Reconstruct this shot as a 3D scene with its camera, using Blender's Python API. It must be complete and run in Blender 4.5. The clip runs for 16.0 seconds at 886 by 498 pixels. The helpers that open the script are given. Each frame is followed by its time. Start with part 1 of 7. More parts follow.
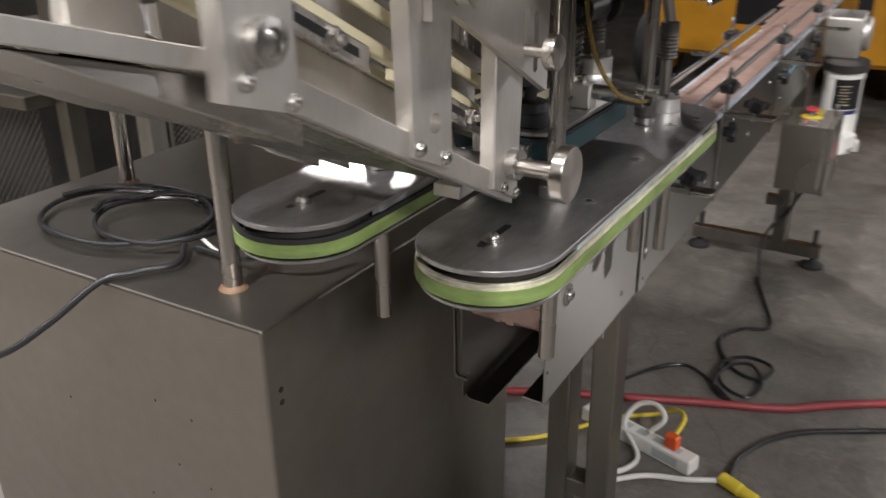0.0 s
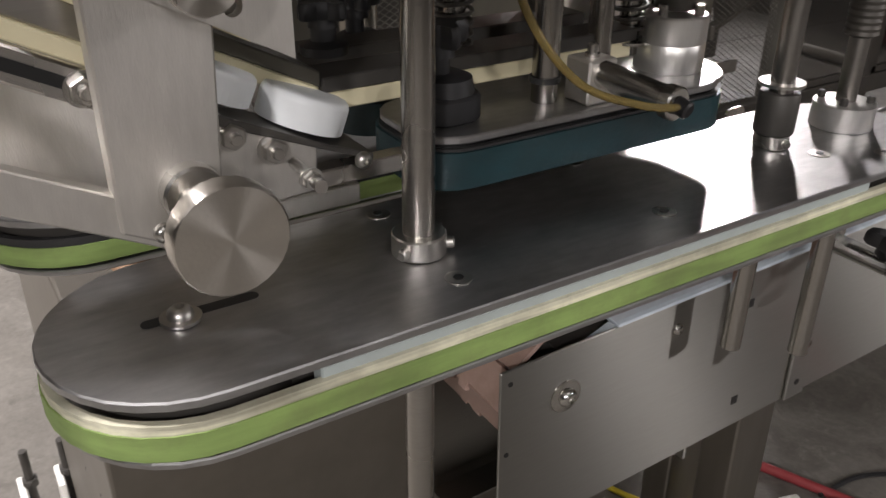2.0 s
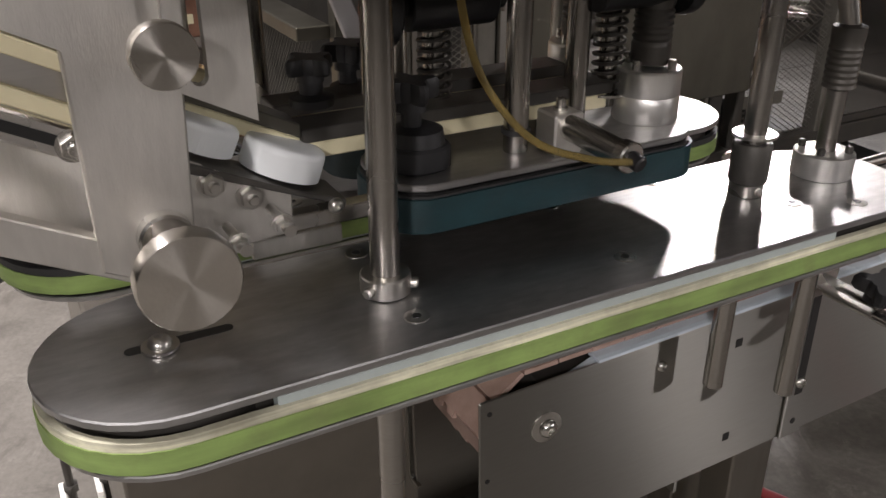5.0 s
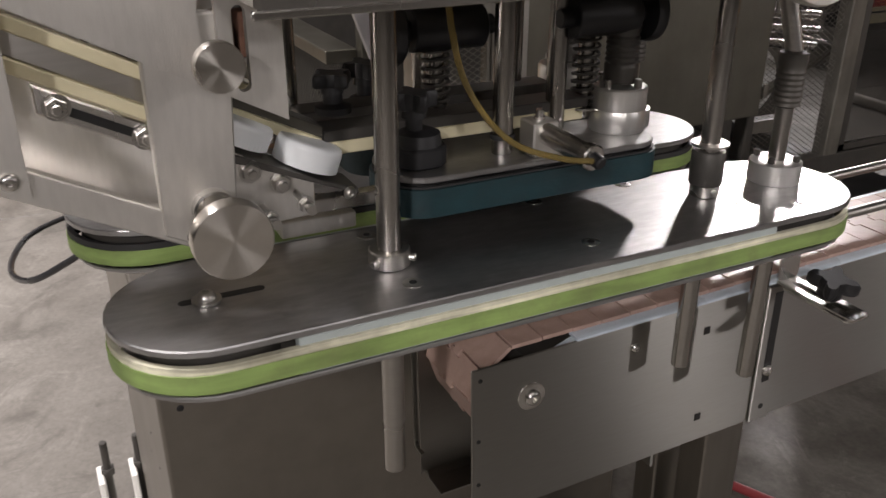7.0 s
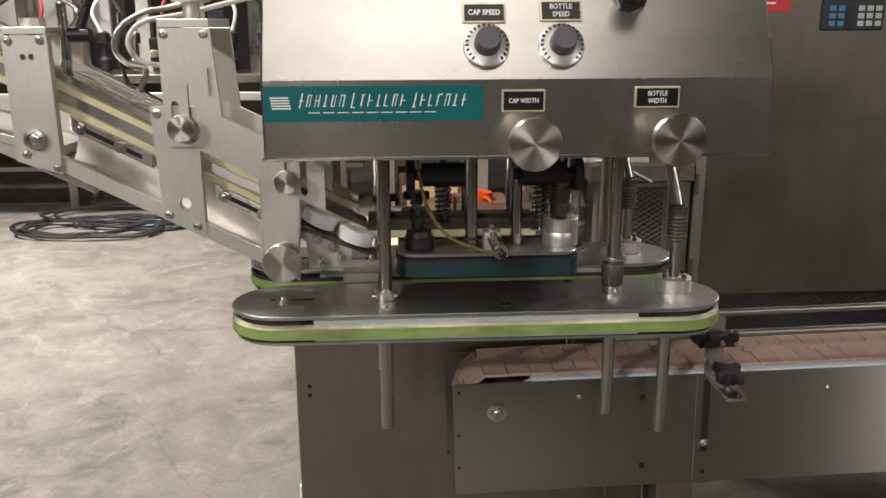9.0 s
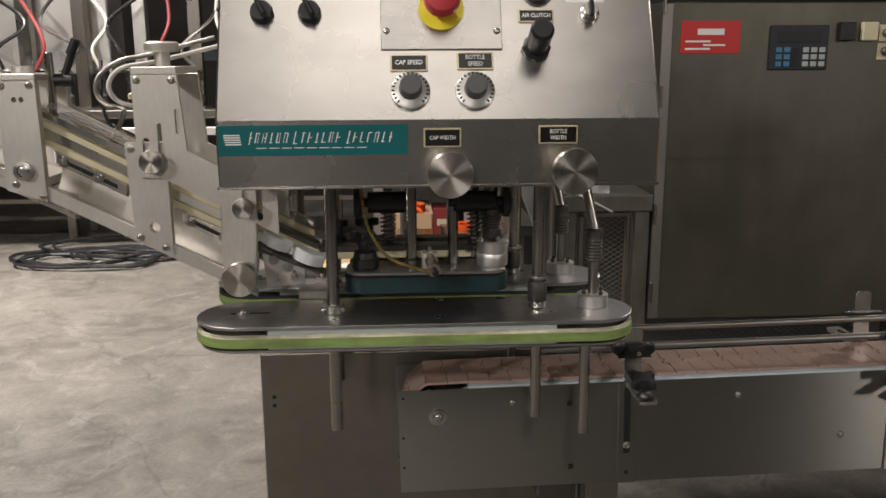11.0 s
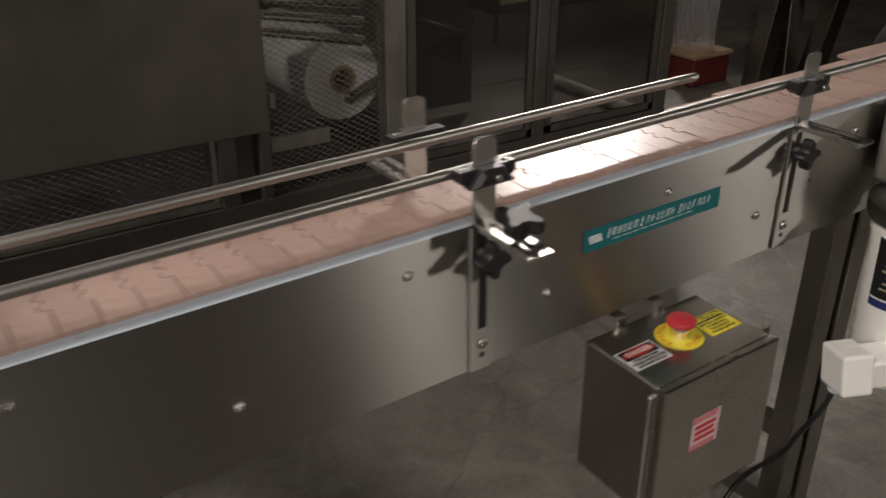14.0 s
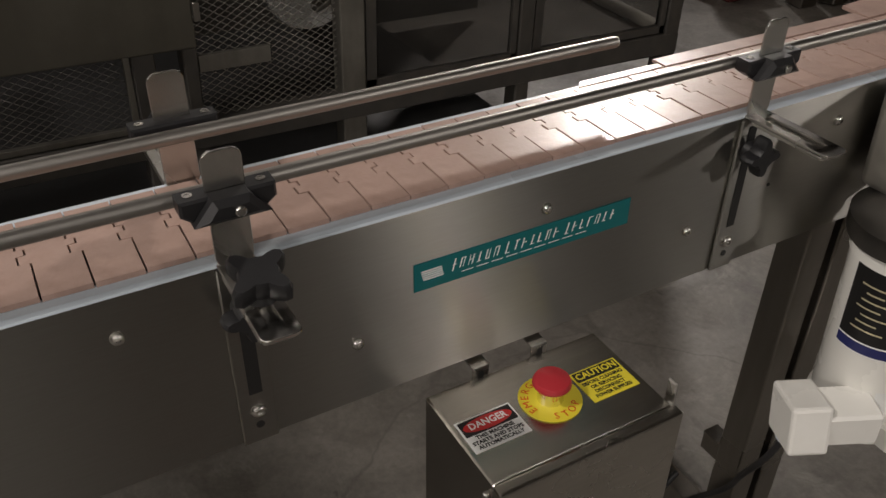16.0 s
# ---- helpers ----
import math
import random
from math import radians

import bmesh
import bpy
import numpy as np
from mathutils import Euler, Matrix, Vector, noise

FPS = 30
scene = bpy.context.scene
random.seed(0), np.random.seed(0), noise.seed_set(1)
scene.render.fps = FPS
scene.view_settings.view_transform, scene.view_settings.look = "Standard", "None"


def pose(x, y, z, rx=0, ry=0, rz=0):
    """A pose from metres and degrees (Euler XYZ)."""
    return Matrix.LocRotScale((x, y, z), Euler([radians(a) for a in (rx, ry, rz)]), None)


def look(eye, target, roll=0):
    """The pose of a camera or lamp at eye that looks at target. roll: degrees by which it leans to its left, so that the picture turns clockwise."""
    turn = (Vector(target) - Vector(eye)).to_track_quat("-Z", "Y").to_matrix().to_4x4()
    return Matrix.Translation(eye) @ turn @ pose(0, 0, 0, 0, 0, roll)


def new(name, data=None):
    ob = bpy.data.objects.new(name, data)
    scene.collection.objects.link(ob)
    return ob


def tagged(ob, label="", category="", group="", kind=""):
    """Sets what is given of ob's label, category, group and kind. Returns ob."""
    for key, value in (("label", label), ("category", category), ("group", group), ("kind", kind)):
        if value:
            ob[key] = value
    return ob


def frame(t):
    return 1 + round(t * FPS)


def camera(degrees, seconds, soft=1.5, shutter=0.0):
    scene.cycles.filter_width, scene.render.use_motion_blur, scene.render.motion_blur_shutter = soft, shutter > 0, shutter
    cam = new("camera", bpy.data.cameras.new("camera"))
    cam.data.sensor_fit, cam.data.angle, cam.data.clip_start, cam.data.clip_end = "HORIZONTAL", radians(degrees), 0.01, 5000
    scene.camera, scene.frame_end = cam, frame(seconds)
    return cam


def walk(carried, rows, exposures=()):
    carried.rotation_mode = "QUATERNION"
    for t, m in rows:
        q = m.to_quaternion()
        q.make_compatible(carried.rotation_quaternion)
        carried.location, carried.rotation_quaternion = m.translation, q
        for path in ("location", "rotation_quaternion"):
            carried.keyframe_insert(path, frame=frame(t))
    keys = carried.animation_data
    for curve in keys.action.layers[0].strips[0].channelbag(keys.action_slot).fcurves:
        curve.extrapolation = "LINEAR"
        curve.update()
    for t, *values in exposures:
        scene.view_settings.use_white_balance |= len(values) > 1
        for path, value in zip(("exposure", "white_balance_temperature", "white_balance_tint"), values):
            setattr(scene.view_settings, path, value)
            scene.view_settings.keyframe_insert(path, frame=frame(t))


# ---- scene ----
cam = camera(55.1, 16.0, shutter=0.45)
EXPOSURES = [(0, -0.05, 6250, 10), (3.5, -0.34, 6450, 11), (7.5, -0.30, 6450, 12), (9.0, -0.24, 6750, 9), (11.5, -0.74, 6800, 8), (12.5, -0.66, 6750, 6), (13.2, -0.62, 6800, 10), (16, -0.84, 6800, 9)]
PATH = [
    (0, (0.057, -0.005, 1.378), (-0.881, 1.57, 0.579), -0.4),
    (0.5, (0.098, 0.23, 1.336), (-1.074, 1.618, 0.5), -0.2),
    (1, (0.061, 0.392, 1.312), (-1.224, 1.655, 0.443), 0.1),
    (1.5, (0.077, 0.526, 1.295), (-1.318, 1.63, 0.382), 0.5),
    (2, (0.107, 0.601, 1.298), (-1.386, 1.551, 0.365), 0.5),
    (2.5, (0.126, 0.608, 1.305), (-1.418, 1.472, 0.374), 0.0),
    (3, (0.13, 0.616, 1.307), (-1.438, 1.44, 0.38), -0.4),
    (3.5, (0.139, 0.644, 1.314), (-1.442, 1.446, 0.388), -0.4),
    (4, (0.154, 0.657, 1.321), (-1.424, 1.472, 0.401), -0.4),
    (6.5, (0.21, 0.601, 1.344), (-1.382, 1.461, 0.492), 0.6),
    (7, (0.292, 0.601, 1.355), (-1.338, 1.401, 0.515), 0.1),
    (7.5, (0.418, 0.622, 1.382), (-1.302, 1.284, 0.605), -0.4),
    (8, (0.565, 0.739, 1.393), (-1.28, 1.125, 0.723), 0.1),
    (8.5, (0.727, 0.84, 1.424), (-1.174, 1.024, 0.831), 0.2),
    (9, (0.914, 0.857, 1.445), (-1.016, 0.971, 0.931), -0.2),
    (11.3, (1.079, 0.958, 1.463), (-0.871, 1.082, 1.036), -0.3),
    (11.5, (1.066, 0.966, 1.45), (-0.875, 1.149, 1.003), -0.7),
    (12, (0.974, 1.068, 1.415), (-0.9, 1.49, 0.861), -1.1),
    (12.5, (0.85, 1.3, 1.383), (-0.955, 1.867, 0.734), -1.2),
    (13, (0.687, 1.496, 1.355), (-1.02, 2.232, 0.617), -1.3),
    (13.5, (0.456, 1.696, 1.347), (-1.089, 2.644, 0.503), -1.1),
    (14, (0.352, 1.955, 1.317), (-1.133, 2.949, 0.417), 0.3),
    (14.5, (0.269, 2.158, 1.304), (-1.202, 3.103, 0.332), 0.9),
    (15, (0.197, 2.252, 1.294), (-1.24, 3.164, 0.243), 0.9),
    (15.5, (0.199, 2.318, 1.299), (-1.225, 3.191, 0.2), 1.6),
    (16, (0.212, 2.336, 1.304), (-1.218, 3.179, 0.187), 2.0),
]
walk(cam, [(t, look(eye, target, roll)) for t, eye, target, roll in PATH], exposures=EXPOSURES)

# ---- world and lights ----
world = bpy.data.worlds.new("world")
scene.world = world
world.use_nodes = True
world.node_tree.nodes["Background"].inputs[0].default_value = (0.9, 0.95, 1.0, 1)
world.node_tree.nodes["Background"].inputs[1].default_value = 0.004


def bay_or_fill(x, y, z, watts, size, spread, aim=None):
    lamp = bpy.data.lights.new("bay_or_fill_lamp", "AREA")
    lamp.energy, lamp.size, lamp.shape, lamp.spread = watts, size, "DISK", radians(spread)
    lamp.color = (1.0, 0.935, 0.915)
    new("bay_or_fill_lamp", lamp).matrix_world = look((x, y, z), aim) if aim else pose(x, y, z)


# The 2.4 m and 4 m discs are added fill for the steel to reflect.
LAMPS = [(2.7, 1.0, 4.9, 30, 2.4, 120), (4.5, 9.0, 2.9, 45, 0.35, 120, (-0.3, 2.5, 0.8)), (-6.3, 8.05, 4.4, 58, 0.5, 56, (-0.4, 2.6, 0.9)),
         (-3.9, -1.9, 4.9, 330, 0.7, 96), (-6.3, 1.7, 4.9, 65, 4.0, 170), (-0.7, -1.2, 4.9, 290, 0.5, 165), (5.0, -3.6, 4.4, 210, 0.5, 150, (-0.3, 2.6, 0.6)), (4.2, 4.85, 2.9, 24, 0.3, 120, (-0.3, 2.2, 0.8)),
         (6.0, -0.3, 2.9, 27, 0.35, 120, (-0.3, 1.2, 0.8))]
for lamp_row in LAMPS:
    bay_or_fill(*lamp_row)

# ---- materials ----
MATS = {}


def nodes_of(name):
    m = bpy.data.materials.new(name)
    m.use_nodes = True
    MATS[name] = m
    t = m.node_tree
    return m, t, t.nodes["Principled BSDF"]


def surface(name, colour, rough=0.5, metal=0.0, vary=0.12, scale=18.0, stretch=(1, 1, 1), bump=0.0, bump_scale=None, bump_stretch=None,
            rough_vary=0.1, stain=0.0, stain_colour=(0.1, 0.08, 0.06), stain_scale=3.0, piece=0.0, coat=0.0, aniso=0.0, turned_about=None, scuff=0.0, scuff_scale=9.0):
    """A procedural surface: grain at two scales, patchy roughness, stains and fine relief."""
    m, t, p = nodes_of(name)
    n, l = t.nodes, t.links
    co = n.new("ShaderNodeTexCoord")
    mp = n.new("ShaderNodeMapping")
    mp.inputs["Scale"].default_value = stretch
    l.new(co.outputs["Object"], mp.inputs["Vector"])
    grain = n.new("ShaderNodeTexNoise")
    grain.inputs["Scale"].default_value, grain.inputs["Detail"].default_value = scale, 6
    l.new(mp.outputs["Vector"], grain.inputs["Vector"])
    broad = n.new("ShaderNodeTexNoise")
    broad.inputs["Scale"].default_value, broad.inputs["Detail"].default_value = stain_scale, 5
    l.new(co.outputs["Object"], broad.inputs["Vector"])
    mixed = n.new("ShaderNodeMath")
    mixed.operation = "ADD"
    l.new(grain.outputs["Fac"], mixed.inputs[0])
    l.new(broad.outputs["Fac"], mixed.inputs[1])
    ramp = n.new("ShaderNodeMapRange")
    ramp.inputs["From Min"].default_value, ramp.inputs["From Max"].default_value = 0.6, 1.4
    ramp.inputs["To Min"].default_value, ramp.inputs["To Max"].default_value = 1 - vary, 1 + vary
    l.new(mixed.outputs[0], ramp.inputs["Value"])
    tone = n.new("ShaderNodeMix")
    tone.data_type, tone.blend_type = "RGBA", "MULTIPLY"
    tone.inputs[0].default_value = 1
    tone.inputs[6].default_value = (*colour, 1)
    l.new(ramp.outputs[0], tone.inputs[7])
    last = tone.outputs[2]
    if piece:
        info = n.new("ShaderNodeObjectInfo")
        pr = n.new("ShaderNodeMapRange")
        pr.inputs["To Min"].default_value, pr.inputs["To Max"].default_value = 1 - piece, 1 + piece
        l.new(info.outputs["Random"], pr.inputs["Value"])
        each = n.new("ShaderNodeMix")
        each.data_type, each.blend_type = "RGBA", "MULTIPLY"
        each.inputs[0].default_value = 1
        l.new(last, each.inputs[6])
        l.new(pr.outputs[0], each.inputs[7])
        last = each.outputs[2]
    if stain:
        sr = n.new("ShaderNodeMapRange")
        sr.inputs["From Min"].default_value, sr.inputs["From Max"].default_value = 0.46, 0.78
        sr.inputs["To Max"].default_value = stain
        spots = n.new("ShaderNodeTexNoise")
        spots.inputs["Scale"].default_value, spots.inputs["Detail"].default_value = stain_scale * 2.7, 8
        spots.inputs["Roughness"].default_value = 0.65
        l.new(co.outputs["Object"], spots.inputs["Vector"])
        l.new(spots.outputs["Fac"], sr.inputs["Value"])
        dirt = n.new("ShaderNodeMix")
        dirt.data_type = "RGBA"
        l.new(sr.outputs[0], dirt.inputs[0])
        l.new(last, dirt.inputs[6])
        dirt.inputs[7].default_value = (*stain_colour, 1)
        last = dirt.outputs[2]
    l.new(last, p.inputs["Base Color"])
    rr = n.new("ShaderNodeMapRange")
    rr.inputs["From Min"].default_value, rr.inputs["From Max"].default_value = 0.3, 0.7
    rr.inputs["To Min"].default_value, rr.inputs["To Max"].default_value = max(0.03, rough - rough_vary), min(1, rough + rough_vary)
    l.new(broad.outputs["Fac"], rr.inputs["Value"])
    rough_out = rr.outputs[0]
    if scuff:
        rub = n.new("ShaderNodeTexNoise")
        rub.inputs["Scale"].default_value, rub.inputs["Detail"].default_value = scuff_scale, 3
        rub.inputs["Roughness"].default_value, rub.inputs["Distortion"].default_value = 0.5, 0.0
        l.new(co.outputs["Object"], rub.inputs["Vector"])
        rub_range = n.new("ShaderNodeMapRange")
        rub_range.inputs["From Min"].default_value, rub_range.inputs["From Max"].default_value = 0.35, 0.75
        rub_range.inputs["To Max"].default_value = scuff
        l.new(rub.outputs["Fac"], rub_range.inputs["Value"])
        rub_sum = n.new("ShaderNodeMath")
        rub_sum.operation = "ADD"
        l.new(rough_out, rub_sum.inputs[0])
        l.new(rub_range.outputs[0], rub_sum.inputs[1])
        rough_out = rub_sum.outputs[0]
    l.new(rough_out, p.inputs["Roughness"])
    p.inputs["Metallic"].default_value = metal
    if aniso:
        tan = n.new("ShaderNodeTangent")
        if turned_about:
            tan.direction_type, tan.axis = "RADIAL", turned_about
        else:
            tan.direction_type, tan.uv_map = "UV_MAP", "brushing"
        l.new(tan.outputs["Tangent"], p.inputs["Tangent"])
        p.inputs["Anisotropic"].default_value, p.inputs["Anisotropic Rotation"].default_value = aniso, 0.25
    p.inputs["Coat Weight"].default_value = coat
    if bump:
        fine = n.new("ShaderNodeTexNoise")
        fine.inputs["Scale"].default_value, fine.inputs["Detail"].default_value = bump_scale or scale * 4, 3
        bm_map = n.new("ShaderNodeMapping")
        bm_map.inputs["Scale"].default_value = bump_stretch or stretch
        l.new(co.outputs["Object"], bm_map.inputs["Vector"])
        l.new(bm_map.outputs["Vector"], fine.inputs["Vector"])
        bp = n.new("ShaderNodeBump")
        bp.inputs["Strength"].default_value, bp.inputs["Distance"].default_value = bump, 0.001
        l.new(fine.outputs["Fac"], bp.inputs["Height"])
        l.new(bp.outputs["Normal"], p.inputs["Normal"])
    return m


def clear(name, colour=(1, 1, 1), rough=0.05, alpha=0.25):
    m, t, p = nodes_of(name)
    p.inputs["Base Color"].default_value = (*colour, 1)
    p.inputs["Roughness"].default_value = rough
    p.inputs["Transmission Weight"].default_value = 1 - alpha
    p.inputs["IOR"].default_value = 1.2
    return m


ALONG_Y = (6, 0.5, 6)
steel = surface("brushed_steel", (0.60, 0.58, 0.55), 0.27, 1, 0.10, 60, (6, 0.35, 6), 0.05, 160, (6, 0.3, 6), 0.06, 0.12, (0.3, 0.26, 0.2), 5, aniso=0.8)
box_steel = surface("dull_box_steel", (0.46, 0.437, 0.40), 0.26, 1, 0.12, 40, (6, 0.5, 6), 0.05, 150, (6, 0.3, 6), 0.05, 0.2, (0.25, 0.22, 0.18), 6)
hood_steel = surface("satin_hood_steel", (0.62, 0.60, 0.565), 0.26, 1, 0.14, 14, (1.5, 0.7, 1.5), 0.0, 150, (6, 0.3, 6), 0.02, 0.22, (0.52, 0.49, 0.44), 3.5, scuff=0.05, scuff_scale=6)
steel_panel = surface("brushed_panel_steel", (0.375, 0.366, 0.338), 0.35, 1, 0.05, 90, (6, 0.4, 6), 0.0, 150, (6, 0.2, 6), 0.03, 0.15, (0.34, 0.31, 0.25), 4, aniso=1.0)
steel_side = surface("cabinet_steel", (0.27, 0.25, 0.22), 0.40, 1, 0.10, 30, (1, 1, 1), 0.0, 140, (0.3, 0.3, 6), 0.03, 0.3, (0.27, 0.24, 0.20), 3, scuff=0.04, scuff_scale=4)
plate_steel = surface("gripper_plate_steel", (0.47, 0.468, 0.466), 0.34, 1, 0.24, 55, (3, 0.8, 3), 0.0, 170, (5, 0.4, 5), 0.05, 0.7, (0.22, 0.218, 0.216), 2.1, scuff=0.09, scuff_scale=9)
bright_steel = surface("polished_steel", (0.54, 0.525, 0.495), 0.28, 1, 0.06, 90, (1, 1, 1), 0.05, 300)
rail_steel = surface("satin_rail_steel", (0.35, 0.335, 0.31), 0.42, 1, 0.08, 60, (6, 0.5, 6), 0.05, 240)
clear_web = surface("clear_film_web", (0.30, 0.30, 0.29), 0.14, 0, 0.2, 9, (1, 1, 1), 0.35, 30)
rod_steel = surface("rod_steel", (0.38, 0.363, 0.335), 0.24, 1, 0.08, 60, (1, 1, 8), 0.06, 240, (1, 1, 6))
aluminium = surface("machined_aluminium", (0.66, 0.64, 0.60), 0.50, 1, 0.08, 50, (1, 4, 1), 0.12, 260, (1, 4, 1), 0.07, 0.12, (0.35, 0.3, 0.24), 7)
alu_raw = surface("milled_aluminium", (0.78, 0.77, 0.74), 0.36, 0.9, 0.06, 80, (1, 6, 1), 0.15, 320, (1, 8, 1))
knurl = surface("turned_knob_steel", (0.66, 0.63, 0.58), 0.3, 1, 0.05, 120, (1, 1, 1), 0.1, 500, aniso=0.85, turned_about="X")
old_steel = surface("dull_machine_steel", (0.15, 0.142, 0.118), 0.36, 0.85, 0.15, 14, (1.2, 1.2, 0.25), 0.0, 90, (0.3, 0.3, 5), 0.08, 0.55, (0.085, 0.078, 0.062), 1.6, scuff=0.12, scuff_scale=4)
frame_steel = surface("machine_frame_steel", (0.21, 0.20, 0.175), 0.42, 0.8, 0.25, 16, (2, 2, 0.4), 0.06, 90, (3, 3, 0.4), 0.1, 0.45, (0.10, 0.09, 0.07), 5)
mesh_steel = surface("expanded_mesh_steel", (0.17, 0.16, 0.14), 0.45, 0.6, 0.2, 30)
dark_frame = surface("dark_painted_frame", (0.07, 0.066, 0.06), 0.42, 0.4, 0.2, 20, (1, 1, 1), 0.1, 90, None, 0.1, 0.3, (0.15, 0.13, 0.1), 4)
leg_steel = surface("square_tube_steel", (0.26, 0.243, 0.218), 0.32, 1.0, 0.12, 30, (2, 2, 0.3), 0.06, 120, (3, 3, 0.3))
black_plastic = surface("black_plastic", (0.012, 0.012, 0.013), 0.44, 0, 0.2, 60, (1, 1, 1), 0.1, 300)
dial_silver = surface("silver_dial_skirt", (0.62, 0.61, 0.59), 0.36, 0.85, 0.05, 60)
dial_grey = surface("charcoal_dial_plastic", (0.085, 0.085, 0.09), 0.45, 0, 0.1, 60)
chrome = surface("chrome_plate", (0.82, 0.80, 0.77), 0.12, 1, 0.04, 60)
black_rubber = surface("black_rubber", (0.022, 0.022, 0.022), 0.6, 0, 0.2, 60, (1, 1, 1), 0.15, 200)
cable_black = surface("cable_jacket", (0.02, 0.02, 0.021), 0.3, 0, 0.1, 60)
green_belt = surface("green_belt", (0.235, 0.335, 0.10), 0.6, 0, 0.45, 24, (1, 0.5, 4), 0.2, 220, None, 0.1, 0.6, (0.16, 0.165, 0.075), 9)
belt_edge = surface("cream_belt_backing", (0.57, 0.55, 0.42), 0.6, 0, 0.8, 50, (1, 0.2, 5), 0.2, 200, None, 0.1, 0.45, (0.25, 0.22, 0.15), 16)
teal_belt = surface("teal_belt", (0.007, 0.032, 0.038), 0.45, 0, 0.4, 30, (1, 1, 2), 0.3, 160, None, 0.1, 0.75, (0.018, 0.028, 0.032), 7)
white_plastic = surface("white_slide_plastic", (0.55, 0.62, 0.68), 0.30, 0, 0.05, 20, (1, 0.3, 1), 0.05, 120, None, 0.08, 0.2, (0.5, 0.52, 0.48), 6)
grey_plastic = surface("grey_guide_plastic", (0.42, 0.47, 0.46), 0.4, 0, 0.12, 30, (1, 0.3, 1), 0.1, 120, None, 0.1, 0.35, (0.3, 0.3, 0.27), 10)
cream_plastic = surface("cream_guide_plastic", (0.74, 0.68, 0.46), 0.42, 0, 0.08, 30, (1, 0.3, 1), 0.08, 160, None, 0.08, 0.3, (0.5, 0.42, 0.26), 9)
chain_pink = surface("salmon_chain_plastic", (0.41, 0.287, 0.24), 0.33, 0, 0.09, 40, (1, 1, 1), 0.16, 300, None, 0.07, 0.6, (0.27, 0.175, 0.14), 11, piece=0.09)
teal_sign = surface("teal_sign", (0.0, 0.13, 0.14), 0.35, 0, 0.05, 20)
white_ink = surface("white_ink", (0.84, 0.85, 0.83), 0.5, 0, 0.04, 30)
black_ink = surface("black_ink", (0.012, 0.012, 0.012), 0.4, 0, 0.04, 30)
red_ink = surface("red_ink", (0.55, 0.03, 0.03), 0.4, 0, 0.05, 30)
yellow_ink = surface("yellow_label", (0.80, 0.68, 0.05), 0.4, 0, 0.04, 30)
label_black = surface("engraved_black_label", (0.012, 0.011, 0.01), 0.3, 0, 0.05, 30)
brass_edge = surface("label_brass_edge", (0.80, 0.72, 0.48), 0.3, 0.45, 0.06, 60)
red_button = surface("red_mushroom_plastic", (0.46, 0.03, 0.04), 0.42, 0, 0.08, 30, (1, 1, 1), 0.05, 200)
white_paint = surface("white_enamel", (0.86, 0.85, 0.80), 0.28, 0, 0.05, 8, (1, 1, 1), 0.05, 60, None, 0.06, 0.15, (0.62, 0.6, 0.52), 5)
blue_ink = surface("navy_label", (0.02, 0.025, 0.12), 0.4, 0, 0.05, 20)
yellow_paint = surface("yellow_truck_paint", (0.60, 0.28, 0.015), 0.38, 0, 0.1, 6, (1, 1, 1), 0.05, 50, None, 0.08, 0.3, (0.35, 0.16, 0.02), 3)


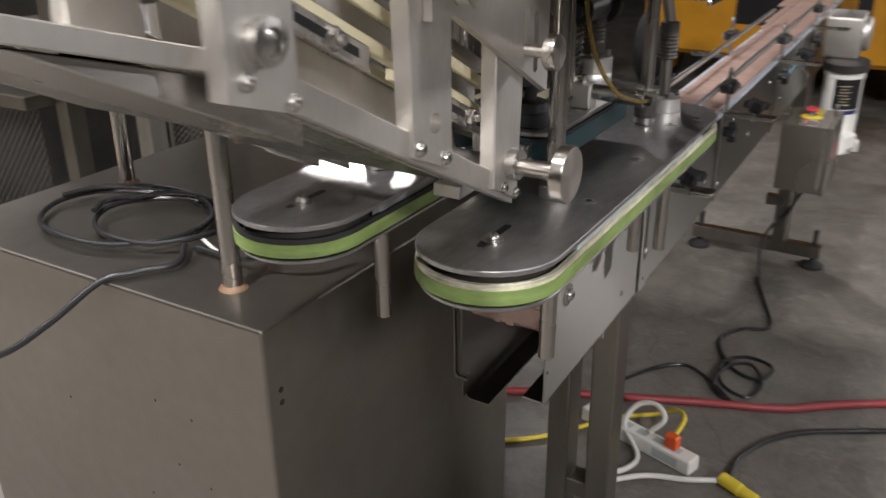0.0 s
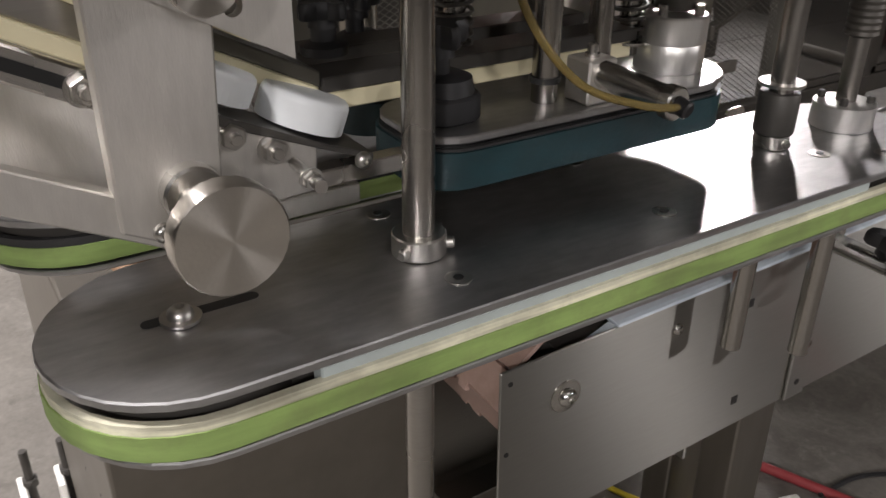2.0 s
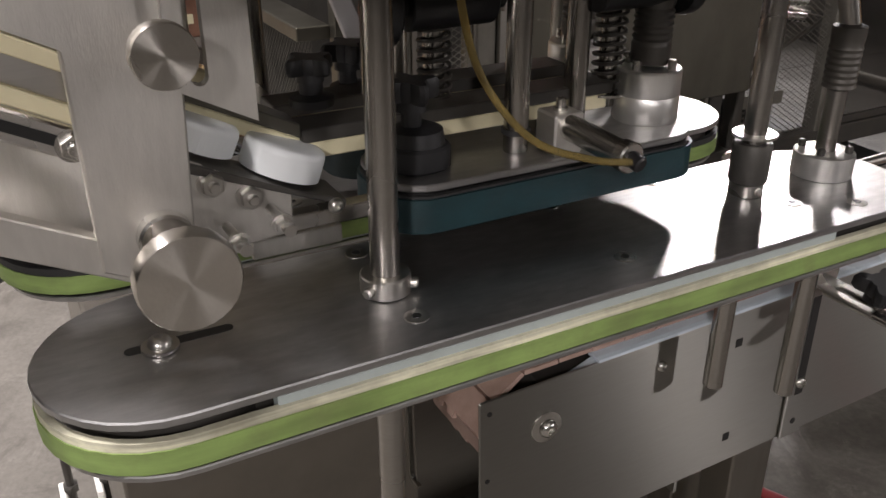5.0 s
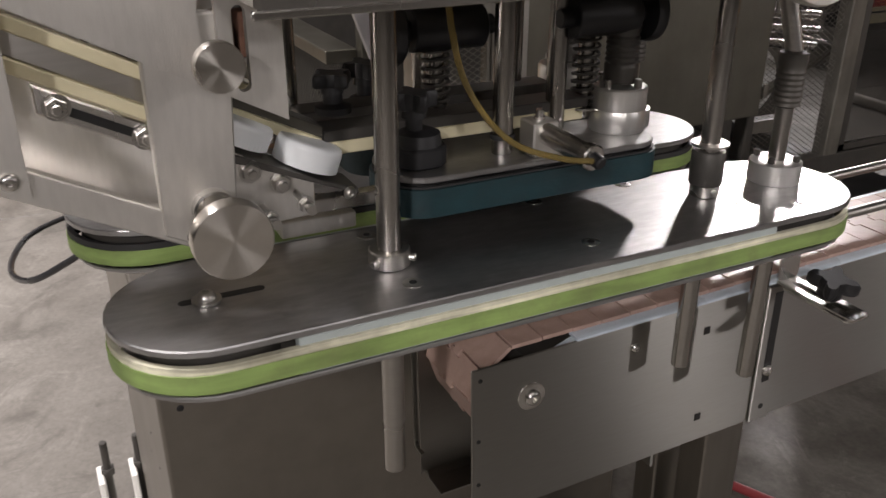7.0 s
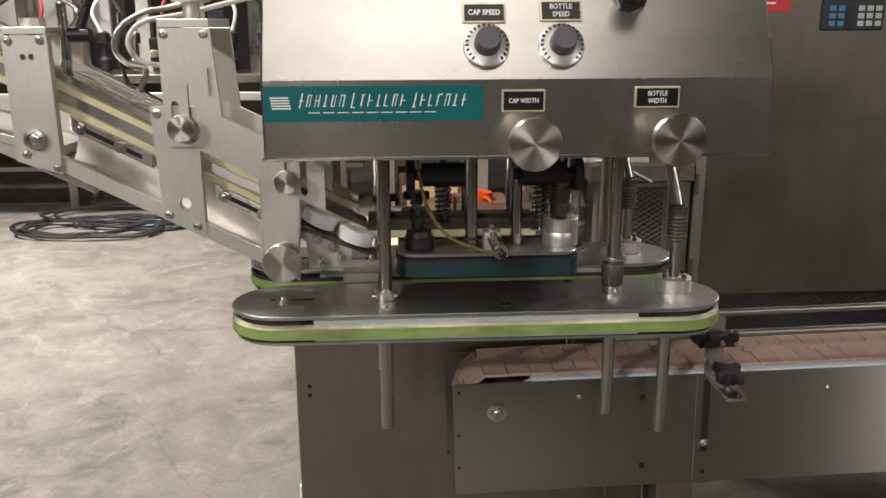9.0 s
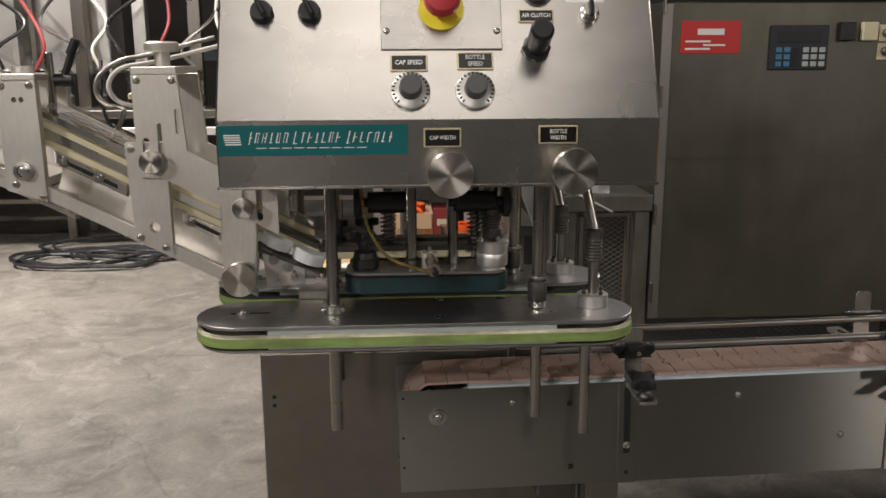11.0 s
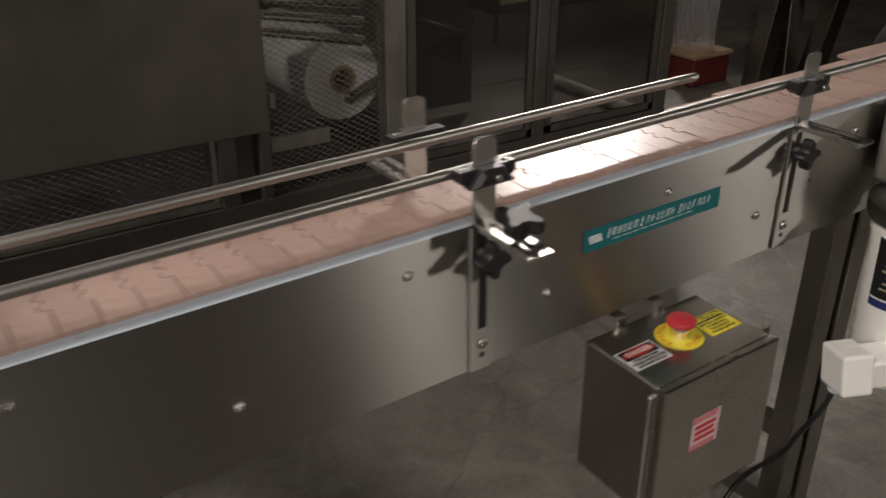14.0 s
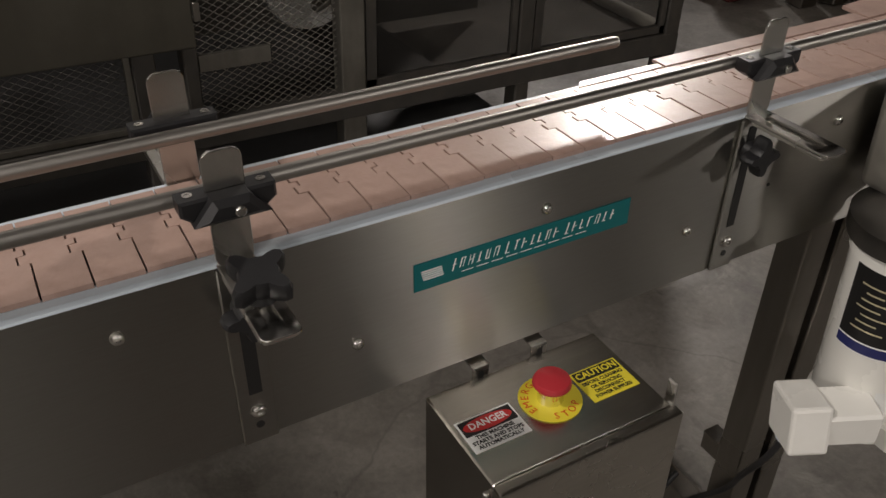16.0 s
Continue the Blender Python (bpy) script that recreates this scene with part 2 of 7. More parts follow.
def worn_concrete(name):
    """Power-floated concrete: broad clouds, trowel mottling, fine grit, stains and a few hairline cracks."""
    m, t, p = nodes_of(name)
    n, l = t.nodes, t.links
    co = n.new("ShaderNodeTexCoord")

    def noise(scale, detail, rough=0.6, warp=0.0):
        q = n.new("ShaderNodeTexNoise")
        q.inputs["Scale"].default_value, q.inputs["Detail"].default_value = scale, detail
        q.inputs["Roughness"].default_value, q.inputs["Distortion"].default_value = rough, warp
        l.new(co.outputs["Object"], q.inputs["Vector"])
        return q.outputs["Fac"]

    def span(value, a, b, c, d):
        q = n.new("ShaderNodeMapRange")
        for key, v in zip(("From Min", "From Max", "To Min", "To Max"), (a, b, c, d)):
            q.inputs[key].default_value = v
        l.new(value, q.inputs["Value"])
        return q.outputs[0]

    def blend(fac, a, b, how="MIX"):
        q = n.new("ShaderNodeMix")
        q.data_type, q.blend_type = "RGBA", how
        for sock, v in ((q.inputs[0], fac), (q.inputs[6], a), (q.inputs[7], b)):
            if isinstance(v, tuple):
                sock.default_value = (*v, 1)
            elif isinstance(v, float):
                sock.default_value = v
            else:
                l.new(v, sock)
        return q.outputs[2]

    tone = blend(span(noise(0.9, 10, 0.68, 0.6), 0.38, 0.62, 0, 1), (0.078, 0.071, 0.061), (0.155, 0.143, 0.125))
    tone = blend(span(noise(5.5, 9, 0.7, 0.8), 0.40, 0.64, 0, 0.75), tone, (0.185, 0.172, 0.152))
    tone = blend(span(noise(3.4, 11, 0.76, 1.6), 0.54, 0.63, 0, 0.55), tone, (0.235, 0.222, 0.198))
    tone = blend(1.0, tone, span(noise(60, 6, 0.7), 0.25, 0.75, 0.78, 1.2), "MULTIPLY")
    tone = blend(span(noise(2.6, 8, 0.72, 1.2), 0.58, 0.70, 0, 0.7), tone, (0.066, 0.058, 0.049))
    tone = blend(span(noise(24, 4, 0.5), 0.70, 0.76, 0, 0.6), tone, (0.05, 0.045, 0.04))
    warp = n.new("ShaderNodeVectorMath")
    warp.operation = "MULTIPLY_ADD"
    wn = n.new("ShaderNodeTexNoise")
    wn.inputs["Scale"].default_value, wn.inputs["Detail"].default_value = 1.7, 7
    l.new(co.outputs["Object"], wn.inputs["Vector"])
    l.new(wn.outputs["Color"], warp.inputs[0])
    warp.inputs[1].default_value = (0.5, 0.5, 0.0)
    l.new(co.outputs["Object"], warp.inputs[2])
    cells = n.new("ShaderNodeTexVoronoi")
    cells.feature = "DISTANCE_TO_EDGE"
    cells.inputs["Scale"].default_value = 0.42
    l.new(warp.outputs[0], cells.inputs["Vector"])
    tone = blend(span(cells.outputs["Distance"], 0.0008, 0.0025, 0.3, 0.0), tone, (0.05, 0.044, 0.038))
    l.new(tone, p.inputs["Base Color"])
    l.new(span(noise(3.2, 9, 0.7, 0.7), 0.34, 0.66, 0.44, 0.74), p.inputs["Roughness"])
    bp = n.new("ShaderNodeBump")
    bp.inputs["Strength"].default_value, bp.inputs["Distance"].default_value = 0.12, 0.004
    l.new(noise(45, 5), bp.inputs["Height"])
    l.new(bp.outputs["Normal"], p.inputs["Normal"])
    return m


concrete = worn_concrete("concrete_floor")
white_cap = surface("white_cap_plastic", (0.84, 0.87, 0.88), 0.34, 0, 0.05, 40)
wall_paint = surface("wall_paint", (0.11, 0.105, 0.098), 0.7, 0, 0.1, 3)
roof_paint = surface("roof_sheet", (0.30, 0.29, 0.275), 0.6, 0.0, 0.12, 3)
chain_pink.node_tree.nodes["Principled BSDF"].inputs["Specular IOR Level"].default_value = 0.22
wood = surface("pallet_wood", (0.52, 0.36, 0.19), 0.7, 0, 0.2, 12, (1, 8, 8), 0.2, 60, (1, 10, 10), 0.1, 0.3, (0.3, 0.2, 0.1), 5, piece=0.12)
cardboard = surface("cardboard", (0.36, 0.24, 0.14), 0.75, 0, 0.1, 12)
red_hose = surface("red_hose", (0.30, 0.045, 0.05), 0.45, 0, 0.12, 40)
dull_red = surface("dull_red_paint", (0.13, 0.018, 0.018), 0.5, 0, 0.15, 12)
yellow_cord = surface("yellow_cord", (0.75, 0.60, 0.05), 0.45, 0, 0.08, 40)
white_cord = surface("white_cord", (0.70, 0.69, 0.64), 0.45, 0, 0.06, 40)
orange_plastic = surface("orange_plastic", (0.70, 0.095, 0.015), 0.4, 0, 0.08, 30)
film_white = surface("stretch_film", (0.80, 0.80, 0.78), 0.25, 0, 0.08, 14, (1, 1, 1), 0.3, 40)
bottle_white = surface("bottle_film", (0.88, 0.88, 0.86), 0.22, 0, 0.08, 20, (1, 1, 1), 0.35, 60)
pack_film = clear("pack_film", (0.96, 0.96, 0.97), 0.22, 0.45)
flap_grey = surface("grey_sheet", (0.30, 0.29, 0.29), 0.5, 0.2, 0.15, 12)
rack_paint = surface("rack_paint", (0.42, 0.36, 0.34), 0.5, 0, 0.12, 6, (1, 1, 0.3), 0, 60, None, 0.1, 0.4, (0.2, 0.14, 0.11), 4)
brown_goods = surface("brown_goods", (0.20, 0.10, 0.065), 0.7, 0, 0.3, 9, (1, 1, 1), 0.1, 60, None, 0.1, 0.5, (0.07, 0.035, 0.03), 6, piece=0.35)
label_pink = surface("pale_pink_label", (0.60, 0.46, 0.47), 0.5, 0, 0.1, 30)
yellow_tube = clear("amber_tube", (0.42, 0.32, 0.12), 0.15, 0.35)
tinted = clear("tinted_pane", (0.26, 0.25, 0.235), 0.02, 0.06)
clear_film = clear("clear_film", (0.95, 0.95, 0.95), 0.12, 0.15)
blue_screen = surface("dark_keypad", (0.012, 0.016, 0.024), 0.35, 0, 0.1, 20)
blue_key = surface("blue_key", (0.06, 0.20, 0.36), 0.35, 0, 0.08, 20)
brown_metal = surface("rusty_brown_steel", (0.24, 0.15, 0.09), 0.6, 0.3, 0.2, 10)


# ---- builders ----
ORIGIN = {}


def leaned(ob, degrees, pivot):
    """Turns a finished thing about the x axis round a pivot: the conveyor climbs slightly."""
    m = Matrix.Translation(pivot) @ Matrix.Rotation(radians(degrees), 4, "X") @ Matrix.Translation(-Vector(pivot))
    ob.matrix_world = m @ Matrix.Translation(ob.location)
    return ob


def thing(name, at, label, category, group="", kind=""):
    ob = new(name)
    ob.location = at
    ob.empty_display_size = 0.05
    ORIGIN[ob.name] = Vector(at)
    return tagged(ob, label, category, group, kind)


def part(name, bm, material, parent, label="", smooth=False):
    """Links a bmesh, given in world places, as one mesh object under a thing or a part."""
    o = ORIGIN[parent.name]
    bmesh.ops.translate(bm, verts=bm.verts, vec=-o)
    me = bpy.data.meshes.new(name)
    bm.to_mesh(me)
    bm.free()
    me.materials.append(material)
    uv = me.uv_layers.new(name="brushing")
    for face in me.polygons:
        nx, ny, nz = (abs(v) for v in face.normal)
        for k in face.loop_indices:
            c = me.vertices[me.loops[k].vertex_index].co
            uv.data[k].uv = (c.x, c.z) if ny > max(nx, nz) else (c.y, c.z) if nx > nz else (c.y, -c.x)
    if smooth:
        me.shade_smooth()
        me.set_sharp_from_angle(angle=radians(40))
    ob = new(name, me)
    ob.parent = parent
    ORIGIN[ob.name] = o
    return tagged(ob, label)


def solid(name, bm, material, label, category, at=None, group="", kind="", smooth=False):
    """A thing or piece of the setting that is one mesh."""
    me = bpy.data.meshes.new(name)
    at = Vector(at or (0, 0, 0))
    bmesh.ops.translate(bm, verts=bm.verts, vec=-at)
    bm.to_mesh(me)
    bm.free()
    me.materials.append(material)
    if smooth:
        me.shade_smooth()
        me.set_sharp_from_angle(angle=radians(40))
    ob = new(name, me)
    ob.location = at
    ORIGIN[ob.name] = at
    return tagged(ob, label, category, group, kind)


def box(x0, x1, y0, y1, z0, z1, bev=0.0015, seg=1):
    bm = bmesh.new()
    bmesh.ops.create_cube(bm, size=1)
    bmesh.ops.scale(bm, verts=bm.verts, vec=(x1 - x0, y1 - y0, z1 - z0))
    bmesh.ops.translate(bm, verts=bm.verts, vec=((x0 + x1) / 2, (y0 + y1) / 2, (z0 + z1) / 2))
    bev = min(bev, 0.45 * min(x1 - x0, y1 - y0, z1 - z0))
    if bev > 0:
        bmesh.ops.bevel(bm, geom=list(bm.edges), offset=bev, segments=seg, affect="EDGES", profile=0.5)
    return bm


def turned(bm, m):
    bmesh.ops.transform(bm, verts=bm.verts, matrix=m)
    return bm


def merge(*bms):
    out = bms[0]
    for b in bms[1:]:
        me = bpy.data.meshes.new("tmp")
        b.to_mesh(me)
        b.free()
        out.from_mesh(me)
        bpy.data.meshes.remove(me)
    return out


def lathe(profile, at, axis=(0, 0, 1), seg=24):
    """Turns a profile of (radius, height) pairs about an axis."""
    bm = bmesh.new()
    rings = []
    for r, h in profile:
        rings.append([bm.verts.new((r * math.cos(2 * math.pi * k / seg), r * math.sin(2 * math.pi * k / seg), h)) for k in range(seg)])
    for a, b in zip(rings, rings[1:]):
        for k in range(seg):
            bm.faces.new((a[k], a[(k + 1) % seg], b[(k + 1) % seg], b[k]))
    bm.faces.new(rings[0][::-1])
    bm.faces.new(rings[-1])
    bmesh.ops.recalc_face_normals(bm, faces=bm.faces)
    turn = Vector((0, 0, 1)).rotation_difference(Vector(axis)).to_matrix().to_4x4()
    return turned(bm, Matrix.Translation(at) @ turn)


def rod(p0, p1, r, seg=20, bev=0.0012):
    p0, p1 = Vector(p0), Vector(p1)
    n = (p1 - p0).length
    bev = min(bev, r * 0.4, n * 0.3)
    return lathe([(r - bev, 0), (r, bev), (r, n - bev), (r - bev, n)], p0, (p1 - p0).normalized(), seg)


def prism(points, axis, a0, a1, bev=0.001):
    """A flat outline given in the two other axes, made solid from a0 to a1 along the axis."""
    bm = bmesh.new()
    def place(u, v, w):
        return {"x": (w, u, v), "y": (u, w, v), "z": (u, v, w)}[axis]
    low = [bm.verts.new(place(u, v, a0)) for u, v in points]
    top = [bm.verts.new(place(u, v, a1)) for u, v in points]
    bm.faces.new(low)
    bm.faces.new(top[::-1])
    for k in range(len(points)):
        j = (k + 1) % len(points)
        bm.faces.new((low[k], top[k], top[j], low[j]))
    bmesh.ops.recalc_face_normals(bm, faces=bm.faces)
    if bev:
        i = "xyz".index(axis)
        rims = [e for e in bm.edges if abs(e.verts[0].co[i] - e.verts[1].co[i]) < 1e-7]
        bmesh.ops.bevel(bm, geom=rims, offset=bev, segments=1, affect="EDGES")
    return bm


def holed_plate(outline, holes, x0, x1):
    """A flat outline in y and z, solid from x0 to x1, with holes that go through it."""
    bm = bmesh.new()
    for loop in (outline, *holes):
        vs = [bm.verts.new((x0, u, v)) for u, v in loop]
        for k in range(len(vs)):
            bm.edges.new((vs[k - 1], vs[k]))
    bmesh.ops.triangle_fill(bm, use_beauty=True, use_dissolve=False, edges=list(bm.edges))
    grown = bmesh.ops.extrude_face_region(bm, geom=list(bm.faces))
    bmesh.ops.translate(bm, verts=[v for v in grown["geom"] if isinstance(v, bmesh.types.BMVert)], vec=(x1 - x0, 0, 0))
    bmesh.ops.recalc_face_normals(bm, faces=bm.faces)
    return bm


def round_slot(y, z0, z1, r, n=8):
    """The outline of an upright slot with round ends; z0 = z1 gives a round hole."""
    return [(y + r * math.cos(math.pi * k / n), z1 + r * math.sin(math.pi * k / n)) for k in range(n + 1)][:None if z1 > z0 else n] + [(y - r * math.cos(math.pi * k / n), z0 - r * math.sin(math.pi * k / n)) for k in range(n + 1)][:None if z1 > z0 else n]


def ring_body(profile, at, axis=(0, 0, 1), seg=28):
    """Turns a closed profile of (radius, height) pairs: a body with an open bore."""
    bm = bmesh.new()
    rings = [[bm.verts.new((r * math.cos(2 * math.pi * k / seg), r * math.sin(2 * math.pi * k / seg), h)) for k in range(seg)] for r, h in profile]
    for a, b in zip(rings, rings[1:] + rings[:1]):
        for k in range(seg):
            bm.faces.new((a[k], a[(k + 1) % seg], b[(k + 1) % seg], b[k]))
    bmesh.ops.recalc_face_normals(bm, faces=bm.faces)
    turn = Vector((0, 0, 1)).rotation_difference(Vector(axis)).to_matrix().to_4x4()
    return turned(bm, Matrix.Translation(at) @ turn)


def stadium(x, y0, y1, r, n=16):
    """Outline (x, y) of a plate with round ends whose tips lie at y0 and y1."""
    pts = []
    for k in range(n + 1):
        a = math.pi + math.pi * k / n
        pts.append((x + r * math.cos(a), y0 + r + r * math.sin(a)))
    for k in range(n + 1):
        a = math.pi * k / n
        pts.append((x + r * math.cos(a), y1 - r + r * math.sin(a)))
    return pts


def rounded(u0, u1, v0, v1, r, n=5):
    pts = []
    for cu, cv, a0 in ((u1 - r, v0 + r, -90), (u1 - r, v1 - r, 0), (u0 + r, v1 - r, 90), (u0 + r, v0 + r, 180)):
        for k in range(n + 1):
            a = radians(a0 + 90 * k / n)
            pts.append((cu + r * math.cos(a), cv + r * math.sin(a)))
    return pts


def band(outline, inset, z0, z1):
    """A closed belt: an outline in x and y with a thickness inwards, from z0 to z1."""
    bm = bmesh.new()
    n = len(outline)
    cx = sum(p[0] for p in outline) / n
    inner = []
    for k in range(n):
        a, b = Vector(outline[k - 1]), Vector(outline[(k + 1) % n])
        d = (b - a).normalized()
        inner.append((outline[k][0] - d.y * inset, outline[k][1] + d.x * inset))
    loops = [[bm.verts.new((*p, z)) for p in ring] for ring, z in ((outline, z0), (outline, z1), (inner, z1), (inner, z0))]
    for a, b in ((0, 1), (1, 2), (2, 3), (3, 0)):
        for k in range(n):
            j = (k + 1) % n
            bm.faces.new((loops[a][k], loops[a][j], loops[b][j], loops[b][k]))
    bmesh.ops.recalc_face_normals(bm, faces=bm.faces)
    return bm


def smooth_path(points, steps=8):
    pts = [Vector(p) for p in points]
    pts = [2 * pts[0] - pts[1]] + pts + [2 * pts[-1] - pts[-2]]
    out = []
    for k in range(1, len(pts) - 2):
        a, b, c, d = pts[k - 1:k + 3]
        for s in range(steps):
            u = s / steps
            out.append(0.5 * (2 * b + (c - a) * u + (2 * a - 5 * b + 4 * c - d) * u * u + (3 * b - a - 3 * c + d) * u ** 3))
    out.append(pts[-2])
    return out


def tube(points, r, seg=10, steps=8):
    path = smooth_path(points, steps)
    bm = bmesh.new()
    rings = []
    side = Vector((0.3, 0.2, 1)).normalized()
    for k, p in enumerate(path):
        d = (path[min(k + 1, len(path) - 1)] - path[max(k - 1, 0)]).normalized()
        side = (side - d * side.dot(d)).normalized()
        up = d.cross(side)
        rings.append([bm.verts.new(p + r * (math.cos(2 * math.pi * j / seg) * side + math.sin(2 * math.pi * j / seg) * up)) for j in range(seg)])
    for a, b in zip(rings, rings[1:]):
        for j in range(seg):
            bm.faces.new((a[j], a[(j + 1) % seg], b[(j + 1) % seg], b[j]))
    bm.faces.new(rings[0][::-1])
    bm.faces.new(rings[-1])
    bmesh.ops.recalc_face_normals(bm, faces=bm.faces)
    return bm


def coil(cx, cy, z, r, turns, wire, rise=0.0, jitter=0.05, seed=1, squash=1.0, tail=None):
    rnd = random.Random(seed)
    pts = []
    n = int(turns * 12)
    for k in range(n + 1):
        a = 2 * math.pi * k / 12
        rr = r * (1 + rnd.uniform(-jitter, jitter))
        pts.append((cx + rr * math.cos(a) * squash, cy + rr * math.sin(a), z + wire + rise * k / n + rnd.uniform(0, wire)))
    return tube(pts + (tail or []), wire, 8, 4)


def lettering(text, size, m, align="CENTER", depth=0.0004, shear=0.0, wide=1.0, bold=0.0):
    """Raised letters as a bmesh; the text lies in its own x and y before the pose m."""
    cu = bpy.data.curves.new("letters", "FONT")
    cu.body, cu.size, cu.align_x, cu.align_y, cu.extrude, cu.shear = text, size, align, "CENTER", depth, shear
    cu.resolution_u, cu.offset = 2, bold * size
    ob = bpy.data.objects.new("letters", cu)
    me = bpy.data.meshes.new_from_object(ob)
    bm = bmesh.new()
    bm.from_mesh(me)
    bpy.data.objects.remove(ob)
    bpy.data.curves.remove(cu)
    bpy.data.meshes.remove(me)
    return turned(bm, m @ Matrix.Diagonal((wide, 1, 1, 1)))


def facing_x(x, y, z, tilt=0.0):
    """A pose in which x runs along +y, y runs up and z comes out along +x; tilt leans the top back."""
    return Matrix.Translation((x, y, z)) @ Euler((0, radians(-tilt), 0)).to_matrix().to_4x4() @ Matrix(((0, 0, 1, 0), (1, 0, 0, 0), (0, 1, 0, 0), (0, 0, 0, 1)))


def bolt_head(p, axis, r=0.0065, h=0.005, seg=16):
    """A button head with a socket."""
    return lathe([(r, 0), (r, h * 0.25), (r * 0.9, h * 0.6), (r * 0.62, h * 0.93), (r * 0.42, h), (r * 0.36, h), (r * 0.34, h * 0.45)], p, axis, seg)


def hex_nut(p, axis, r=0.008, h=0.006):
    return merge(lathe([(r * 1.25, 0), (r * 1.25, 0.0015)], p, axis, 18), lathe([(r, 0.0015), (r, h), (r * 0.9, h + 0.0008)], p, axis, 6),
                 lathe([(r * 0.5, h), (r * 0.5, h + 0.004), (r * 0.4, h + 0.005)], p, axis, 12))


def star_knob(p, axis, r=0.016, h=0.014, lobes=4):
    """A lobed hand knob with a hub."""
    seg = 40
    out = []
    for k in range(seg):
        a = 2 * math.pi * k / seg
        out.append(r * (0.56 + 0.46 * max(0, math.cos(lobes * a)) ** 0.7))
    bm = bmesh.new()
    rings = []
    for f, hh in ((0.92, h * 0.35), (1.0, h * 0.45), (1.0, h * 0.85), (0.9, h)):
        rings.append([bm.verts.new((out[k] * f * math.cos(2 * math.pi * k / seg), out[k] * f * math.sin(2 * math.pi * k / seg), hh)) for k in range(seg)])
    for a, b in zip(rings, rings[1:]):
        for k in range(seg):
            bm.faces.new((a[k], a[(k + 1) % seg], b[(k + 1) % seg], b[k]))
    bm.faces.new(rings[0][::-1])
    bm.faces.new(rings[-1])
    bmesh.ops.recalc_face_normals(bm, faces=bm.faces)
    bm = merge(bm, lathe([(r * 0.5, 0), (r * 0.45, h * 0.4)], (0, 0, 0), (0, 0, 1), 16))
    turn = Vector((0, 0, 1)).rotation_difference(Vector(axis)).to_matrix().to_4x4()
    return turned(bm, Matrix.Translation(p) @ turn)


def hand_knob(p, axis, r, h, neck_r, neck_h):
    """A thick turned disc with a knurled rim on a neck; p is where the neck leaves its plate."""
    seg = 60
    bm = bmesh.new()
    rings = []
    for f, hh, teeth in ((0.93, neck_h, 0), (0.985, neck_h + 0.0012, 1), (0.985, neck_h + h - 0.0015, 1), (0.955, neck_h + h, 0)):
        rings.append([bm.verts.new((r * (f + (0.012 * (k % 2) if teeth else 0)) * math.cos(2 * math.pi * k / seg), r * (f + (0.012 * (k % 2) if teeth else 0)) * math.sin(2 * math.pi * k / seg), hh)) for k in range(seg)])
    for a, b in zip(rings, rings[1:]):
        for k in range(seg):
            bm.faces.new((a[k], a[(k + 1) % seg], b[(k + 1) % seg], b[k]))
    bm.faces.new(rings[0][::-1])
    bm.faces.new(rings[-1])
    bmesh.ops.recalc_face_normals(bm, faces=bm.faces)
    bm = merge(bm, lathe([(neck_r, 0), (neck_r, neck_h + 0.001)], (0, 0, 0), (0, 0, 1), 20))
    turn = Vector((0, 0, 1)).rotation_difference(Vector(axis)).to_matrix().to_4x4()
    return turned(bm, Matrix.Translation(p) @ turn)


def split_collar(x, y, z, r, h, bore):
    return merge(lathe([(bore, 0), (r - 0.001, 0), (r, 0.001), (r, h - 0.001), (r - 0.001, h), (bore, h)], (x, y, z), (0, 0, 1), 32))


def mesh_wires(origin, u, v, nu, nv, du, dv, r):
    """Expanded metal: two sets of zigzag strands in the plane of u and v."""
    bm = bmesh.new()
    o, u, v = Vector(origin), Vector(u), Vector(v)
    w = u.cross(v)
    for sign in (1, -1):
        for k in range(-nv, nu + nv):
            a0, b0 = k * du, 0.0
            n = nv
            lo = [(a0 + sign * j * du * 0.5, j * dv) for j in range(n + 1)]
            lo = [(a, b) for a, b in lo if -1e-6 <= a <= nu * du + 1e-6]
            if len(lo) < 2:
                continue
            p, q = o + u * lo[0][0] + v * lo[0][1], o + u * lo[-1][0] + v * lo[-1][1]
            d = (q - p).normalized()
            s = d.cross(w).normalized() * r
            t = w * r * (0.6 + 0.1 * sign)
            vs = [bm.verts.new(c) for c in (p + s, p + t, p - s, q + s, q + t, q - s)]
            bm.faces.new((vs[0], vs[1], vs[4], vs[3]))
            bm.faces.new((vs[1], vs[2], vs[5], vs[4]))
            bm.faces.new((vs[2], vs[0], vs[3], vs[5]))
    bmesh.ops.recalc_face_normals(bm, faces=bm.faces)
    return bm


# ---- the hall ----
HALL = (-11.0, 9.0, -8.0, 13.0, 5.4)
X0, X1, Y0, Y1, ZR = HALL
floor_slab = merge(box(X0, -3.385, Y0, Y1, -0.2, 0, 0.004), box(-3.379, X1, Y0, Y1, -0.2, 0, 0.004), box(-3.39, -3.37, Y0, Y1, -0.2, -0.012, 0))
solid("floor", floor_slab, concrete, "worn grey concrete floor with a sawn joint", "floor", kind="structure")
# Roof and walls are an assumed shell, added to bounce light and fill reflections.
solid("ceiling", box(X0, X1, Y0, Y1, ZR, ZR + 0.15, 0), roof_paint, "plain roof sheet added to close the hall for reflections", "ceiling", kind="structure")
solid("wall_west", box(X0 - 0.2, X0, Y0, Y1, -0.2, ZR + 0.15, 0), wall_paint, "plain wall added to close the hall for reflections", "wall", kind="structure")
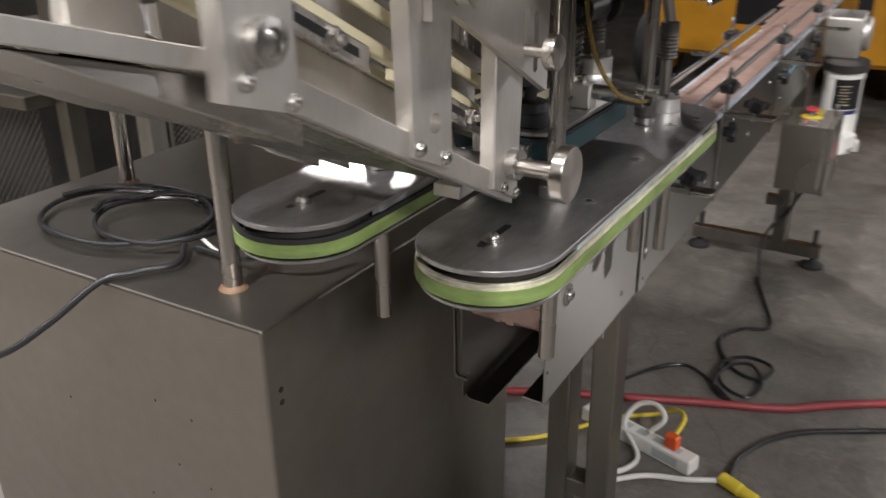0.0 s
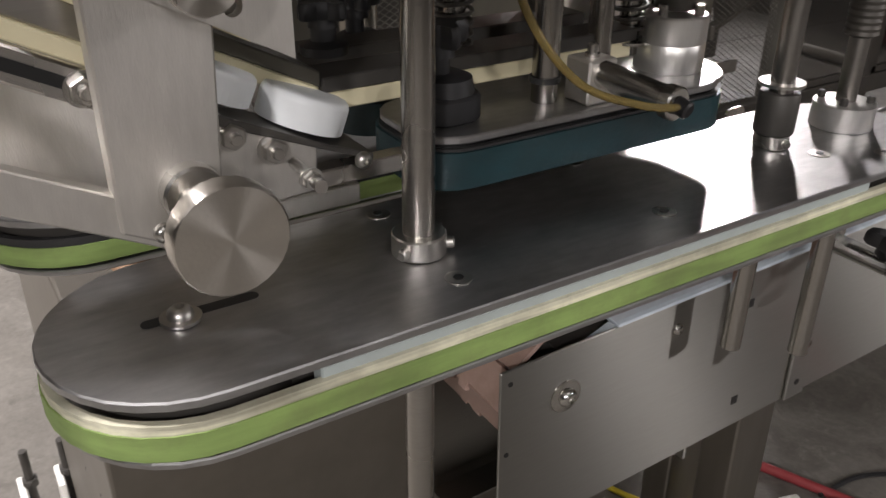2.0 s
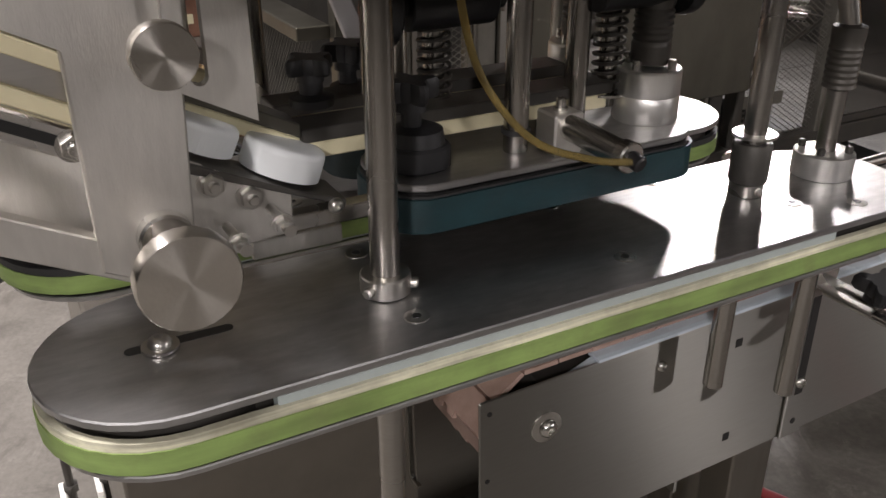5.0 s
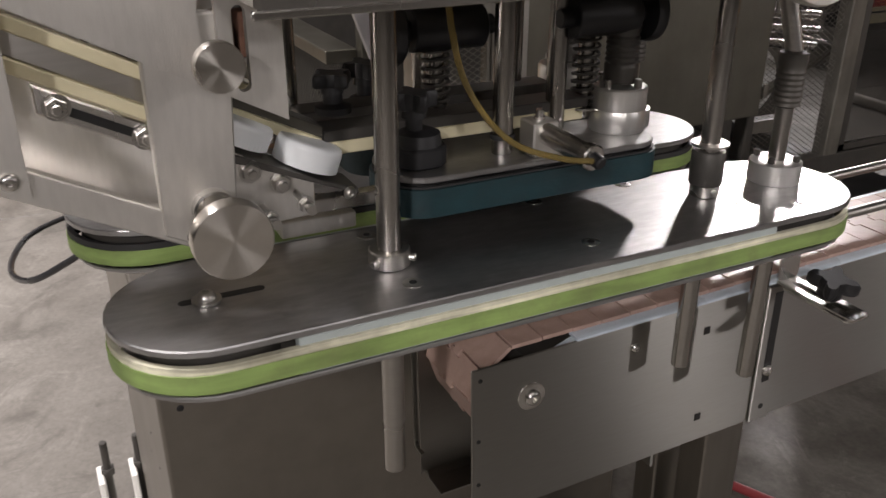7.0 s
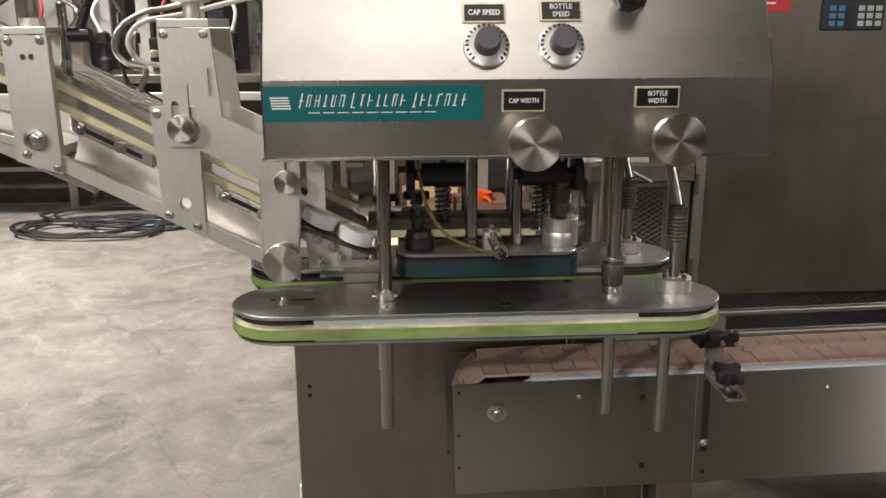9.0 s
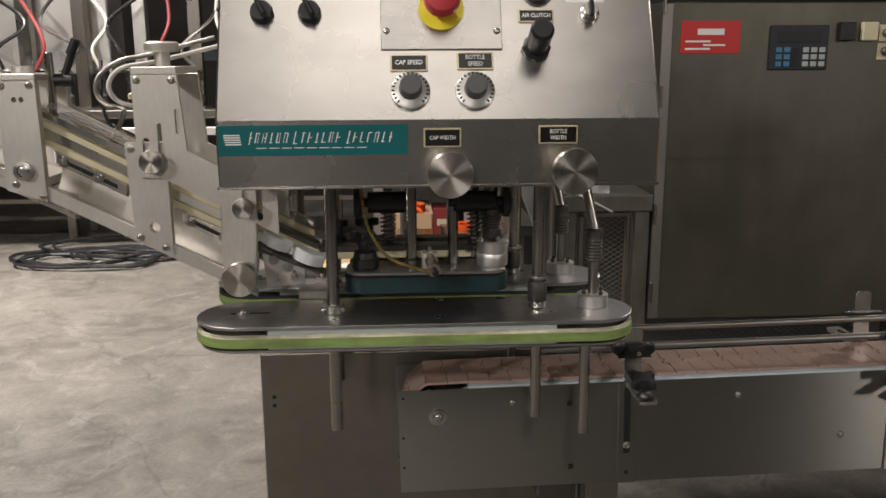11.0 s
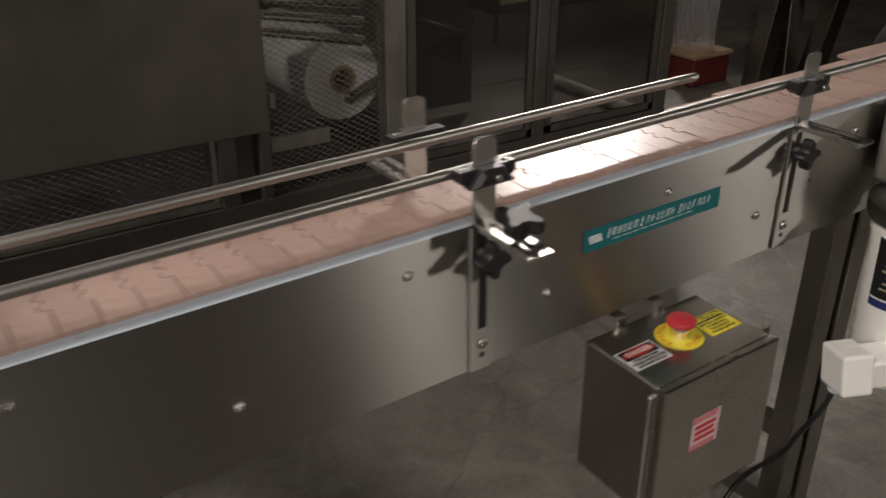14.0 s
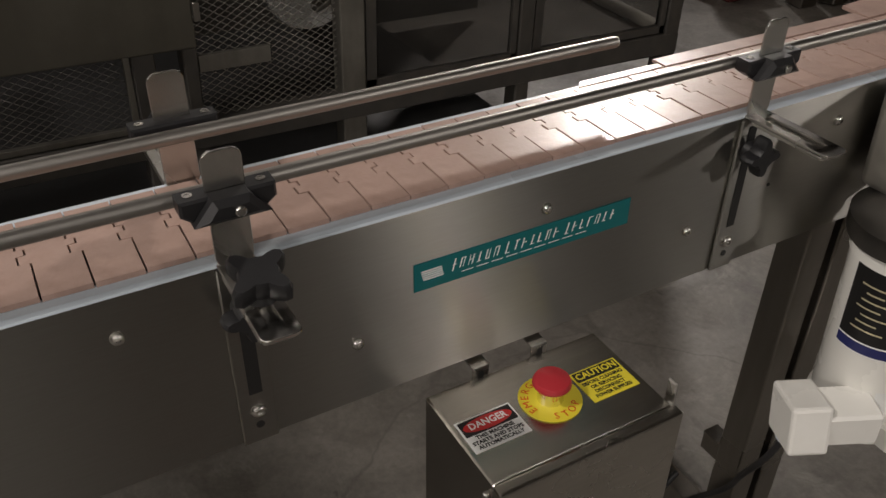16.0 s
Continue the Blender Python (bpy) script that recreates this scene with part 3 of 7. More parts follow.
solid("wall_east", box(X1, X1 + 0.2, Y0, Y1, -0.2, ZR + 0.15, 0), wall_paint, "plain wall added to close the hall for reflections", "wall", kind="structure")
solid("wall_south", box(X0, X1, Y0 - 0.2, Y0, -0.2, ZR + 0.15, 0), wall_paint, "plain wall added to close the hall for reflections", "wall", kind="structure")
solid("wall_north", box(X0, X1, Y1, Y1 + 0.2, -0.2, ZR + 0.15, 0), wall_paint, "plain wall added to close the hall for reflections", "wall", kind="structure")
# Unseen fixtures; shades widen to suit the added fill discs.
for lx, ly, lz, _, wide, *_ in LAMPS:
    k = max(1.0, wide / 0.76)
    lamp = thing("bay_or_fill_light", (lx, ly, lz + 0.06), "round roof lamp out of view, high bay or added fill disc", "lamp", "high bay lamps")
    part("shade", lathe([(0.08, 0.42), (0.12, 0.38), (0.36 * k, 0.06), (0.38 * k, 0.0), (0.37 * k, 0.0), (0.35 * k, 0.055), (0.1, 0.37)], (lx, ly, lz + 0.02), (0, 0, 1), 32), aluminium, lamp, smooth=True)
    part("hanger", rod((lx, ly, lz + 0.42), (lx, ly, ZR), 0.012), dark_frame, lamp)

# ---- capping machine ----
SLOPE = 25.0
SN, CS = math.sin(radians(SLOPE)), math.cos(radians(SLOPE))
capper = thing("capping_machine", (-0.95, 1.0, 0.0), "brushed stainless capping machine with sloped control hood", "machine")
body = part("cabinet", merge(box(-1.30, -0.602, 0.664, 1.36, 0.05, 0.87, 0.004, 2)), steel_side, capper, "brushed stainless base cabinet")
for dx, dz in ((-0.026, 0.774), (-0.026, 0.755)):
    part("screw_hole", lathe([(0.0045, 0), (0.0045, 0.0008), (0.003, 0.0012)], (-0.6025, 0.69, dz), (1, 0, 0), 12), black_ink, body)
for hx, hz in ((-0.82, 0.70), (-0.75, 0.69), (-0.79, 0.60), (-0.73, 0.58), (-1.02, 0.64), (-0.86, 0.52)):
    part("screw_hole", lathe([(0.0022, 0), (0.0022, 0.0008), (0.0015, 0.001)], (hx, 0.6645, hz), (0, -1, 0), 10), black_ink, body)
for fx in (-1.22, -0.68):
    for fy in (0.74, 1.28):
        part("foot", lathe([(0.035, 0), (0.035, 0.012), (0.012, 0.02), (0.012, 0.06)], (fx, fy, 0), (0, 0, 1), 20), dark_frame, capper)
for px, py in ((-0.72, 0.742), (-1.20, 0.975), (-0.72, 1.28), (-1.20, 1.28)):
    post = part("post", rod((px, py, 0.868), (px, py, 1.31), 0.0135, 24), rod_steel, capper, smooth=True)
    part("weld", lathe([(0.021, 0), (0.018, 0.004), (0.0138, 0.007)], (px, py, 0.869), (0, 0, 1), 20), brown_metal, post)
hood = part("hood", prism([(-0.115, 1.287), (-0.115, 1.38), (-0.115 - 0.40 * SN, 1.38 + 0.40 * CS), (-1.25, 1.38 + 0.40 * CS), (-1.25, 1.287)], "y", 0.702, 1.325, 0.003), hood_steel, capper, "brushed stainless control hood")
shelf_rail = part("hood_flange", merge(box(-0.118, -0.1135, 0.700, 1.327, 1.284, 1.2885, 0.001)), steel, capper)


def on_slope(y, d, out=0.0):
    return (-0.115 - d * SN + out * CS, y, 1.38 + d * CS + out * SN)


OUT = (CS, 0, SN)


def slope_pose(y, d, out=0.0):
    return facing_x(*on_slope(y, d, out), SLOPE)


def plate_label(parent, lines, m, w, h, size):
    """A black engraved label with a pale edge; its letters stand on it."""
    edge = part("label_plate", turned(box(-w / 2, w / 2, -h / 2, h / 2, 0, 0.0026, 0.0022), m), brass_edge, parent, "black engraved label with pale bevelled edge")
    part("label_face", turned(box(-w / 2 + 0.0024, w / 2 - 0.0024, -h / 2 + 0.0024, h / 2 - 0.0024, 0.0027, 0.0029, 0), m), label_black, parent)
    n = len(lines)
    rows = [lettering(s, size, m @ Matrix.Translation((0, (n - 1) * size * 0.55 - k * size * 1.1, 0.0032)), "CENTER", 0.0002, 0, 0.85, 0.02) for k, s in enumerate(lines)]
    part("lettering", merge(*rows), white_ink, edge)


plate_label(hood, ["CAP SPEED"], slope_pose(0.9705, 0.084), 0.053, 0.026, 0.0095)
plate_label(hood, ["BOTTLE", "SPEED"], slope_pose(1.0645, 0.0865), 0.052, 0.027, 0.0092)
plate_label(hood, ["AIR CLUTCH"], slope_pose(1.155, 0.156), 0.052, 0.021, 0.0085)
plate_label(hood, ["CAP WIDTH"], facing_x(-0.1148, 1.0155, 1.3545), 0.053, 0.027, 0.0078)
plate_label(hood, ["BOTTLE", "WIDTH"], facing_x(-0.1148, 1.179, 1.3575), 0.056, 0.026, 0.0080)


def wordmark(parent, m, w, h):
    """A teal sign: a striped mark and slanted pale shapes in place of its lettering."""
    plate = part("sign", turned(box(-w / 2, w / 2, -h / 2, h / 2, 0, 0.0008, 0.0002), m), teal_sign, parent, "teal sign with pale slanted bars")
    out = []
    for k in range(5):
        y = h * (0.20 - 0.075 * k)
        out.append(prism([(-w * 0.47 + k * 0.0006, y), (-w * 0.385 + k * 0.0006, y), (-w * 0.388 + k * 0.0006, y - h * 0.045), (-w * 0.473 + k * 0.0006, y - h * 0.045)], "z", 0.001, 0.0013, 0))
    rnd = random.Random(4)
    u = -0.35
    step = 0.82 / 22
    for word in (6, 7, 7):
        for k in range(word):
            hh = h * (0.21 if k == 0 else 0.17)
            a, mid = u * w, h * 0.09
            for off, wd in rnd.choice((((0.05, 0.15), (0.45, 0.08)), ((0.22, 0.16),), ((0.05, 0.15),), ((0.08, 0.08), (0.48, 0.14)))):
                aa = a + off * step * w
                out.append(prism([(aa, mid - hh), (aa + wd * step * w, mid - hh), (aa + wd * step * w + hh * 0.5, mid + hh), (aa + hh * 0.5, mid + hh)], "z", 0.001, 0.0013, 0))
            lift = rnd.choice((-0.92, 0.0, 0.92))
            aa, zz = a + 0.1 * step * w + hh * (0.25 + 0.25 * lift), mid + hh * lift
            out.append(prism([(aa, zz - h * 0.012), (aa + 0.5 * step * w, zz - h * 0.012), (aa + 0.51 * step * w, zz + h * 0.014), (aa + 0.01 * step * w, zz + h * 0.014)], "z", 0.001, 0.00125, 0))
            u += step
        u += 0.016
    for k in range(9):
        a = -w * 0.30 + k * w * 0.066
        out.append(prism([(a, -h * 0.26), (a + w * 0.052, -h * 0.26), (a + w * 0.053, -h * 0.232), (a + w * 0.001, -h * 0.232)], "z", 0.001, 0.0012, 0))
    tagged(part("sign_bar", merge(*[turned(b, m) for b in out]), white_ink, plate), kind="stuff")


wordmark(hood, facing_x(-0.1148, 0.836, 1.3525), 0.262, 0.042)

for ky, kz in ((1.024, 1.307), (1.196, 1.310)):
    knob = part("width_knob", hand_knob((-0.115, ky, kz), (1, 0, 0), 0.032, 0.013, 0.007, 0.035), knurl, hood, "turned steel hand knob", True)
for dy in (0.972, 1.063):
    dial = part("speed_dial", turned(lathe([(0.028, 0), (0.028, 0.003), (0.026, 0.0045), (0.016, 0.005)], (0, 0, 0), (0, 0, 1), 40), slope_pose(dy, 0.041)), bright_steel, hood, "black speed dial with silver scale ring", True)
    part("dial_ring", turned(lathe([(0.0275, 0.0046), (0.0272, 0.0062), (0.017, 0.0105)], (0, 0, 0), (0, 0, 1), 40), slope_pose(dy, 0.041)), dial_silver, dial, "silver dial skirt with dark scale marks", True)
    marks = []
    for k in range(20):
        a = radians(225 - 270 * k / 19)
        marks.append(turned(box(0.0222, 0.0262, -0.0010, 0.0010, 0.0062, 0.0088, 0), slope_pose(dy, 0.041) @ Matrix.Rotation(a, 4, "Z")))
    tagged(part("dial_mark", merge(*marks), black_ink, dial), kind="stuff")
    part("dial_cap", turned(lathe([(0.0165, 0.008), (0.0160, 0.014), (0.0150, 0.026), (0.0138, 0.0275)], (0, 0, 0), (0, 0, 1), 28), slope_pose(dy, 0.041)), dial_grey, dial, smooth=True)
stop_plate = part("stop_plate", turned(box(-0.0865, 0.0865, -0.105, 0.105, 0, 0.003, 0.001), slope_pose(1.018, 0.209)), steel, hood, "steel plate screwed to the hood")
for sy in (-0.079, 0.079):
    for sd in (-0.077, 0.077):
        part("screw", turned(bolt_head((sy, sd, 0.003), (0, 0, 1), 0.005, 0.003), slope_pose(1.018, 0.209)), bright_steel, stop_plate, smooth=True)
ring = part("stop_ring", turned(lathe([(0.033, 0.003), (0.033, 0.005), (0.018, 0.0055)], (0, 0, 0), (0, 0, 1), 40), slope_pose(1.018, 0.166)), yellow_ink, hood, "yellow ring under the stop button")
part("stop_button", turned(lathe([(0.013, 0.004), (0.013, 0.02), (0.024, 0.024), (0.026, 0.032), (0.022, 0.041), (0.012, 0.044)], (0, 0, 0), (0, 0, 1), 36), slope_pose(1.018, 0.166)), red_button, ring, "red mushroom stop button", True)
for ty in (0.764, 0.831):
    turn_knob = part("selector", turned(lathe([(0.0165, 0), (0.0165, 0.006), (0.0145, 0.009), (0.0145, 0.014)], (0, 0, 0), (0, 0, 1), 28), slope_pose(ty, 0.16)), black_plastic, hood, "black selector switch", True)
    part("selector_lever", turned(box(-0.0035, 0.0035, -0.014, 0.014, 0.013, 0.026, 0.002), slope_pose(ty, 0.16) @ Matrix.Rotation(radians(25), 4, "Z")), black_plastic, turn_knob)
valve = part("clutch_base", turned(lathe([(0.021, 0), (0.021, 0.008), (0.017, 0.012)], (0, 0, 0), (0, 0, 1), 8), slope_pose(1.152, 0.104)), black_plastic, hood, "black air regulator knob")
part("clutch_knob", turned(lathe([(0.0145, 0.01), (0.0145, 0.030), (0.0165, 0.032), (0.0165, 0.062), (0.013, 0.066)], (0, 0, 0), (0, 0, 1), 24), slope_pose(1.152, 0.104)), black_plastic, valve, smooth=True)
jog = part("jog_switch", turned(lathe([(0.014, 0), (0.014, 0.008), (0.011, 0.010), (0.010, 0.020)], (0, 0, 0), (0, 0, 1), 24), slope_pose(1.232, 0.158)), bright_steel, hood, "chrome switch", True)
part("jog_lever", turned(box(-0.003, 0.003, -0.012, 0.012, 0.018, 0.026, 0.001), slope_pose(1.232, 0.158)), black_plastic, jog)
part("switch_label", turned(box(-0.028, 0.028, -0.014, 0.014, 0, 0.0005, 0), slope_pose(1.228, 0.192)), white_ink, hood)
part("switch_label", turned(box(-0.05, 0.05, -0.013, 0.013, 0, 0.0005, 0), slope_pose(0.795, 0.205)), white_ink, hood)
part("pressure_gauge", turned(lathe([(0.021, 0), (0.021, 0.010), (0.018, 0.011)], (0, 0, 0), (0, 0, 1), 28), slope_pose(1.16, 0.196)), black_plastic, hood, smooth=True)


# ---- gripper belts ----
def gripper(name, x, y0, y1, label, side):
    """A plate with round ends over a driven belt; side is +1 when the visible long run faces +x."""
    unit = thing(name, (x, (y0 + y1) / 2, 1.0), label, "belt unit", "gripper belt units")
    r = 0.0765
    top = part("top_plate", prism(stadium(x, y0, y1, r), "z", 1.0405, 1.0465, 0.001), plate_steel, unit, "dull steel plate with round ends")
    part("bottom_plate", prism(stadium(x, y0 + 0.004, y1 - 0.004, r - 0.003), "z", 1.002, 1.0065, 0.001), plate_steel, unit)
    part("belt", band(stadium(x, y0 - 0.001, y1 + 0.001, r + 0.001), 0.004, 1.0115, 1.0265), green_belt, unit, "worn lime green drive belt", True)
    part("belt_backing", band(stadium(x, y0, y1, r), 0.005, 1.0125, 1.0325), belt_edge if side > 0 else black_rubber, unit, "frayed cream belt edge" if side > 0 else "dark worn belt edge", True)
    for sx in (-1, 1):
        part("guide_strip", box(x + sx * (r - 0.009) - 0.006, x + sx * (r - 0.009) + 0.006, y0 + 0.125, y1 - 0.14, 1.0075, 1.0395, 0.001), grey_plastic, unit, "grey plastic backing strip")
    for py in (y0 + r, y1 - r):
        part("pulley", lathe([(0.05, 1.007), (r - 0.012, 1.008), (r - 0.012, 1.037), (0.05, 1.039)], (x, py, 0), (0, 0, 1), 40), dark_frame, unit, smooth=True)
    part("core", box(x - 0.05, x + 0.05, y0 + 0.10, y1 - 0.10, 1.005, 1.040, 0.001), dark_frame, unit)
    # slotted tensioner at the infeed end
    slot = part("slot", prism(stadium(x - 0.002, y0 + 0.054, y0 + 0.121, 0.0042, 6), "z", 1.0466, 1.0469, 0), black_ink, unit)
    boltz = part("tension_bolt", merge(lathe([(0.0115, 0), (0.0115, 0.002)], (x + 0.002, y0 + 0.075, 1.047), (0, 0, 1), 24), bolt_head((x + 0.002, y0 + 0.075, 1.049), (0, 0, 1), 0.0075, 0.006)), bright_steel, unit, smooth=True)
    for fx, fy in ((0.043, 0.229), (0.040, 0.402), (-0.066, 0.408), (-0.066, 0.516), (0.026, 0.591), (-0.06, 0.23), (0.052, 0.64)):
        s = part("flush_screw", lathe([(0.0085, 0), (0.0085, 0.0005), (0.007, 0.0007)], (x + side * fx, y0 + fy, 1.0466), (0, 0, 1), 24), bright_steel, unit, smooth=True)
        part("socket", lathe([(0.0035, 0), (0.0035, 0.0003)], (x + side * fx, y0 + fy, 1.0474), (0, 0, 1), 6), black_ink, s)
    # guide rods with split collars
    r1 = part("rod", rod((x + 0.002, y0 + 0.226, 0.835), (x + 0.002, y0 + 0.226, 1.30), 0.0101, 24), rod_steel, unit, smooth=True)
    c1 = part("collar", split_collar(x + 0.002, y0 + 0.226, 1.0468, 0.0175, 0.0145, 0.010), bright_steel, r1, "split clamp collar", True)
    for a in (-60, 60):
        ca, sa = math.cos(radians(a)), math.sin(radians(a))
        part("clamp_screw", rod((x + 0.002 + 0.014 * ca, y0 + 0.226 + 0.014 * sa, 1.0535), (x + 0.002 + 0.0225 * ca, y0 + 0.226 + 0.0225 * sa, 1.0535), 0.0038, 12), bright_steel, r1, smooth=True)
    r2 = part("rod", rod((x - 0.008, y0 + 0.572, 0.845), (x - 0.008, y0 + 0.572, 1.30), 0.0095, 24), rod_steel, unit, smooth=True)
    part("collar", split_collar(x - 0.008, y0 + 0.572, 1.0468, 0.0145, 0.012, 0.009), bright_steel, r2, "split clamp collar", True)
    part("bushing", lathe([(0.010, 1.059), (0.0155, 1.059), (0.0165, 1.061), (0.0165, 1.092), (0.0155, 1.0935), (0.010, 1.0935)], (x - 0.008, y0 + 0.572, 0), (0, 0, 1), 28), dark_frame, r2, "dull grey bushing", True)
    part("shaft_ring", lathe([(0.010, 1.099), (0.0185, 1.099), (0.0185, 1.1015), (0.010, 1.1015)], (x - 0.008, y0 + 0.572, 0), (0, 0, 1), 28), bright_steel, r2, smooth=True)
    part("clamp_screw", rod((x + 0.004, y0 + 0.572, 1.053), (x + 0.0105, y0 + 0.569, 1.053), 0.0036, 12), bright_steel, r2, smooth=True)
    # drive mount and its jointed shaft
    mx, my = x - 0.010, y0 + 0.668
    mount = part("drive_mount", lathe([(0.008, 1.047), (0.0265, 1.047), (0.0265, 1.068), (0.0235, 1.0695), (0.008, 1.0695)], (mx, my, 0), (0, 0, 1), 32), alu_raw, unit, "bright turned drive mount", True)
    for a in (30, 120, 210, 300):
        part("mount_bolt", rod((mx + 0.020 * math.cos(radians(a)), my + 0.020 * math.sin(radians(a)), 1.069), (mx + 0.020 * math.cos(radians(a)), my + 0.020 * math.sin(radians(a)), 1.076), 0.0035, 10), dark_frame, mount)
    part("shaft", rod((mx, my, 1.0685), (mx, my, 1.128), 0.0085, 20), rod_steel, mount, smooth=True)
    ribs = [(0.009, 1.125)] + [(0.0145 - 0.0012 * (k % 2), 1.128 + 0.0028 * k) for k in range(14)] + [(0.0142, 1.170), (0.0142, 1.180), (0.009, 1.182)]
    part("coupling", lathe(ribs, (mx, my, 0), (0, 0, 1), 24), dark_frame, mount, "ribbed shaft coupling", True)
    part("shaft", rod((mx, my, 1.180), (mx - 0.02, my - 0.025, 1.30), 0.0085, 20), rod_steel, mount, smooth=True)
    r3 = part("rod", rod((mx + 0.02, my - 0.014, 0.82), (mx + 0.02, my - 0.014, 1.0), 0.0095, 20), rod_steel, unit, smooth=True)
    return unit


gripper("gripper_belt", -0.302, 0.616, 1.348, "steel gripper plate with lime green side belt", 1)
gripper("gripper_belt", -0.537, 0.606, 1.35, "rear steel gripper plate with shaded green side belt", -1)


# ---- cap tightening belts ----
def tightener(x, y0, y1, side, label):
    """A plate over a rubber belt, with its drive, rods and clamp; the sensor sits on the aisle side only."""
    unit = thing("tightening_belt", (x, (y0 + y1) / 2, 1.08), label, "belt unit", "tightening belt units")
    r = 0.046
    part("top_plate", prism(rounded(x - r, x + r, y0, y1, 0.03), "z", 1.1040, 1.1095, 0.001), plate_steel, unit, "steel plate with round corners")
    part("bottom_plate", prism(rounded(x - r + 0.008, x + r - 0.008, y0 + 0.008, y1 - 0.008, 0.026), "z", 1.0700, 1.0725, 0.001), dark_frame, unit)
    part("belt", band(rounded(x - r - 0.003, x + r + 0.003, y0 - 0.003, y1 + 0.003, 0.032), 0.005, 1.0742, 1.0995), teal_belt, unit, "scuffed dark teal rubber belt", True)
    part("belt_lip", band(rounded(x - r - 0.001, x + r + 0.001, y0 - 0.001, y1 + 0.001, 0.031), 0.004, 1.0997, 1.1016), black_rubber, unit, "dark worn upper lip of the belt", True)
    part("core", box(x - r + 0.01, x + r - 0.01, y0 + 0.01, y1 - 0.01, 1.0725, 1.104, 0.001), black_rubber, unit)
    r1 = part("rod", rod((x + 0.013 * side, y0 + 0.113, 1.109), (x + 0.013 * side, y0 + 0.113, 1.30), 0.0095, 20), rod_steel, unit, smooth=True)
    part("rod_ring", ring_body([(0.0097, 1.124), (0.0112, 1.124), (0.0112, 1.128), (0.0097, 1.128)], (x + 0.013 * side, y0 + 0.113, 0), (0, 0, 1), 20), black_rubber, r1, "black ring on the rod", True)
    part("rod", rod((x - 0.014 * side, y0 + 0.186, 1.109), (x - 0.014 * side, y0 + 0.186, 1.30), 0.0095, 20), rod_steel, unit, smooth=True)
    mx, my = x - 0.006 * side, y0 + 0.2545
    mount = part("drive_mount", lathe([(0.010, 1.1095), (0.0268, 1.1095), (0.0275, 1.111), (0.0275, 1.131), (0.0270, 1.1318), (0.0275, 1.1326), (0.0275, 1.152), (0.0262, 1.1535), (0.010, 1.1535)], (mx, my, 0), (0, 0, 1), 36), alu_raw, unit, "bright turned drive mount", True)
    for a in (20, 110, 200, 290):
        part("mount_bolt", lathe([(0.0038, 0), (0.0038, 0.008), (0.003, 0.009)], (mx + 0.0205 * math.cos(radians(a)), my + 0.0205 * math.sin(radians(a)), 1.153), (0, 0, 1), 10), bright_steel, mount)
    ribs = [(0.009, 1.155), (0.0165, 1.157), (0.0165, 1.171)] + [(0.0165 - 0.0016 * (k % 2), 1.173 + 0.0026 * k) for k in range(12)] + [(0.0165, 1.206), (0.0165, 1.216), (0.009, 1.218)]
    part("coupling", lathe(ribs, (mx, my, 0), (0, 0, 1), 28), dark_frame, mount, "ribbed shaft coupling", True)
    part("shaft", rod((mx, my, 1.215), (mx, my, 1.30), 0.0085, 20), rod_steel, mount, smooth=True)
    bx0, by0 = x + 0.006 * side, y0 + 0.033
    blk = part("clamp_block", merge(prism(rounded(bx0 - 0.023, bx0 + 0.023, by0 - 0.023, by0 + 0.023, 0.018), "z", 1.1098, 1.128, 0.002), lathe([(0.021, 1.127), (0.019, 1.138), (0.012, 1.141)], (bx0, by0, 0), (0, 0, 1), 24)), black_plastic, unit, "black clamp block", True)
    part("clamp_star", star_knob((bx0, by0 - 0.004, 1.152), (0, 0, 1), 0.022, 0.022, 4), black_plastic, blk, "black star knob", True)
    part("clamp_stem", rod((bx0, by0 - 0.004, 1.138), (bx0, by0 - 0.004, 1.164), 0.0075, 14), black_plastic, blk, smooth=True)
    if side > 0:
        nz = part("sensor_block", box(x + 0.014, x + 0.040, y0 + 0.130, y0 + 0.156, 1.1095, 1.141, 0.0015), aluminium, unit, "small sensor on a steel block")
        part("sensor", merge(rod((x + 0.038, y0 + 0.1435, 1.131), (x + 0.098, y0 + 0.147, 1.1275), 0.0098, 24), rod((x + 0.096, y0 + 0.147, 1.1276), (x + 0.106, y0 + 0.148, 1.127), 0.0116, 24)), bright_steel, nz, smooth=True)
        part("sensor_plug", rod((x + 0.104, y0 + 0.148, 1.1272), (x + 0.114, y0 + 0.150, 1.124), 0.006, 16), black_plastic, nz, smooth=True)
        part("block_screw", lathe([(0.0055, 0), (0.0055, 0.003), (0.004, 0.003), (0.004, 0.009), (0.003, 0.010)], (x + 0.027, y0 + 0.143, 1.1405), (0, 0, 1), 12), bright_steel, nz, smooth=True)
        part("tube", tube([(x + 0.110, y0 + 0.150, 1.1255), (x + 0.106, y0 + 0.115, 1.132), (x + 0.095, y0 + 0.072, 1.150), (x + 0.080, y0 + 0.043, 1.19), (x + 0.070, y0 + 0.032, 1.24), (x + 0.065, y0 + 0.03, 1.30)], 0.0026, 10), yellow_tube, nz, "amber plastic tube", True)
    return unit


tightener(-0.362, 0.862, 1.137, 1, "dark teal cap tightening belt under a steel plate")
tightener(-0.478, 0.866, 1.141, -1, "rear dark teal cap tightening belt unit")

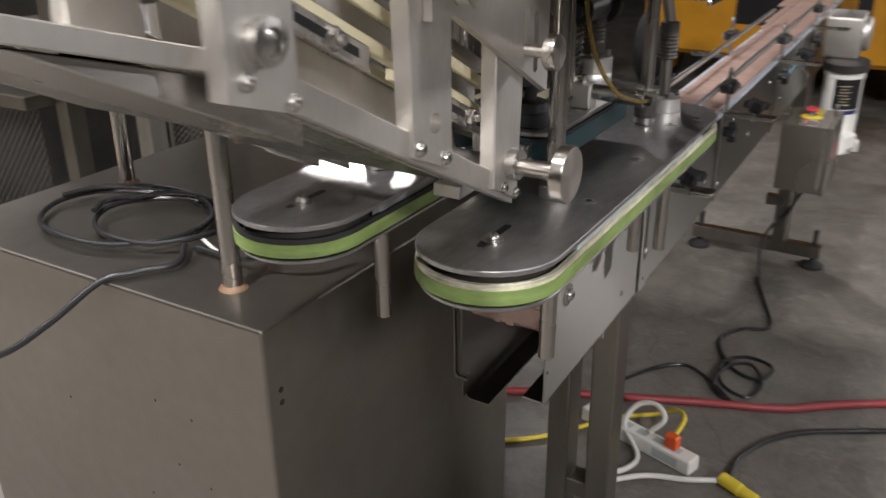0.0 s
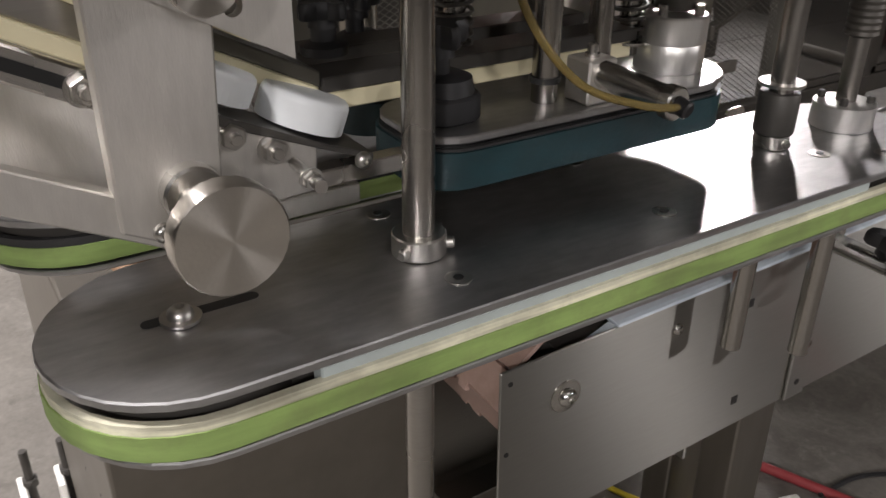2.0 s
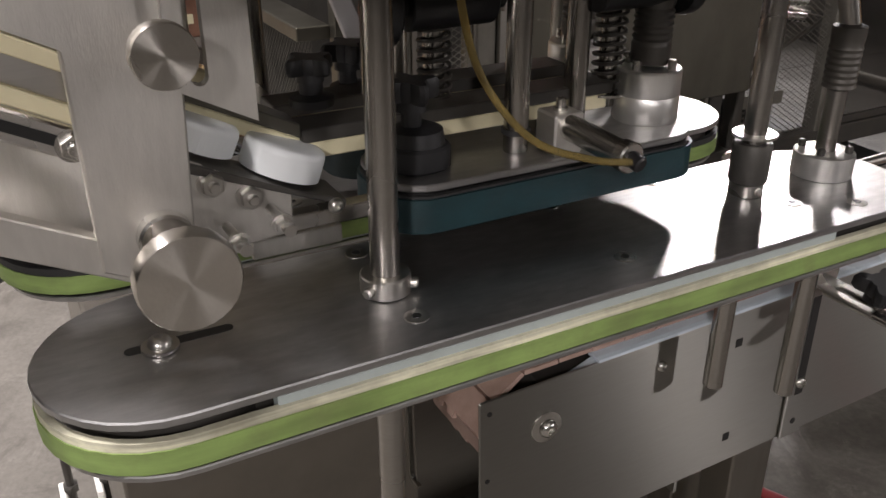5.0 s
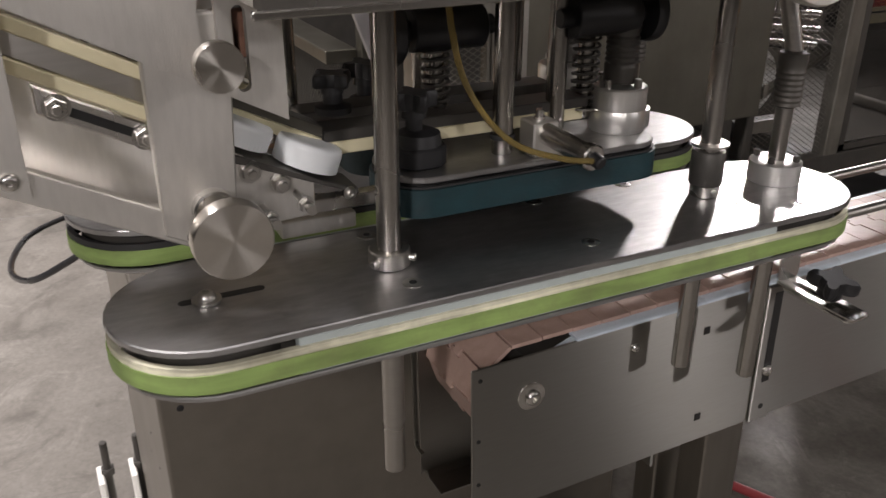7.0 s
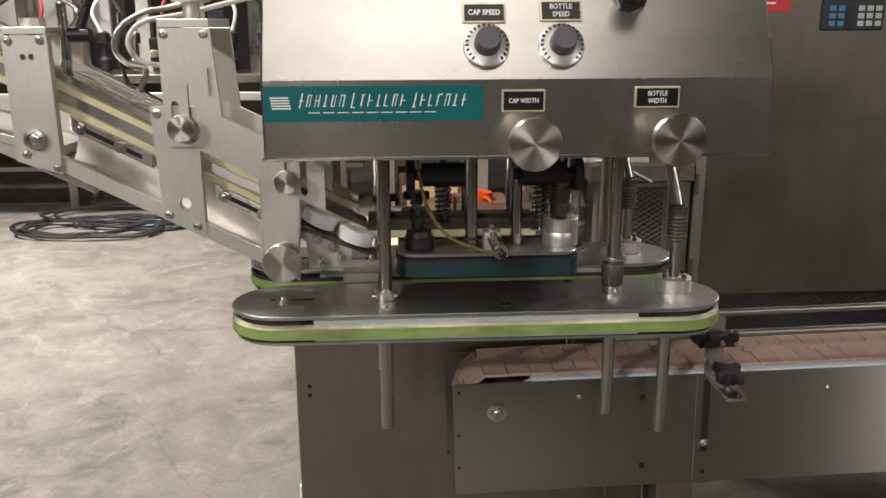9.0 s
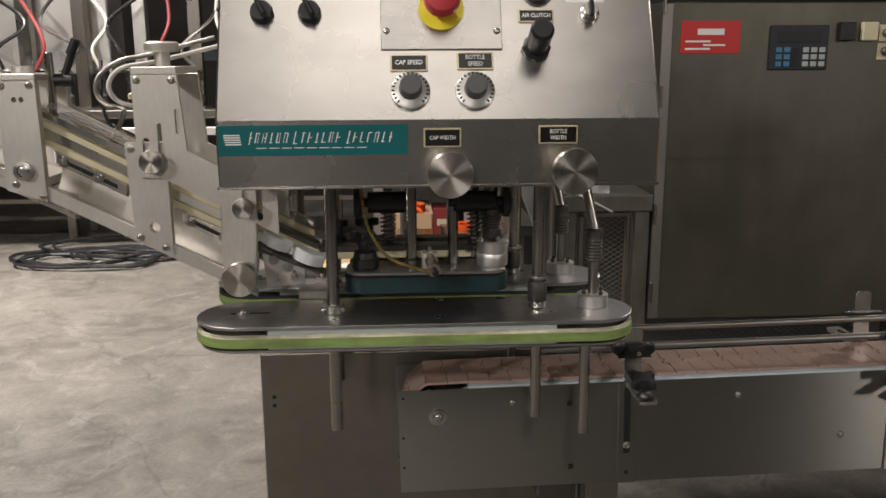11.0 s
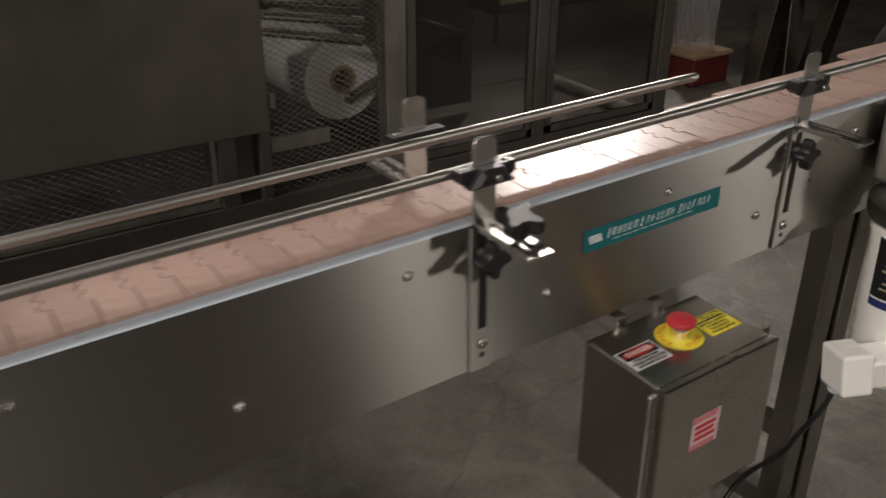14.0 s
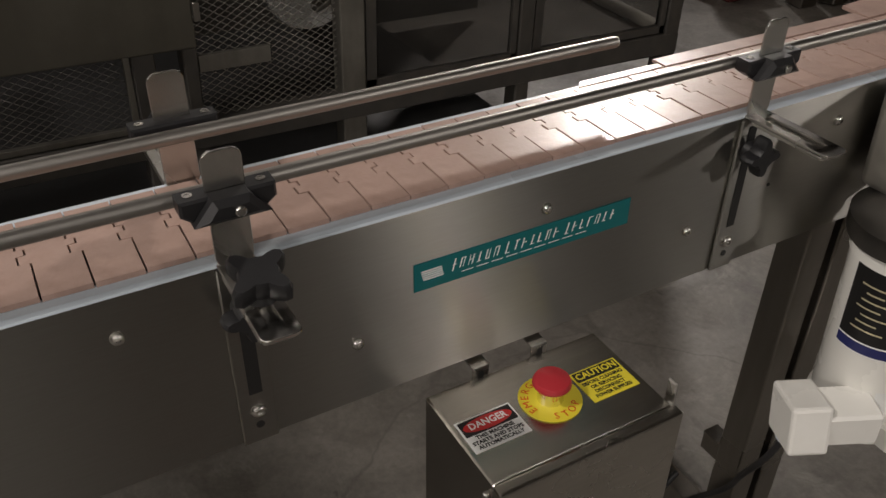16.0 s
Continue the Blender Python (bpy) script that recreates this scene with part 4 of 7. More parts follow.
clamps = thing("clamp_shaft", (-0.42, 0.9, 1.21), "black clamp knobs on shafts under the hood", "clamp")
for cy, cx, cz, end in ((0.900, -0.385, 1.219, -1), (1.052, -0.365, 1.222, 1)):
    part("clamp_body", rod((cx, cy, cz), (cx, cy + 0.070, cz), 0.019, 20), black_plastic, clamps, smooth=True)
    part("clamp_neck", rod((cx, cy - 0.012, cz), (cx, cy + 0.082, cz), 0.009, 16), black_plastic, clamps, smooth=True)
    part("clamp_disc", lathe([(0.012, 0), (0.026, 0.001), (0.028, 0.004), (0.028, 0.011), (0.025, 0.014), (0.012, 0.015)], (cx, cy - 0.024 if end < 0 else cy + 0.080, cz), (0, 1, 0), 28), black_plastic, clamps, "black disc knob", smooth=True)
    part("spring_rod", rod((cx - 0.02, cy + 0.035, 1.12), (cx - 0.02, cy + 0.035, 1.30), 0.008, 16), rod_steel, clamps, smooth=True)
    part("spring", tube([(cx - 0.02 + 0.0125 * math.cos(2 * math.pi * k / 8), cy + 0.035 + 0.0125 * math.sin(2 * math.pi * k / 8), 1.135 + 0.07 * k / 72) for k in range(73)], 0.0016, 6, 2), dark_frame, clamps, smooth=True)
    part("washer", lathe([(0.009, 0), (0.020, 0), (0.020, 0.002), (0.009, 0.002)], (cx - 0.02, cy + 0.035, 1.131), (0, 0, 1), 24), bright_steel, clamps, smooth=True)
shoe = part("cap_guide", merge(box(-0.405, -0.372, 0.815, 1.084, 1.134, 1.144, 0.001)), dark_frame, clamps, "dark steel guide bar")
part("guide_strip", box(-0.403, -0.374, 0.815, 1.080, 1.1215, 1.1335, 0.001), cream_plastic, clamps, "cream plastic guide strip")
part("cap_guide", merge(box(-0.468, -0.435, 0.815, 1.084, 1.134, 1.144, 0.001)), dark_frame, clamps)
part("guide_strip", box(-0.466, -0.437, 0.815, 1.080, 1.1215, 1.1335, 0.001), cream_plastic, clamps)

for sx in (-0.428,):
    part("clamp_post", lathe([(0.017, 1.144), (0.017, 1.150), (0.009, 1.153), (0.009, 1.166)], (sx, 0.843, 0), (0, 0, 1), 20), black_plastic, clamps, smooth=True)
    part("clamp_knob", turned(star_knob((0, 0, 0), (0, 0, 1), 0.021, 0.018, 4), pose(sx, 0.843, 1.162, 0, 0, 20)), black_plastic, clamps, smooth=True)

# ---- cap chute ----
chute = thing("cap_chute", (-0.42, 0.55, 1.08), "sloping aluminium cap chute with cream guide strips", "chute")
TAN = 0.515


def ramp_bar(y0, y1, z_mid_at, x0, x1, h, bev=0.001):
    """A bar that follows the chute's slope; z_mid_at is its middle height at y = 0.5."""
    pts = [(y0, z_mid_at - (y0 - 0.5) * TAN - h / 2), (y1, z_mid_at - (y1 - 0.5) * TAN - h / 2), (y1, z_mid_at - (y1 - 0.5) * TAN + h / 2), (y0, z_mid_at - (y0 - 0.5) * TAN + h / 2)]
    return prism(pts, "x", x0, x1, bev)


for rx in (-0.304, -0.548):
    part("side_rail", ramp_bar(0.385, 0.718, 1.203, rx, rx + 0.012, 0.024), aluminium, chute, "flat aluminium side rail")
part("tray", ramp_bar(0.385, 0.60, 1.190, -0.538, -0.302, 0.003), steel, chute, "bent steel chute tray")


def ramp_sheet(profile, y0, y1, thick=0.002):
    """A folded sheet along the slope; the profile gives x and the height at y = 0.5."""
    bm = bmesh.new()
    rows = [[bm.verts.new((x, y, z + lift - (y - 0.5) * TAN)) for x, z in profile] for y in (y0, y1) for lift in (0, thick)]
    n = len(profile)
    for a, b in ((0, 1), (1, 3), (3, 2), (2, 0)):
        for k in range(n - 1):
            bm.faces.new((rows[a][k], rows[a][k + 1], rows[b][k + 1], rows[b][k]))
    bmesh.ops.remove_doubles(bm, verts=bm.verts, dist=1e-6)
    bmesh.ops.recalc_face_normals(bm, faces=bm.faces)
    return bm


part("trough", ramp_sheet([(-0.305, 1.205), (-0.318, 1.200), (-0.332, 1.205), (-0.346, 1.219), (-0.356, 1.238), (-0.360, 1.262)], 0.40, 0.714), aluminium, chute, "curved bright trough beside the guides", True)
part("tray_wall", ramp_bar(0.385, 0.72, 1.222, -0.50, -0.495, 0.055), steel, chute)
lip = prism([(0.205, 1.317), (0.39, 1.264), (0.39, 1.278), (0.205, 1.331)], "x", -0.548, -0.302, 0.001)
part("feed_tray", lip, aluminium, chute, "flat feed tray ahead of the slope")
part("feed_side", prism([(0.236, 1.304), (0.399, 1.225), (0.43, 1.210), (0.43, 1.246), (0.39, 1.262), (0.22, 1.311)], "x", -0.54, -0.312, 0.001), steel, chute)
for cx, ye in ((-0.335, 0.712), (-0.465, 0.80)):
    part("guide_strip", ramp_bar(0.20, ye, 1.3065, cx, cx + 0.013, 0.011), cream_plastic, chute, "cream plastic guide strip")
    part("guide_strip", ramp_bar(0.20, ye - 0.01, 1.2775, cx, cx + 0.013, 0.011), cream_plastic, chute, "cream plastic guide strip")
    part("guide_bar", ramp_bar(0.20, ye, 1.3225, cx - 0.001, cx + 0.012, 0.012), steel, chute, "steel bar along the guide strip")
    part("guide_bar", ramp_bar(0.20, ye - 0.01, 1.292, cx - 0.002, cx + 0.008, 0.018), steel, chute)
part("guide_strip", prism([(0.66, 1.203), (0.8145, 1.126), (0.8145, 1.1375), (0.66, 1.214)], "x", -0.402, -0.376, 0.001), cream_plastic, chute, "cream plastic guide strip")
part("guide_bar", prism([(0.66, 1.2145), (0.8145, 1.138), (0.8145, 1.148), (0.66, 1.226)], "x", -0.405, -0.373, 0.001), old_steel, chute, "dull steel bar along the guide strip")
tube_clear = part("cover_tube", tube([(-0.33, 0.40, 1.395), (-0.33, 0.45, 1.37), (-0.33, 0.5, 1.344), (-0.33, 0.545, 1.32)], 0.008, 14, 3), clear_film, chute, "clear tube along the guide", True)
for y0, y1 in ((0.405, 0.515), (0.600, 0.715)):
    bar = part("slotted_bar", ramp_bar(y0, y1, 1.262, -0.322, -0.314, 0.020, 0.0015), steel, chute, "slotted adjusting bar")
    part("slot", ramp_bar(y0 + 0.02, y1 - 0.015, 1.262, -0.3138, -0.3134, 0.007, 0), black_ink, bar)
    for yy in (y0 + 0.013, y0 + 0.066):
        part("nut", hex_nut((-0.314, yy, 1.262 - (yy - 0.5) * TAN), (1, 0, 0), 0.0075, 0.006), bright_steel, bar, smooth=False)

# bracket plates
FR = (-0.303, -0.287)
first = part("bracket_plate", holed_plate([(0.338, 1.262), (0.398, 1.243), (0.397, 1.432), (0.338, 1.430)], [round_slot(0.3635, 1.403, 1.403, 0.0042), round_slot(0.3745, 1.403, 1.403, 0.0042)], -0.302, -0.286), aluminium, chute, "thick aluminium bracket plate")
part("bracket_top", box(-0.43, -0.286, 0.338, 0.397, 1.4325, 1.442, 0.001), aluminium, first)
part("bracket_boss", lathe([(0.017, 0), (0.017, 0.012), (0.006, 0.012)], (-0.335, 0.362, 1.442), (0, 0, 1), 28), aluminium, first, smooth=True)
part("bracket_back", prism([(0.338, 1.262), (0.398, 1.243), (0.397, 1.432), (0.338, 1.430)], "x", -0.43, -0.416, 0.0012), aluminium, chute)
for hy, hz in ((0.346, 1.424), (0.388, 1.425), (0.353, 1.272), (0.392, 1.252)):
    part("bolt", bolt_head((-0.286, hy, hz), (1, 0, 0), 0.006, 0.004), bright_steel, first, smooth=True)
part("hub", merge(lathe([(0.0145, 0), (0.0145, 0.008), (0.009, 0.009), (0.009, 0.004)], (-0.286, 0.368, 1.293), (1, 0, 0), 28), lathe([(0.008, 0), (0.008, 0.006), (0.006, 0.007)], (-0.286, 0.368, 1.293), (1, 0, 0), 20)), bright_steel, first, smooth=True)
part("lever_post", rod((-0.33, 0.405, 1.37), (-0.33, 0.405, 1.475), 0.0065, 16), rod_steel, chute, smooth=True)
lever = part("clamp_lever", merge(rod((-0.335, 0.408, 1.431), (-0.335, 0.44, 1.431), 0.010, 20), rod((-0.335, 0.425, 1.436), (-0.335, 0.447, 1.49), 0.006, 16), rod((-0.335, 0.437, 1.47), (-0.335, 0.449, 1.495), 0.0075, 16)), black_plastic, chute, "black clamping lever", True)

arm_outline = [(0.545, 1.440), (0.545, 1.281), (0.580, 1.281), (0.760, 1.186), (0.760, 1.287), (0.692, 1.287), (0.623, 1.321), (0.614, 1.440)]
ARM_SLOTS = ((0.583, 1.292, 1.362, 0.0042), (0.5605, 1.31, 1.338, 0.0055), (0.7105, 1.235, 1.268, 0.0058), (0.731, 1.214, 1.262, 0.0048), (0.6105, 1.352, 1.385, 0.003))
arm = part("arm_plate", holed_plate(arm_outline, [round_slot(*row) for row in ARM_SLOTS], -0.2865, -0.2785), aluminium, chute, "stepped aluminium arm plate")
part("arm_plate", prism(arm_outline, "x", -0.438, -0.430, 0.001), aluminium, chute)
part("arm_block", box(-0.43, -0.2785, 0.545, 0.614, 1.4405, 1.452, 0.001), aluminium, arm)
part("height_knob", lathe([(0.012, 0), (0.012, 0.022), (0.026, 0.023), (0.0275, 0.026), (0.0275, 0.036), (0.024, 0.039)], (-0.345, 0.578, 1.452), (0, 0, 1), 36), aluminium, arm, "round height adjusting knob", True)
for by, bz in ((0.553, 1.432), (0.606, 1.432)):
    part("bolt", bolt_head((-0.2785, by, bz), (1, 0, 0), 0.006, 0.004), bright_steel, arm, smooth=True)
part("arm_knob", hand_knob((-0.2785, 0.571, 1.3075), (1, 0, 0), 0.0185, 0.011, 0.006, 0.012), knurl, arm, "turned steel hand knob", True)
part("arm_knob", hand_knob((-0.2785, 0.7095, 1.234), (1, 0, 0), 0.0165, 0.011, 0.006, 0.022), knurl, arm, "turned steel hand knob", True)

second = part("bracket_plate", holed_plate([(0.524, 1.335), (0.531, 1.178), (0.588, 1.153), (0.588, 1.335)], [round_slot(0.562, 1.199, 1.199, 0.0085)], *FR), aluminium, chute, "thick aluminium bracket plate")
for by, bz in ((0.5385, 1.1835), (0.577, 1.166), (0.533, 1.326)):
    part("bolt", bolt_head((-0.287, by, bz), (1, 0, 0), 0.0065, 0.005), bright_steel, second, smooth=True)
third = part("bracket_plate", prism([(0.667, 1.262), (0.667, 1.110), (0.717, 1.0845), (0.727, 1.262)], "x", *FR, 0.0012), aluminium, chute, "thick aluminium bracket plate")
for by, bz in ((0.6865, 1.1065), (0.7125, 1.0935)):
    part("bolt", bolt_head((-0.287, by, bz), (1, 0, 0), 0.0055, 0.0045), bright_steel, third, smooth=True)
part("hub", lathe([(0.0155, 0), (0.0155, 0.009), (0.014, 0.0105), (0.008, 0.0105)], (-0.287, 0.702, 1.126), (1, 0, 0), 32), bright_steel, third, smooth=True)
part("chute_knob", hand_knob((-0.287, 0.702, 1.1245), (1, 0, 0), 0.0275, 0.013, 0.0085, 0.050), knurl, third, "large turned steel hand knob", True)
for back_plate in ([(0.524, 1.335), (0.531, 1.178), (0.588, 1.153), (0.588, 1.335)], [(0.661, 1.262), (0.661, 1.108), (0.722, 1.0765), (0.724, 1.262)]):
    part("bracket_plate", prism(back_plate, "x", -0.565, -0.551, 0.0012), aluminium, chute)
part("cross_rod", rod((-0.55, 0.702, 1.1245), (-0.288, 0.702, 1.1245), 0.008, 16), dark_frame, chute, smooth=True)
part("cross_rod", rod((-0.55, 0.571, 1.3075), (-0.288, 0.571, 1.3075), 0.006, 16), bright_steel, chute, smooth=True)

# discharge end
def ridged_cap(x, y, z, r, h, tilt, worn):
    """A round screw cap lying in the chute's end, with a ribbed skirt and a rounded crown."""
    seg = 84
    bm = bmesh.new()
    rings = []
    for f, hh, teeth in ((1.0, 0.0, 1), (1.0, h * 0.74, 1), (0.992, h * 0.80, 0), (0.965, h * 0.93, 0), (0.90, h, 0), (0.55, h + 0.0004, 0)):
        rings.append([bm.verts.new(((r * f - (worn if teeth and k % 2 else 0)) * math.cos(2 * math.pi * k / seg), (r * f - (worn if teeth and k % 2 else 0)) * math.sin(2 * math.pi * k / seg), hh)) for k in range(seg)])
    for a, b in zip(rings, rings[1:]):
        for k in range(seg):
            bm.faces.new((a[k], a[(k + 1) % seg], b[(k + 1) % seg], b[k]))
    bm.faces.new(rings[0][::-1])
    bm.faces.new(rings[-1])
    bmesh.ops.recalc_face_normals(bm, faces=bm.faces)
    part("cap", turned(bm, pose(x, y, z, -tilt)), white_cap, chute, "white ribbed bottle cap", True)


ridged_cap(-0.372, 0.7395, 1.1480, 0.0275, 0.0185, 26, 0.0007)
ridged_cap(-0.366, 0.7945, 1.1210, 0.0280, 0.0205, 21, 0.0004)
part("nose_bar", prism([(0.712, 1.156), (0.80, 1.115), (0.83, 1.104), (0.83, 1.099), (0.712, 1.148)], "x", -0.375, -0.334, 0.0008), dark_frame, chute)
nutplate = part("nut_plate", prism([(0.722, 1.152), (0.793, 1.116), (0.792, 1.087), (0.728, 1.083)], "x", -0.342, -0.336, 0.001), aluminium, chute, "small plate with four nuts")
for ny, nz_ in ((0.7415, 1.132), (0.765, 1.119)):
    part("nut", hex_nut((-0.336, ny, nz_), (1, 0, 0), 0.0075, 0.006), bright_steel, nutplate)
for ny, nz_ in ((0.747, 1.103), (0.776, 1.110)):
    part("stud", merge(rod((-0.334, ny, nz_), (-0.306, ny + 0.004, nz_ - 0.006), 0.0032, 14), hex_nut((-0.314, ny + 0.002, nz_ - 0.004), (1, 0, -0.15), 0.0058, 0.0045), lathe([(0.0042, 0), (0.0042, 0.003)], (-0.306, ny + 0.004, nz_ - 0.006), (1, 0, 0), 16)), bright_steel, nutplate)
part("outlet_bar", box(-0.350, -0.336, 0.792, 0.872, 1.087, 1.0985, 0.001), steel, chute)
part("outlet_bolt", bolt_head((-0.334, 0.822, 1.1015), (1, 0, 0), 0.0055, 0.005), bright_steel, chute, smooth=True)
part("bearing_block", merge(box(-0.42, -0.385, 0.775, 0.845, 1.047, 1.062, 0.001)), aluminium, chute)

blockw = thing("levelling_bracket", (-1.32, 0.60, 0.0), "white steel floor bracket with threaded studs", "bracket")
for k, (bx0, by0) in enumerate(((-1.345, 0.575), (-1.345, 0.640))):
    plate = part("bracket_plate", prism([(bx0, 0.0), (bx0 + 0.10, 0.0), (bx0 + 0.075, 0.17), (bx0 + 0.01, 0.17)], "y", by0, by0 + 0.012, 0.002), white_paint, blockw)
    part("stud", merge(rod((bx0 + 0.035, by0 + 0.022, 0.05), (bx0 + 0.035, by0 + 0.022, 0.245), 0.008, 14), lathe([(0.015, 0.165), (0.015, 0.180)], (bx0 + 0.035, by0 + 0.022, 0), (0, 0, 1), 6)), dark_frame, plate)
part("bracket_foot", box(-1.36, -1.22, 0.55, 0.66, 0.0, 0.012, 0.002), white_paint, blockw)

# ---- conveyor ----
XF, XB = -0.3455, -0.4835
ZT, ZB = 0.890, 0.6985
RISE, PIVOT = 1.15, (-0.42, 1.3, 0.8)
conveyor = thing("conveyor", (-0.42, 2.4, 0.0), "stainless table top conveyor with salmon plastic chain", "conveyor")
SEAMS = (1.364, 1.873, 2.475, 3.045, 3.62)
ENDS = (0.948,) + SEAMS + (4.35,)
for k in range(len(ENDS) - 1):
    y0, y1 = ENDS[k] + (0.0 if k == 0 else 0.001), ENDS[k + 1] - 0.001
    front = part("side_panel", box(XF - 0.003, XF, y0, y1, ZB - 0.006, ZT, 0.0008), steel_panel, conveyor, "brushed stainless side panel")
    part("panel_flange", box(XF - 0.035, XF - 0.0035, y0, y1, ZB - 0.006, ZB - 0.003, 0.0005), steel_panel, front)
    part("side_panel", box(XB, XB + 0.003, y0, y1, ZB - 0.006, ZT, 0.0008), steel_panel, conveyor)
end_plate = part("end_guard", prism([(-0.492, 0.70), (-0.488, 0.696), (-0.47, 0.696), (-0.47, 0.699), (-0.485, 0.70), (-0.4885, 0.705), (-0.4885, 0.885), (-0.492, 0.885)], "y", 0.944, 0.9485, 0), steel_panel, conveyor)
part("end_liner", merge(box(XB + 0.0035, XB + 0.0055, 0.947, 1.36, 0.662, 0.884, 0), prism([(XB + 0.004, 0.662), (XB + 0.010, 0.655), (XB + 0.045, 0.655), (XB + 0.045, 0.6575), (XB + 0.0112, 0.6575), (XB + 0.0062, 0.664)], "y", 0.955, 1.36, 0), box(XB + 0.006, XF - 0.006, 1.20, 1.204, 0.67, 0.80, 0)), steel_panel, conveyor, "folded steel liner of the conveyor end")
part("frame_core", box(XB + 0.012, XF - 0.012, 1.02, 4.33, 0.80, 0.878, 0.001), dark_frame, conveyor)
part("end_shaft", rod((XB, 1.02, 0.8385), (XF, 1.02, 0.8385), 0.0125, 20), bright_steel, conveyor, smooth=True)
part("wear_strip", prism([(XF - 0.016, ZT + 0.0004), (XF + 0.001, ZT + 0.0004), (XF + 0.0022, ZT + 0.0014), (XF + 0.0008, ZT + 0.0032), (XF - 0.0035, ZT + 0.0042), (XF - 0.016, ZT + 0.0042)], "y", 1.075, 4.35, 0.0006), white_plastic, conveyor, "bluish white plastic wear strip")
part("wear_strip", box(XB - 0.0015, XB + 0.016, 1.06, 4.35, ZT + 0.0004, ZT + 0.006, 0.0006), white_plastic, conveyor)
part("wear_nose", prism([(1.045, ZT - 0.010), (1.12, ZT + 0.0002), (1.075, ZT + 0.0002)], "x", XF - 0.012, XF - 0.0035, 0), white_plastic, conveyor)
BOLTS = [(1.154, 0.860, 0.006), (3.195, 0.851, 0.0065), (3.383, 0.7635, 0.0065)]
BOLTS += [(1.570 + 0.4035 * k, 0.8545 - 0.001 * k, 0.006) for k in range(4)] + [(1.769 + 0.4035 * k, 0.767 - 0.0012 * k, 0.0062) for k in range(4)]
for by, bz, br in BOLTS:
    part("bolt", bolt_head((XF, by, bz), (1, 0, 0), br, 0.005), bright_steel, conveyor, smooth=True)
big = part("end_washer", lathe([(0.0165, 0), (0.0165, 0.0015), (0.013, 0.0025)], (XF, 1.0195, 0.8385), (1, 0, 0), 28), bright_steel, conveyor, smooth=True)
part("end_bolt", bolt_head((XF + 0.002, 1.0195, 0.8385), (1, 0, 0), 0.0095, 0.007), bright_steel, big, smooth=True)
for hy, hz in ((1.259, 0.853), (1.262, 0.729)):
    part("square_hole", box(XF + 0.0001, XF + 0.0006, hy - 0.0045, hy + 0.0045, hz - 0.005, hz + 0.005, 0), black_ink, conveyor)
for hy, hz in ((0.958, 0.876), (0.956, 0.80), (0.956, 0.742), (3.10, 0.79)):
    part("small_hole", lathe([(0.0025, 0), (0.0025, 0.0006)], (XF, hy, hz), (1, 0, 0), 10), black_ink, conveyor)

# joint strips with a long slot
for sy in SEAMS:
    strip = part("joint_strip", box(XF + 0.0005, XF + 0.0045, sy - 0.0165, sy + 0.0165, ZB - 0.006, ZT - 0.001, 0.001), steel_panel, conveyor, "slotted steel joint strip")
    part("slot", box(XF + 0.0047, XF + 0.005, sy - 0.006, sy + 0.006, 0.752, 0.880, 0), black_ink, strip)
    part("strip_bolt", bolt_head((XF + 0.0045, sy, 0.768 if sy < 1.5 else 0.731), (1, 0, 0), 0.0075, 0.005), bright_steel, strip, smooth=True)
    part("strip_hole", lathe([(0.004, 0), (0.004, 0.0006)], (XF + 0.0045, sy, 0.714), (1, 0, 0), 12), black_ink, strip)

# legs
for ly, lw in ((1.292, 0.062), (3.222, 0.047)):
    drop = -(ly + 0.03 - PIVOT[1]) * math.tan(radians(RISE))
    for lx0, lx1 in ((-0.400, -0.353), (-0.483, -0.440))[:2 if ly < 2 else 1]:
        part("leg", box(lx0, lx1, ly, ly + lw, drop + 0.06, 0.79, 0.003, 2), leg_steel, conveyor, "square steel tube leg")
    base = part("base_bar", box(-0.70, -0.22, ly + 0.004, ly + lw - 0.004, drop + 0.045, drop + 0.095, 0.003, 2), leg_steel, conveyor)
    part("cross_bar", box(-0.441, -0.399, ly + 0.008, ly + lw - 0.008, drop + 0.23, drop + 0.27, 0.002), leg_steel, conveyor)
    for fx in (-0.675, -0.245):
        part("levelling_foot", lathe([(0.042, 0), (0.042, 0.012), (0.018, 0.026), (0.009, 0.03), (0.009, 0.15), (0.006, 0.152)], (fx, ly + 0.031, drop), (0, 0, 1), 24), black_rubber, conveyor, "black levelling foot", True)

part("leg", box(-0.400, -0.353, 3.288, 3.333, 0.0, 0.79, 0.003, 2), leg_steel, conveyor, "square steel tube leg")

# chain: hinged links, each with an interlocking front edge
PITCH = 0.0381
CX0, CX1 = -0.4735, -0.3575


def link_mesh():
    """One table-top link, seen from above as a slab whose edges step round the hinge knuckles."""
    g = 0.00075
    h = PITCH / 2
    w = (CX1 - CX0) / 2
    lead = [(w, -h + g)]
    for x, before, after in ((0.16, 0.0, -0.0088), (-0.06, -0.0088, -0.0026), (-0.22, -0.0026, -0.0088), (-0.38, -0.0088, -0.0045)):
        lead += [(w * x, -h + g + before), (w * x - g, -h + g + after)]
    lead += [(-w, -h + g - 0.0045)]
    tail = [(x, y + PITCH - 2 * g) for x, y in lead]
    pts = lead + tail[::-1]
    bm = prism(pts, "z", -0.0048, 0.0, 0.0003)
    me = bpy.data.meshes.new("chain_link")
    bm.to_mesh(me)
    bm.free()
    me.materials.append(chain_pink)
    return me


